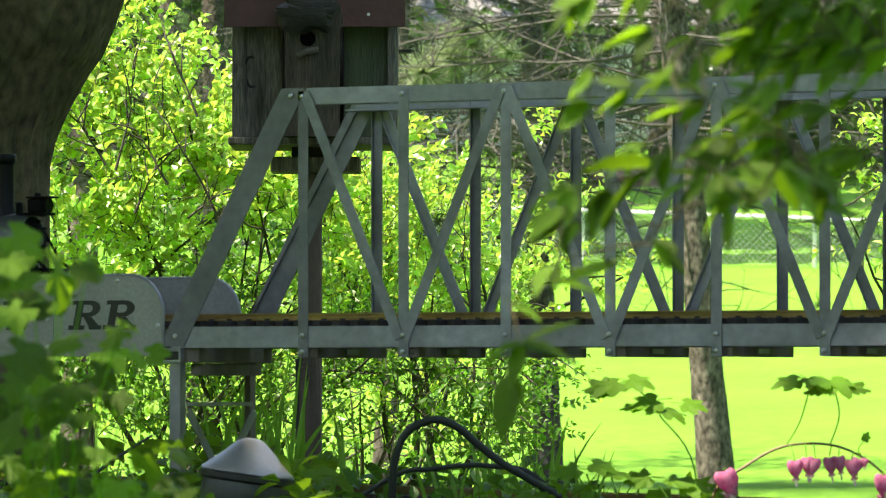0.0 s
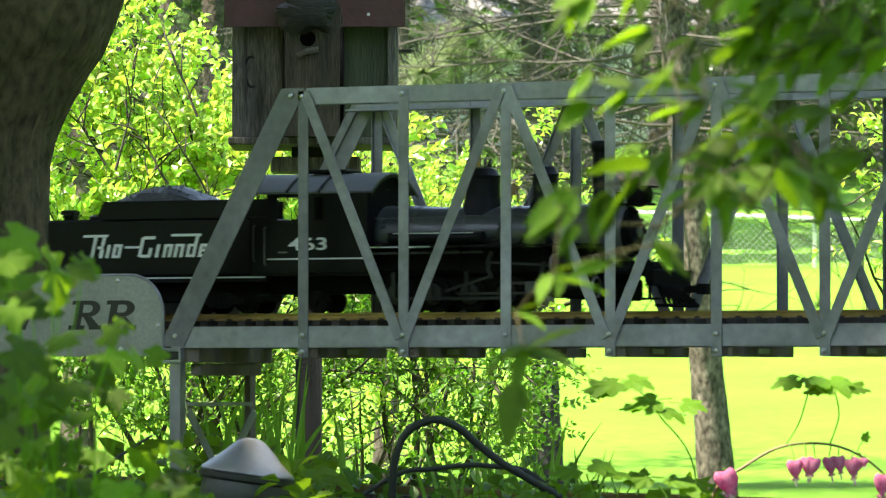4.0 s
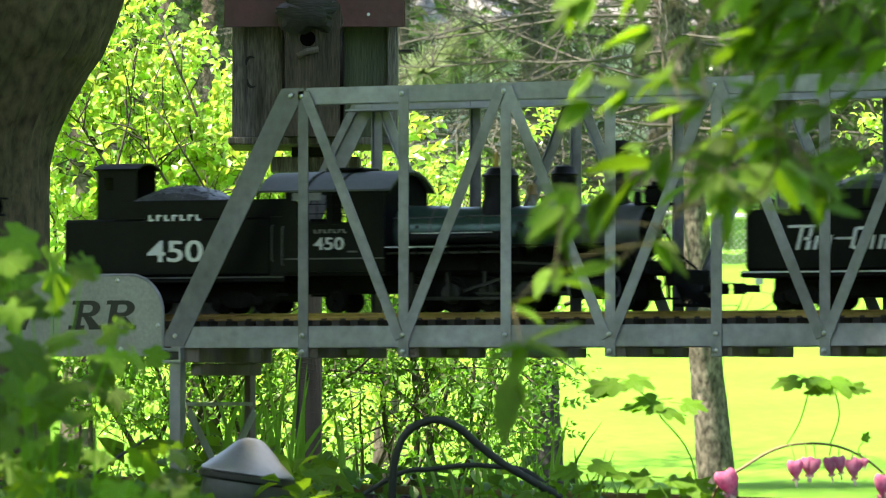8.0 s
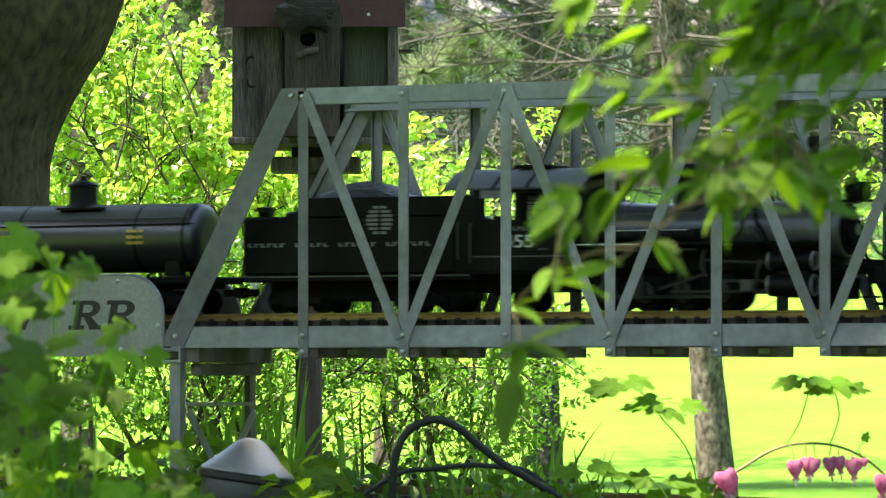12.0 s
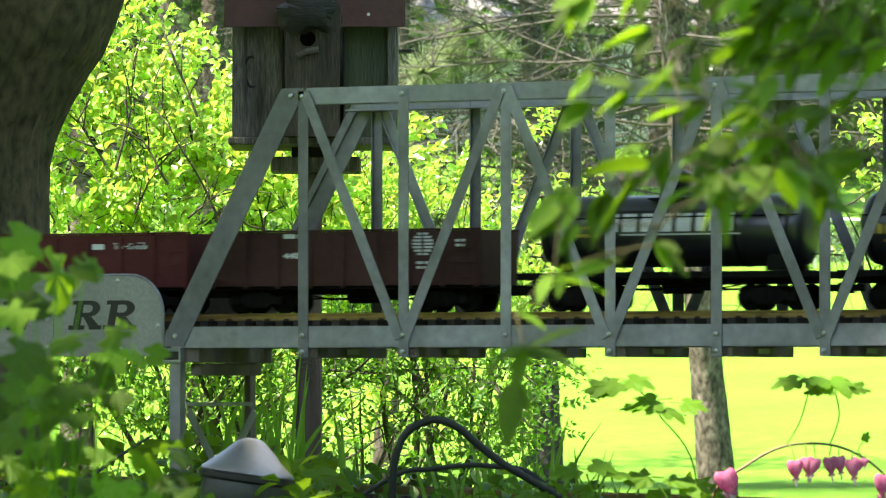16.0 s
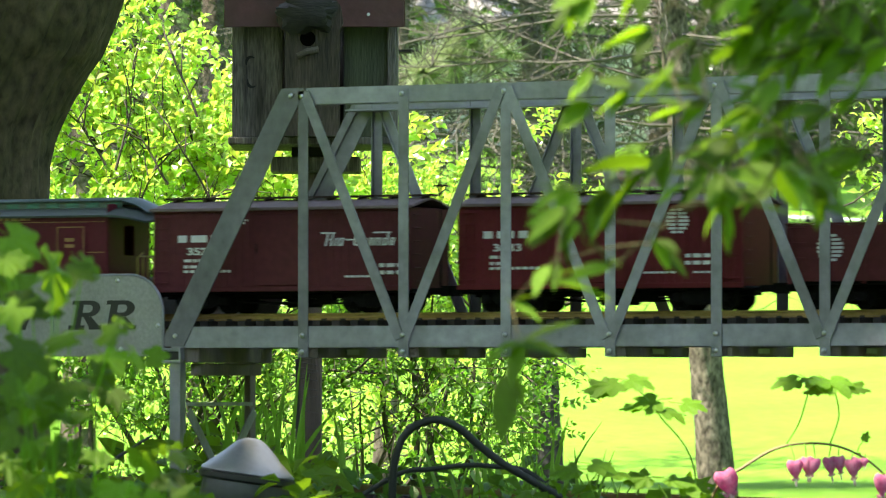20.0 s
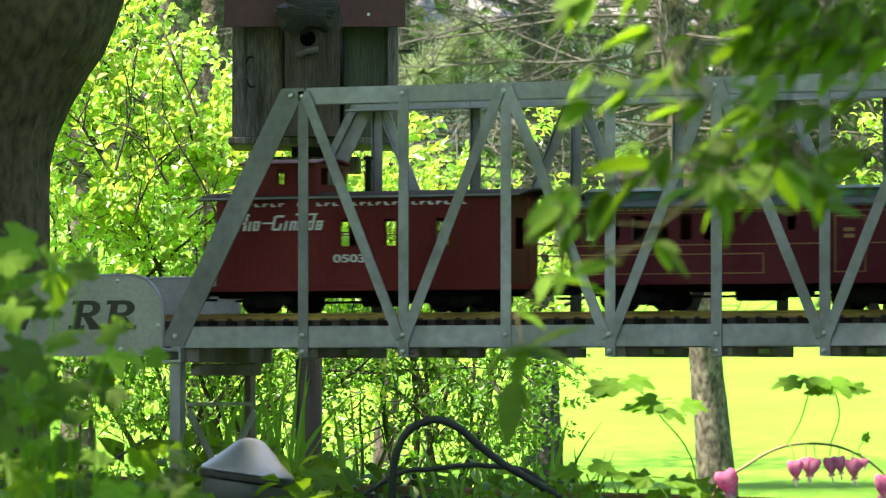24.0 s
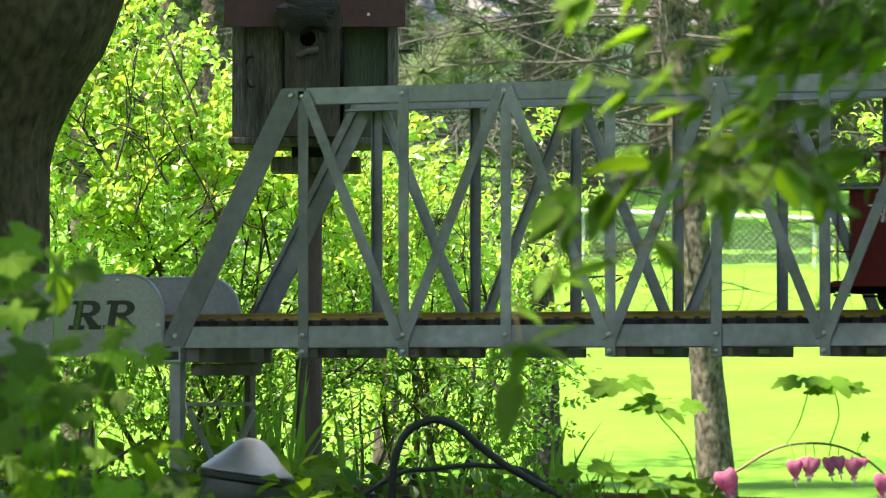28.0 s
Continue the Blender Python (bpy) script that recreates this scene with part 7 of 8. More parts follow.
# ---------------- near garden ----------------
def oval_leaf(name, mat, width=0.5, fold=0.18, curl=0.25, twist=0.0):
    """A pointed oval leaf one unit long, along x, with a folded midrib."""
    b = Build()
    n = 9
    for i in range(n + 1):
        u = i / n
        w = width / 2 * (math.sin(math.pi * min(1, u ** 0.8)) ** 0.85) * (1 - 0.18 * u) if 0 < i < n else 0.004
        for v in (-1, -0.5, 0, 0.5, 1):
            z = fold * w * abs(v) ** 1.4 - curl * u * u * 0.5 + 0.012 * math.sin(u * 30) * abs(v) + twist * v * w * u
            b.v.append((u, v * w, z))
    for i in range(n):
        for k in range(4):
            b.f.append((i * 5 + k, i * 5 + k + 1, i * 5 + 6 + k, i * 5 + 5 + k))
    b.tube([(-0.22, 0, 0.02), (-0.1, 0, 0.004), (0.02, 0, 0)], 0.012, 5)
    return mesh_of(name, b, mat, True, fix=False)


def lobed_leaf(name, mat, seed, lobes=((0, 1.0), (48, 0.86), (-48, 0.86), (104, 0.55), (-104, 0.55)), sharp=20.0, valley=0.42, cup=0.16):
    """A palmate leaf with pointed lobes; its stalk meets it at the origin."""
    rng = random.Random(seed)
    b = Build()
    ring = []
    for k in range(57):
        w = -140 + 280 * k / 56
        r = valley
        for at, reach in lobes:
            r = max(r, reach * max(0, 1 - (abs(w - at) / (sharp * 1.6)) ** 1.25) + valley * min(1, abs(w - at) / 40))
        r *= 1 + (0.05 if k % 2 else -0.04) + rng.uniform(-0.02, 0.02)
        ring.append((w, r))
    b.v.append((0, 0, 0))
    for q in (0.5, 1.0):
        for w, r in ring:
            x, y = r * q * math.cos(radians(w)), r * q * math.sin(radians(w))
            z = cup * (q * r) ** 2 * math.cos(radians(w * 7.5)) * 0.5 - 0.22 * (q * r) ** 2 + 0.03 * math.sin(x * 9 + seed) * q
            b.v.append((x, y, z))
    m = len(ring)
    for k in range(m - 1):
        b.f.append((0, 1 + k, 2 + k))
        b.f.append((1 + k, 1 + m + k, 2 + m + k, 2 + k))
    b.tube([(-0.7, 0.05, -0.05), (-0.3, 0.0, -0.02), (0.03, 0, 0)], 0.014, 5)
    return mesh_of(name, b, mat, True, fix=False)


def set_leaf(me, parent, p, way, up, size, name="leaf"):
    """A leaf at p, pointing along way, its face towards up."""
    x = Vector(way).normalized()
    z = Vector(up) - x * x.dot(Vector(up))
    if z.length < 0.05:
        z = Vector((0, 0, 1)) - x * x.z
    z.normalize()
    y = z.cross(x)
    m = Matrix((x, y, z)).transposed().to_4x4()
    ob = part(name, me, None, parent)
    ob.matrix_basis = Matrix.Translation(p) @ m @ Matrix.Scale(size, 4)
    return ob


SWAY = []     # (thing, home, degrees, period, phase)


def leafy_bough(name, label, root, d, clusters, seed, sway, layers=1):
    """A swaying bough: a twig from the root to each cluster (place, leaf length, way of the leaves in degrees, count)."""
    t = thing(name, label, "branch", group="branches near the camera")
    base = spot(*root)
    t.matrix_basis = Matrix.Translation(base)
    rng = random.Random(seed)
    shapes = [oval_leaf("leaf", LEAF_MAPLE, w, f, c, tw) for w, f, c, tw in ((0.46, 0.2, 0.15, 0.2), (0.54, 0.3, 0.3, -0.3), (0.42, 0.12, 0.1, 0.4), (0.5, 0.35, 0.4, 0.0))]
    hubs = [Vector((0, 0, 0))]
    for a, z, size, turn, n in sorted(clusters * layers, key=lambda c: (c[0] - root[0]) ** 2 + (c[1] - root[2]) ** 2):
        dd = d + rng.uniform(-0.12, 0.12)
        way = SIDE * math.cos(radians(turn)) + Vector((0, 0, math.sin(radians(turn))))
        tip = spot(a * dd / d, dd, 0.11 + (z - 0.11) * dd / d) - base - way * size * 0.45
        # the twig springs from the nearest part of the bough that is already there
        hub = min(hubs, key=lambda h: (h - tip).length)
        mid = (hub + tip) / 2 + Vector((0, 0, 0.05 * (hub - tip).length))
        pts = [hub * (1 - u) ** 2 + mid * 2 * u * (1 - u) + tip * u * u for u in [k / 6 for k in range(7)]]
        part("twig", Build().tube(pts, [0.0008 * (1 - 0.6 * k / 6) for k in range(7)], 6), GREENTWIG, t)
        hubs += [pts[3], tip]
        for k in range(n + 1):
            fan = rng.uniform(-0.35, 0.35) if k == 0 else rng.uniform(0.25, 1.0) * (1 if k % 2 else -1)
            perp = Vector((0, 0, math.cos(radians(turn)))) - SIDE * math.sin(radians(turn))
            w = way * math.cos(fan) + perp * math.sin(fan) * 0.6 + FLAT * rng.uniform(-0.7, 0.7)
            up = Vector((0, 0, 1)) - FLAT * rng.uniform(-0.1, 0.9) + unit(rng) * 0.45
            at = tip + (pts[4] - tip) * 0.5 * k / (n + 1)
            set_leaf(rng.choice(shapes), t, at, w, up, size * (1.08 if k == 0 else rng.uniform(0.7, 0.98)))
    SWAY.append((t, base, *sway))


def right_branches():
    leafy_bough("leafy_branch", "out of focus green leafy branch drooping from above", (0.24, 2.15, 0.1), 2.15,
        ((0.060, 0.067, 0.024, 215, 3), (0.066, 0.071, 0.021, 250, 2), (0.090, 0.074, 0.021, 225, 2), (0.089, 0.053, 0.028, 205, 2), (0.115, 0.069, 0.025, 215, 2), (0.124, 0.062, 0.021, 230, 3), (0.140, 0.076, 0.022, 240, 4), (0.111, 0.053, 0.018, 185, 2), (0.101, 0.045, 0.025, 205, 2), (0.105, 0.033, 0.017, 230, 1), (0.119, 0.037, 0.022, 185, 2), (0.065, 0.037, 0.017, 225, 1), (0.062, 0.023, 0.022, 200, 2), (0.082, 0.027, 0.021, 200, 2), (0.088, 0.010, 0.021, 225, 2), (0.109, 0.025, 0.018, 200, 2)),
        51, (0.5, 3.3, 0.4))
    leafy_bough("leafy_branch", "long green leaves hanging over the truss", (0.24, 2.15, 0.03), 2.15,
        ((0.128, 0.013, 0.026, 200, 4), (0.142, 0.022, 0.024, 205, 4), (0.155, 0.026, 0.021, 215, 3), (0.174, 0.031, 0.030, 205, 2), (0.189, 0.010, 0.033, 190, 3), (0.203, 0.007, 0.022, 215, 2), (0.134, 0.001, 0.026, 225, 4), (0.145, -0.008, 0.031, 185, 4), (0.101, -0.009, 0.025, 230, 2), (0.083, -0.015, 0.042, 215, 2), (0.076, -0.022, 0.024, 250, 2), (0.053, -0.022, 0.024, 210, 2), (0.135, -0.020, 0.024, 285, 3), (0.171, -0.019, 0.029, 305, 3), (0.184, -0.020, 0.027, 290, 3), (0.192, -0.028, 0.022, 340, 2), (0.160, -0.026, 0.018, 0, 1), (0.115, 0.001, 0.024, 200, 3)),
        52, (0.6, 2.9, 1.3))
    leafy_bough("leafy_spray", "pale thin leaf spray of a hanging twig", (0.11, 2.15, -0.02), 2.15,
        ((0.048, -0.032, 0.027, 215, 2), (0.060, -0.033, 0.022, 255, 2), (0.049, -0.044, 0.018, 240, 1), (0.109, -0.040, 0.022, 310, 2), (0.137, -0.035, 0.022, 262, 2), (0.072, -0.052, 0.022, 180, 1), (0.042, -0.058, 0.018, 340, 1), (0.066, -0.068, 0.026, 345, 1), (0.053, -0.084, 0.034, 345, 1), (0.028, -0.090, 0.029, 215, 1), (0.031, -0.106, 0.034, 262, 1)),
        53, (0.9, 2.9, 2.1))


def second_bough():
    leafy_bough("leafy_branch", "dense green leafy bough hanging behind the nearer one", (0.25, 2.3, 0.12), 2.3,
        ((0.205, 0.082, 0.026, 230, 4), (0.220, 0.079, 0.029, 235, 3), (0.225, 0.092, 0.020, 210, 3), (0.194, 0.085, 0.026, 220, 4), (0.182, 0.074, 0.026, 215, 4), (0.173, 0.092, 0.026, 235, 4), (0.196, 0.064, 0.026, 205, 4), (0.208, 0.057, 0.026, 205, 3), (0.163, 0.073, 0.026, 220, 4), (0.176, 0.058, 0.026, 200, 4), (0.152, 0.061, 0.025, 215, 4), (0.161, 0.085, 0.026, 240, 4), (0.188, 0.094, 0.023, 240, 4), (0.140, 0.094, 0.023, 225, 3), (0.155, 0.046, 0.023, 205, 4), (0.170, 0.026, 0.026, 195, 4), (0.185, 0.011, 0.026, 195, 4), (0.164, 0.014, 0.026, 200, 4), (0.224, 0.061, 0.023, 225, 2)),
        57, (0.45, 3.7, 1.1), 2)


def left_plant():
    t = thing("broadleaf_plant", "fresh green broad lobed leaves close to the camera", "garden plant")
    home = spot(-0.24, 2.8, -0.36)
    t.matrix_basis = Matrix.Translation(home)
    rng = random.Random(61)
    shapes = [lobed_leaf("leaf", LEAF_MAPLE, k, sharp=25.0, valley=0.48, cup=c) for k, c in ((1, 0.2), (2, 0.4), (3, -0.2), (4, -0.4))]
    for a, z, r in ((-0.264, -0.003, 0.0226), (-0.268, -0.017, 0.0205), (-0.239, -0.025, 0.0226), (-0.219, -0.019, 0.0144), (-0.253, -0.034, 0.0205), (-0.261, -0.048, 0.0212), (-0.234, -0.040, 0.0130), (-0.227, -0.067, 0.0212), (-0.207, -0.073, 0.0205), (-0.199, -0.061, 0.0137), (-0.188, -0.073, 0.0157), (-0.213, -0.087, 0.0171), (-0.262, -0.075, 0.0226), (-0.267, -0.092, 0.0205), (-0.244, -0.084, 0.0171), (-0.230, -0.096, 0.0226), (-0.253, -0.105, 0.0205), (-0.227, -0.112, 0.0205), (-0.202, -0.100, 0.0137), (-0.261, -0.122, 0.0205), (-0.239, -0.132, 0.0192), (-0.268, -0.139, 0.0205), (-0.184, -0.138, 0.0205), (-0.165, -0.135, 0.0151), (-0.214, -0.132, 0.0171), (-0.198, -0.153, 0.0205), (-0.167, -0.157, 0.0188), (-0.226, -0.151, 0.0205), (-0.254, -0.157, 0.0212), (-0.183, -0.163, 0.0171), (-0.153, -0.163, 0.0137), (-0.268, -0.164, 0.0188)):
        dd = 2.7 + rng.uniform(-0.12, 0.3)
        p = spot(a * dd / 2.7, dd, -0.11 + (z + 0.11) * dd / 2.7) - home
        root = spot(-0.25 + rng.uniform(-0.05, 0.03), dd + 0.2, -0.4) - home
        mid = root.lerp(p, 0.6) + Vector((0, 0, 0.03))
        part("stalk", Build().tube([root * (1 - u) ** 2 + mid * 2 * u * (1 - u) + p * u * u for u in [j / 6 for j in range(7)]], 0.0005, 5), BLADE, t)
        way = SIDE * rng.uniform(-0.8, 1.0) - FLAT * rng.uniform(-0.4, 0.8) + Vector((0, 0, rng.uniform(-0.6, 0.0)))
        set_leaf(rng.choice(shapes), t, p, way, Vector((0, 0, 1)) - FLAT * rng.uniform(0.2, 1.1) + unit(rng) * 0.35, r * rng.uniform(0.95, 1.25))
        if rng.random() < 0.75:
            set_leaf(rng.choice(shapes), t, p + SIDE * rng.uniform(-0.6, 0.6) * r + Vector((0, 0, rng.uniform(-0.8, 0.3) * r)) + FLAT * 0.04, way * -0.6 + SIDE * rng.uniform(-0.8, 0.8) + Vector((0, 0, -0.2)), Vector((0, 0, 1)) - FLAT * rng.uniform(0.0, 0.9) + unit(rng) * 0.5, r * rng.uniform(0.7, 1.0))
    SWAY.append((t, home, 0.45, 3.1, 0.9))


def path_lamp():
    l = thing("path_lamp", "small garden path lamp with a grey conical cap", "garden lamp")
    p = spot(-0.1985, 4.5, -0.15)
    # knocked a little askew
    l.matrix_basis = Matrix.Translation(p) @ Matrix.Rotation(radians(8), 4, FLAT) @ Matrix.Scale(1.05, 4) @ Matrix.Translation((0, 0, 0.155))
    b = Build().lathe([(0, -0.1252), (0.006, -0.1256), (0.011, -0.1275), (0.016, -0.131), (0.026, -0.1405), (0.036, -0.1495), (0.0445, -0.1565), (0.0455, -0.159), (0.044, -0.1605)], seg=40)
    part("cap", b, LAMPMETAL, l, "brushed grey conical cap", smooth=True)
    part("rim", Build().lathe([(0.0438, -0.1604), (0.0462, -0.1612), (0.0462, -0.166), (0.043, -0.168)], seg=40), LAMPBLACK, l, "black rim", smooth=True)
    part("lens", Build().lathe([(0.042, -0.1682), (0.0435, -0.185), (0.038, -0.2)], seg=32), SMOKEBOX, l, "dim grey lamp body", smooth=True)
    part("stake", Build().cyl((0, 0, -0.2), (0, 0, -0.30), 0.008, seg=12), LAMPBLACK, l)


def smooth_path(pts, n=6):
    """Points of a rounded line through pts."""
    pts = [Vector(p) for p in pts]
    out = []
    for i in range(len(pts) - 1):
        a, b, c, d = pts[max(i - 1, 0)], pts[i], pts[i + 1], pts[min(i + 2, len(pts) - 1)]
        for k in range(n):
            u = k / n
            out.append(0.5 * ((2 * b) + (c - a) * u + (2 * a - 5 * b + 4 * c - d) * u * u + (3 * b - a - 3 * c + d) * u ** 3))
    return out + [pts[-1]]


def hoses():
    h = thing("garden_hose", "black rubber hose bent in an arch", "hose")
    pts = [(-0.054, -0.26), (-0.054, -0.169), (-0.049, -0.132), (-0.036, -0.109), (-0.010, -0.098), (0.014, -0.105), (0.038, -0.125), (0.063, -0.144), (0.093, -0.162), (0.14, -0.19), (0.2, -0.235)]
    part("tube", Build().tube(smooth_path([spot(a, 4.72, z) for a, z in pts]), 0.0043, 10), HOSE, h, smooth=True)
    h = thing("garden_hose", "thin dark hose lying behind the arch", "hose")
    pts = [(-0.12, -0.2), (-0.05, -0.157), (-0.013, -0.151), (0.024, -0.147), (0.054, -0.148), (0.1, -0.158), (0.16, -0.22)]
    part("tube", Build().tube(smooth_path([spot(a, 4.82, z) for a, z in pts]), 0.0028, 8), HOSE, h, smooth=True)


def blade_clump(seed, a, d, n, tall, spread, label, broad=0.006):
    """A clump of sword leaves, each its own mesh."""
    c = thing("iris_clump", label, "iris plant", group="sword-leaved plants under the bridge")
    rng = random.Random(seed)
    for k in range(n):
        root = spot(a + rng.uniform(-0.5, 0.5) * spread * 0.7, d + rng.uniform(-0.5, 0.5) * spread, height(d) - 0.02)
        lean = (SIDE * rng.uniform(-1, 1) + FLAT * rng.uniform(-0.5, 0.5)) * rng.uniform(0.12, 0.55)
        l = tall * rng.uniform(0.55, 1.15)
        b = Build()
        w = broad * rng.uniform(0.6, 1.2)
        face = (SIDE + FLAT * rng.uniform(-0.8, 0.8)).normalized()
        for i in range(8):
            u = i / 7
            p = root + Vector((0, 0, 1)) * l * (u - 0.25 * u * u * lean.length) + lean * l * u * u
            ww = w * (1 - u ** 2.5) * 0.5 + 0.0002
            b.v += [tuple(p - face * ww), tuple(p + FLAT * w * 0.12), tuple(p + face * ww)]
        for i in range(7):
            for j in (0, 1):
                b.f.append((i * 3 + j, i * 3 + j + 1, i * 3 + 4 + j, i * 3 + 3 + j))
        part("blade", b, BLADE, c, smooth=True, fix=False)


def bleeding_heart():
    t = thing("bleeding_heart", "bleeding heart plant with pink hanging flowers", "flowering plant")
    home = spot(0.23, 4.31, -0.30)
    t.matrix_basis = Matrix.Translation(home)
    rng = random.Random(71)

    def at(a, z, d=4.3):
        return spot(a, d, z) - home
    stem = smooth_path([at(0.235, -0.26), at(0.265, -0.171), at(0.291, -0.149), at(0.33, -0.128), at(0.374, -0.1255), at(0.407, -0.137), at(0.433, -0.158), at(0.455, -0.185)])
    part("stem", Build().tube(stem, [0.0019 - 0.001 * k / len(stem) for k in range(len(stem))], 7), material("reddish_stem", (0.13, 0.1, 0.03), 0.5, 0, 0.2, 200, 20, 0.05), t, "reddish arching stem", smooth=True)
    # heart-shaped flower, hanging from the origin, one unit tall
    b = Build()
    n, seg = 12, 20
    for i in range(n + 1):
        v = i / n
        half = 0.5 * (math.sin(math.pi * v ** 0.62) ** 0.8) if 0 < v < 1 else 0.02
        for k in range(seg):
            w = 2 * math.pi * k / seg
            x, y = math.cos(w) * half, math.sin(w) * half * 0.45
            notch = 0.07 * max(0, 1 - abs(x) / 0.22) * (1 - v)
            b.v.append((x, y, -v * 0.9 - notch + 0.09 * min(1, abs(x) * 3) * (1 - v)))
    for i in range(n):
        for k in range(seg):
            b.f.append((i * seg + k, i * seg + (k + 1) % seg, (i + 1) * seg + (k + 1) % seg, (i + 1) * seg + k))
    heart = mesh_of("petals", b, PINK, True)
    tip = mesh_of("inner_petal", Build().lathe([(0.03, -0.84), (0.06, -0.95), (0.085, -1.08), (0.05, -1.22), (0.0, -1.25)], seg=10), BLOSSOM, True)
    curls = Build()
    for s in (-1, 1):
        curls.tube([(s * 0.05, 0, -0.82), (s * 0.16, 0, -0.93), (s * 0.24, 0, -0.88), (s * 0.25, 0, -0.8)], [0.07, 0.06, 0.045, 0.02], 6)
    curl = mesh_of("petal_curl", curls, PINK, True)
    for a, z, size in ((0.2725, -0.1505, 0.024), (0.2795, -0.1535, 0.022), (0.3415, -0.1405, 0.0185), (0.3535, -0.1375, 0.018), (0.362, -0.1385, 0.017), (0.3765, -0.1375, 0.0195), (0.3855, -0.1365, 0.018), (0.3975, -0.1395, 0.02), (0.4045, -0.1385, 0.0175), (0.4105, -0.139, 0.009), (0.428, -0.154, 0.022)):
        p = at(a, z, 4.3 + rng.uniform(-0.012, 0.004))
        f = part("flower", heart, PINK, t, "pink heart-shaped flower")
        f.matrix_basis = Matrix.Translation(p) @ Matrix.Rotation(math.atan2(SIDE.y, SIDE.x) + rng.uniform(-0.6, 0.6), 4, 'Z') @ Matrix.Rotation(rng.uniform(-0.3, 0.3), 4, 'Y') @ Matrix.Diagonal((size * rng.uniform(0.68, 0.95), size, size * rng.uniform(1.0, 1.2), 1.0))
        part("inner_petal", tip, BLOSSOM, f)
        part("petal_curl", curl, PINK, f)
        near = min(stem, key=lambda q: (q - p).length)
        part("flower_stalk", Build().tube(smooth_path([near, (near + p) / 2 + Vector((0, 0, 0.004)), p], 4), 0.0006, 5), BLADE, t)
    shapes = [lobed_leaf("leaf", LEAF_HEART, 8 + k, ((0, 1.0), (38, 0.8), (-38, 0.8), (85, 0.55), (-85, 0.55)), 22.0, 0.34, c) for k, c in ((0, 0.3), (1, -0.1))]
    for path, fans in ((((0.248, -0.27), (0.245, -0.15), (0.213, -0.100)), ((0.192, -0.086, -1), (0.240, -0.086, 1), (0.218, -0.092, 0.3), (0.205, -0.083, -0.5))),
                       (((0.213, -0.1), (0.2, -0.082), (0.187, -0.070)), ((0.186, -0.063, 0.8), (0.158, -0.069, -1), (0.168, -0.066, -0.4))),
                       (((0.333, -0.128), (0.347, -0.105), (0.356, -0.076)), ((0.340, -0.063, -1), (0.358, -0.062, 0.2), (0.366, -0.062, 0.8))),
                       (((0.377, -0.126), (0.386, -0.098), (0.382, -0.074)), ((0.379, -0.064, 0.2), (0.395, -0.068, 1), (0.373, -0.068, -0.6))),
                       (((0.16, -0.26), (0.15, -0.19), (0.14, -0.155)), ((0.125, -0.15, -1), (0.15, -0.145, 0.7), (0.165, -0.152, 1))),
                       (((0.25, -0.27), (0.23, -0.2), (0.21, -0.165)), ((0.195, -0.158, -1), (0.225, -0.16, 0.8), (0.24, -0.165, 1)))):
        part("leaf_stalk", Build().tube(smooth_path([at(a, z) for a, z in path]), 0.0008, 6), BLADE, t)
        for a, z, lean in fans:
            set_leaf(rng.choice(shapes), t, at(a - lean * 0.004, z), SIDE * (lean + 0.01) + Vector((0, 0, -0.12)) - FLAT * 0.25, Vector((0, 0, 1)) - FLAT * rng.uniform(0.35, 0.75) + unit(rng) * 0.25, rng.uniform(0.022, 0.03))
    part("leaf_stalk", Build().tube(smooth_path([at(0.404, -0.135), at(0.406, -0.127), at(0.412, -0.121)]), 0.0005, 5), BLADE, t)
    set_leaf(shapes[0], t, at(0.411, -0.1215), SIDE * 0.3 + Vector((0, 0, 0.6)), -FLAT + SIDE * 0.5, 0.009)
    SWAY.append((t, home, 0.12, 2.6, 0.2))


def lower_track():
    tr = thing("lower_track", "brown railed garden track at ground level", "track", kind="structure")
    p, q = spot(-1.6, 7.46, -0.14), spot(0.75, 4.05, -0.195)
    d = (q - p).normalized()
    s = d.cross(Vector((0, 0, 1))).normalized()
    for o in (-0.0225, 0.0225):
        part("rail", Build().bar(p + s * o, q + s * o, 0.0032, 0.0085, up=(0, 0, 1)), BRASS, tr)
    me = mesh_of("tie", Build().box(-0.0055, 0.0055, -0.046, 0.046, -0.0115, -0.0045, 0.0006), TIE)
    n = int((q - p).length / 0.0246)
    yaw = math.degrees(math.atan2(d.y, d.x))
    for k in range(n):
        c = p.lerp(q, (k + 0.5) / n)
        part("tie", me, TIE, tr, at=pose(c.x, c.y, c.z, 0, 0, yaw))
    b = Build()
    for k in range(31):
        c = p.lerp(q, k / 30)
        for o, z in ((-0.16, -0.09), (-0.07, -0.011), (0.07, -0.011), (0.16, -0.09)):
            b.v.append(tuple(c + s * o + Vector((0, 0, z + 0.004 * noise.noise(c * 20)))))
    for k in range(30):
        for j in range(3):
            b.f.append((k * 4 + j, k * 4 + j + 1, k * 4 + 5 + j, k * 4 + 4 + j))
    part("track_bed", b, SOIL, tr, "dark earth bed")


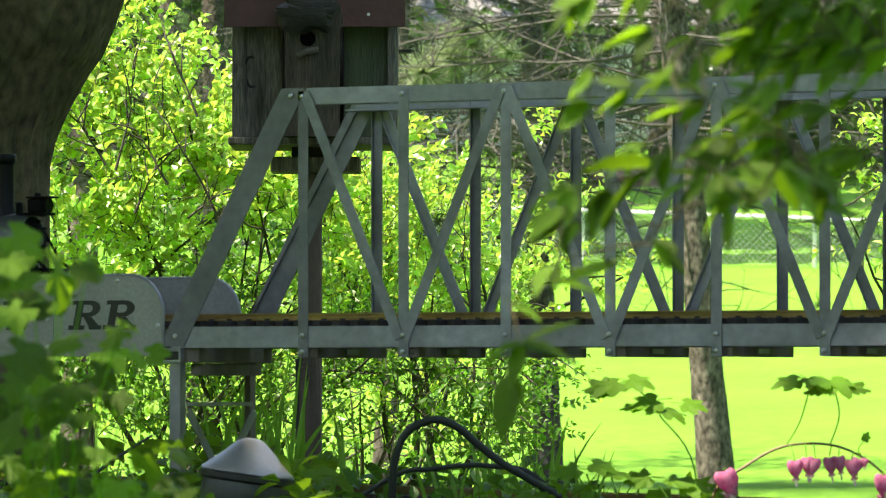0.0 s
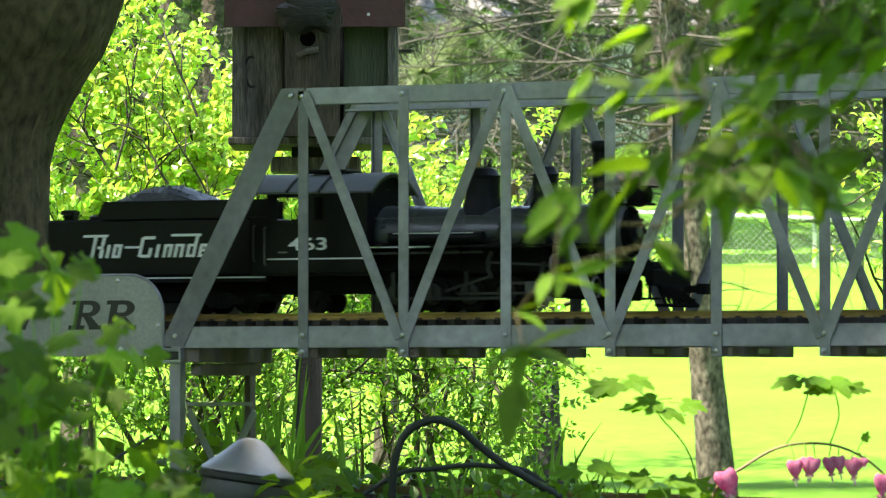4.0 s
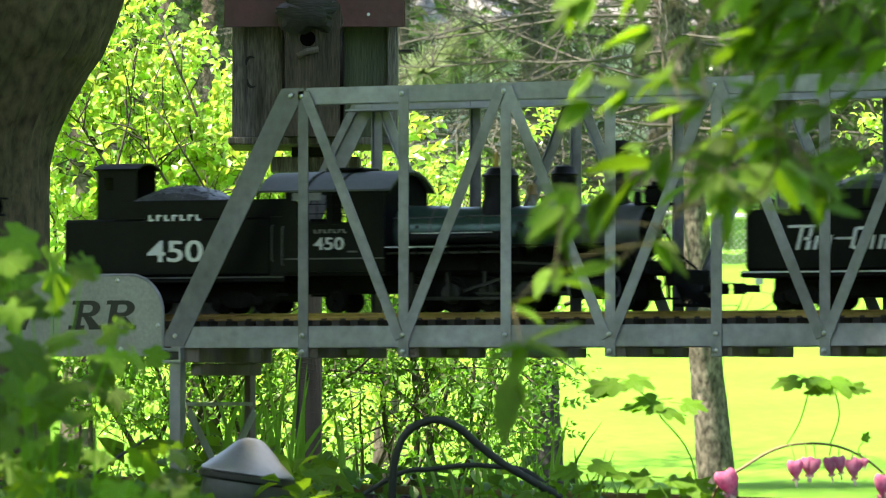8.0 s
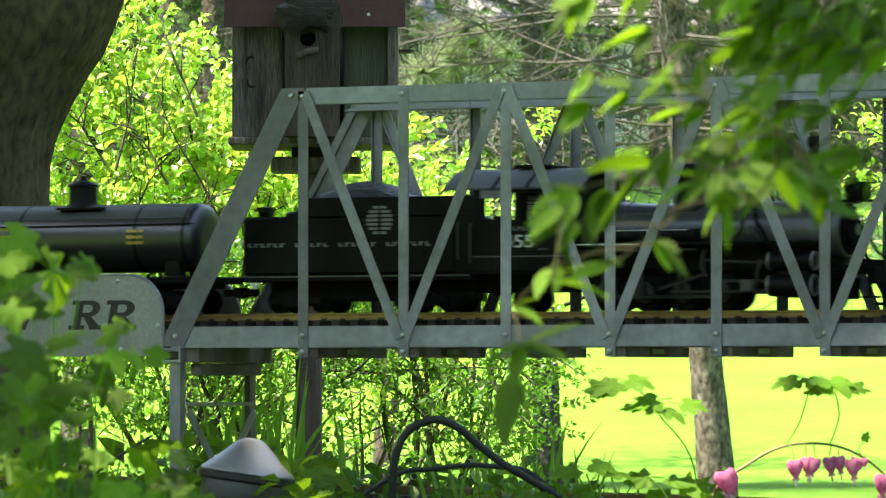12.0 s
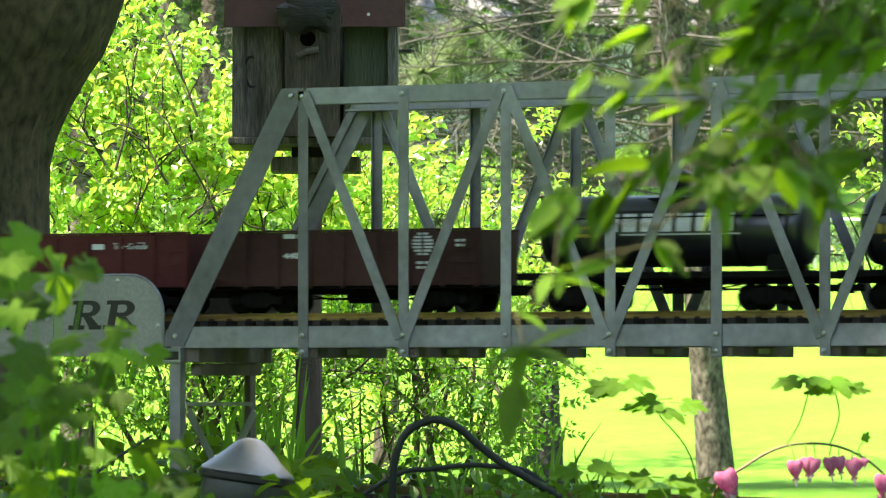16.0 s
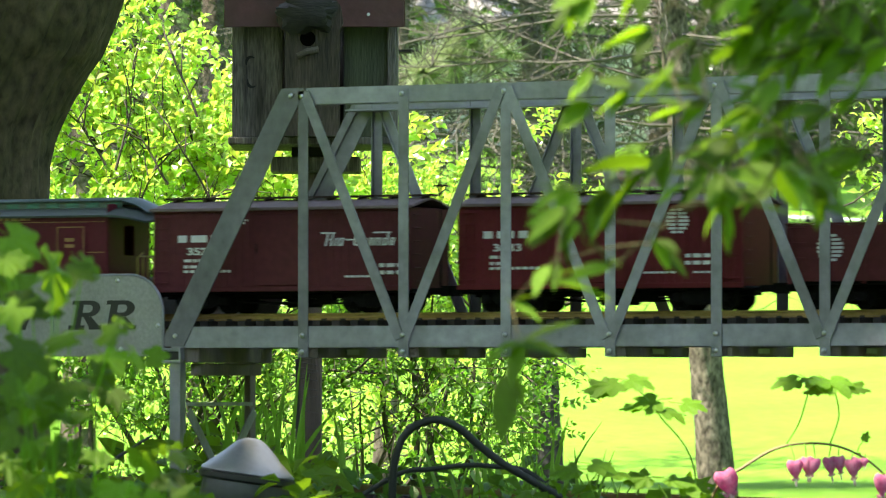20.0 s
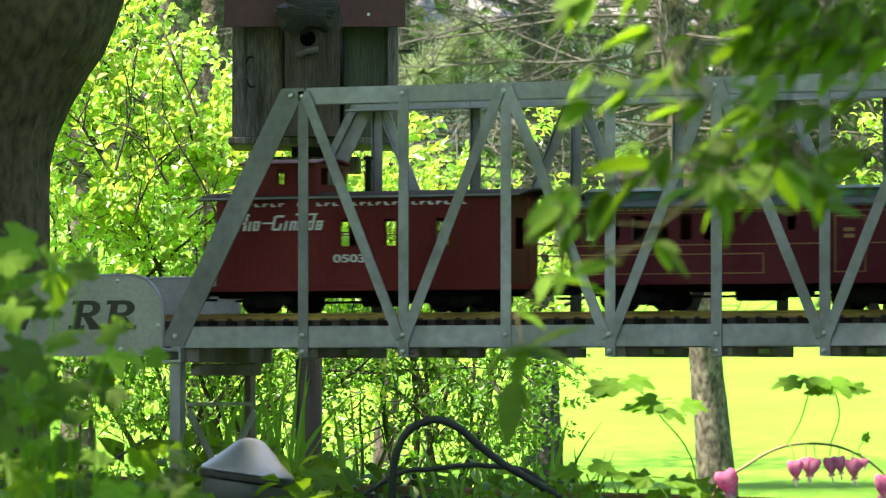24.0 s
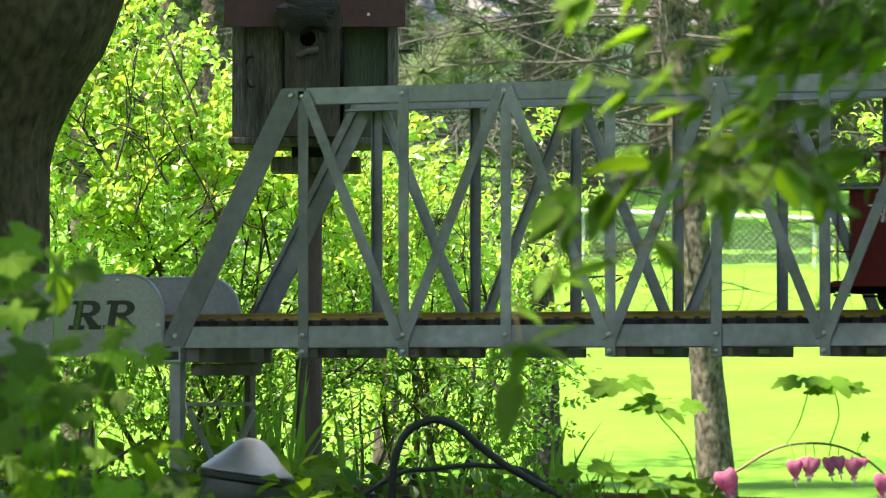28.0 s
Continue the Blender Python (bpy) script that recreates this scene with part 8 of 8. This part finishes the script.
def ground_cover():
    """Low mixed leaves along the foot of the bridge, and earth under them."""
    b = Build()
    ws = [-1.6 + 0.1 * k for k in range(30)]
    ds = [4.1 + 0.3 * k for k in range(12)]
    for d in ds:
        for a in ws:
            p = spot(a, d, height(d) + 0.016 + 0.015 * noise.noise(Vector((a * 5, d * 5, 0))))
            b.v.append(tuple(p))
    for i in range(len(ds) - 1):
        for k in range(len(ws) - 1):
            b.f.append((i * len(ws) + k, i * len(ws) + k + 1, (i + 1) * len(ws) + k + 1, (i + 1) * len(ws) + k))
    tagged(part("garden_bed", b, SOIL, smooth=True), "dark garden soil under the bridge", "soil", kind="structure")
    g = thing("ground_cover", "low green ground cover leaves around the track", "ground cover", kind="stuff")
    rng = random.Random(81)
    for nm, mat, n, l0, a0, a1, d0, d1, h in (("foliage", LEAF_DEEP, 3400, 0.024, -0.85, 0.2, 4.4, 6.8, 0.09), ("foliage", LEAF_MAPLE, 700, 0.036, -0.55, -0.12, 4.3, 5.4, 0.13), ("foliage", LEAF_HEART, 330, 0.028, -0.02, 0.3, 4.35, 4.62, 0.09)):
        q = Build()
        pl, wy, up, ln, wd = [], [], [], [], []
        for _ in range(n):
            a, d = rng.uniform(a0, a1), rng.uniform(d0, d1)
            patch = 0.6 + 0.8 * noise.noise(Vector((a * 6, d * 4, 3)))
            p = spot(a, d, height(d) + 0.01 + max(0.05, patch) * h * rng.random())
            pl.append(p), wy.append(unit(rng, 0.5)), up.append((Vector((0, 0, 1)) + unit(rng) * 0.7).normalized())
            l = l0 * rng.uniform(0.6, 1.3)
            ln.append(l), wd.append(l * 0.6)
        leaves(q, pl, wy, up, ln, wd)
        part(nm, q, mat, g, fix=False)


def dry_stick():
    t = thing("dry_stick", "pale dry stick leaning in the undergrowth", "stick")
    pts = smooth_path([spot(a, 4.6, z) for a, z in ((-0.397, -0.185), (-0.352, -0.147), (-0.303, -0.115))])
    part("stick", Build().tube(pts, [0.0028 - 0.0016 * k / len(pts) for k in range(len(pts))], 7), TWIG, t, smooth=True)


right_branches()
second_bough()
dry_stick()
left_plant()
path_lamp()
hoses()
bleeding_heart()
blade_clump(91, -0.225, 5.35, 34, 0.235, 0.17, "bright green sword leaves beside the pier", 0.0085)
blade_clump(92, 0.055, 4.95, 34, 0.16, 0.2, "dark green sword leaves behind the hose")
blade_clump(93, -0.38, 5.5, 14, 0.15, 0.2, "sword leaves under the sign")
blade_clump(94, 0.12, 4.95, 16, 0.085, 0.14, "short sword leaves beside the lower track", 0.004)
blade_clump(95, 0.165, 4.85, 22, 0.12, 0.14, "green sword leaves at the edge of the lawn", 0.006)
blade_clump(96, -0.16, 5.2, 16, 0.17, 0.14, "green sword leaves beside the birdhouse post", 0.007)
lower_track()
ground_cover()
# ---------------- motion ----------------
SPEEDS = (0.164, 0.208, 0.209, 0.198, 0.207, 0.214, 0.227, 0.244, 0.261, 0.274, 0.285, 0.292, 0.287, 0.289, 0.292, 0.289, 0.277, 0.279, 0.279, 0.270, 0.252, 0.251, 0.249, 0.231, 0.208, 0.201, 0.194, 0.186)


def travelled(t):
    """How far the train has gone along the track."""
    k = min(int(t), len(SPEEDS) - 1)
    slow = 0.006 * math.sin(math.pi * t) if t < 1 else 0.0
    return 0.012 + sum(SPEEDS[:k]) + SPEEDS[k] * (t - k) - slow


def motions():
    times = [0.5 * k for k in range(57)]
    for ob, rear in TRAIN:
        walk(ob, [(t, pose(rear + travelled(t), TRACK_Y, RAIL_TOP)) for t in times])
    for ob, home, deg, period, phase in SWAY:
        rows = []
        for k in range(113):
            t = 0.25 * k
            w = 2 * math.pi * t / period + phase
            lean = deg * (0.6 * math.sin(w) + 0.4 * math.sin(w * 0.43 + 1))
            rows.append((t, Matrix.Translation(home) @ pose(0, 0, 0, lean * 0.5, lean, lean * 0.4)))
        walk(ob, rows)
    fine = [2 * k / FPS for k in range(421)]
    for ob, x, r in WHEELS:
        walk(ob, [(t, pose(x, 0, r, 0, math.degrees(travelled(t) / r), 0)) for t in fine])


motions()
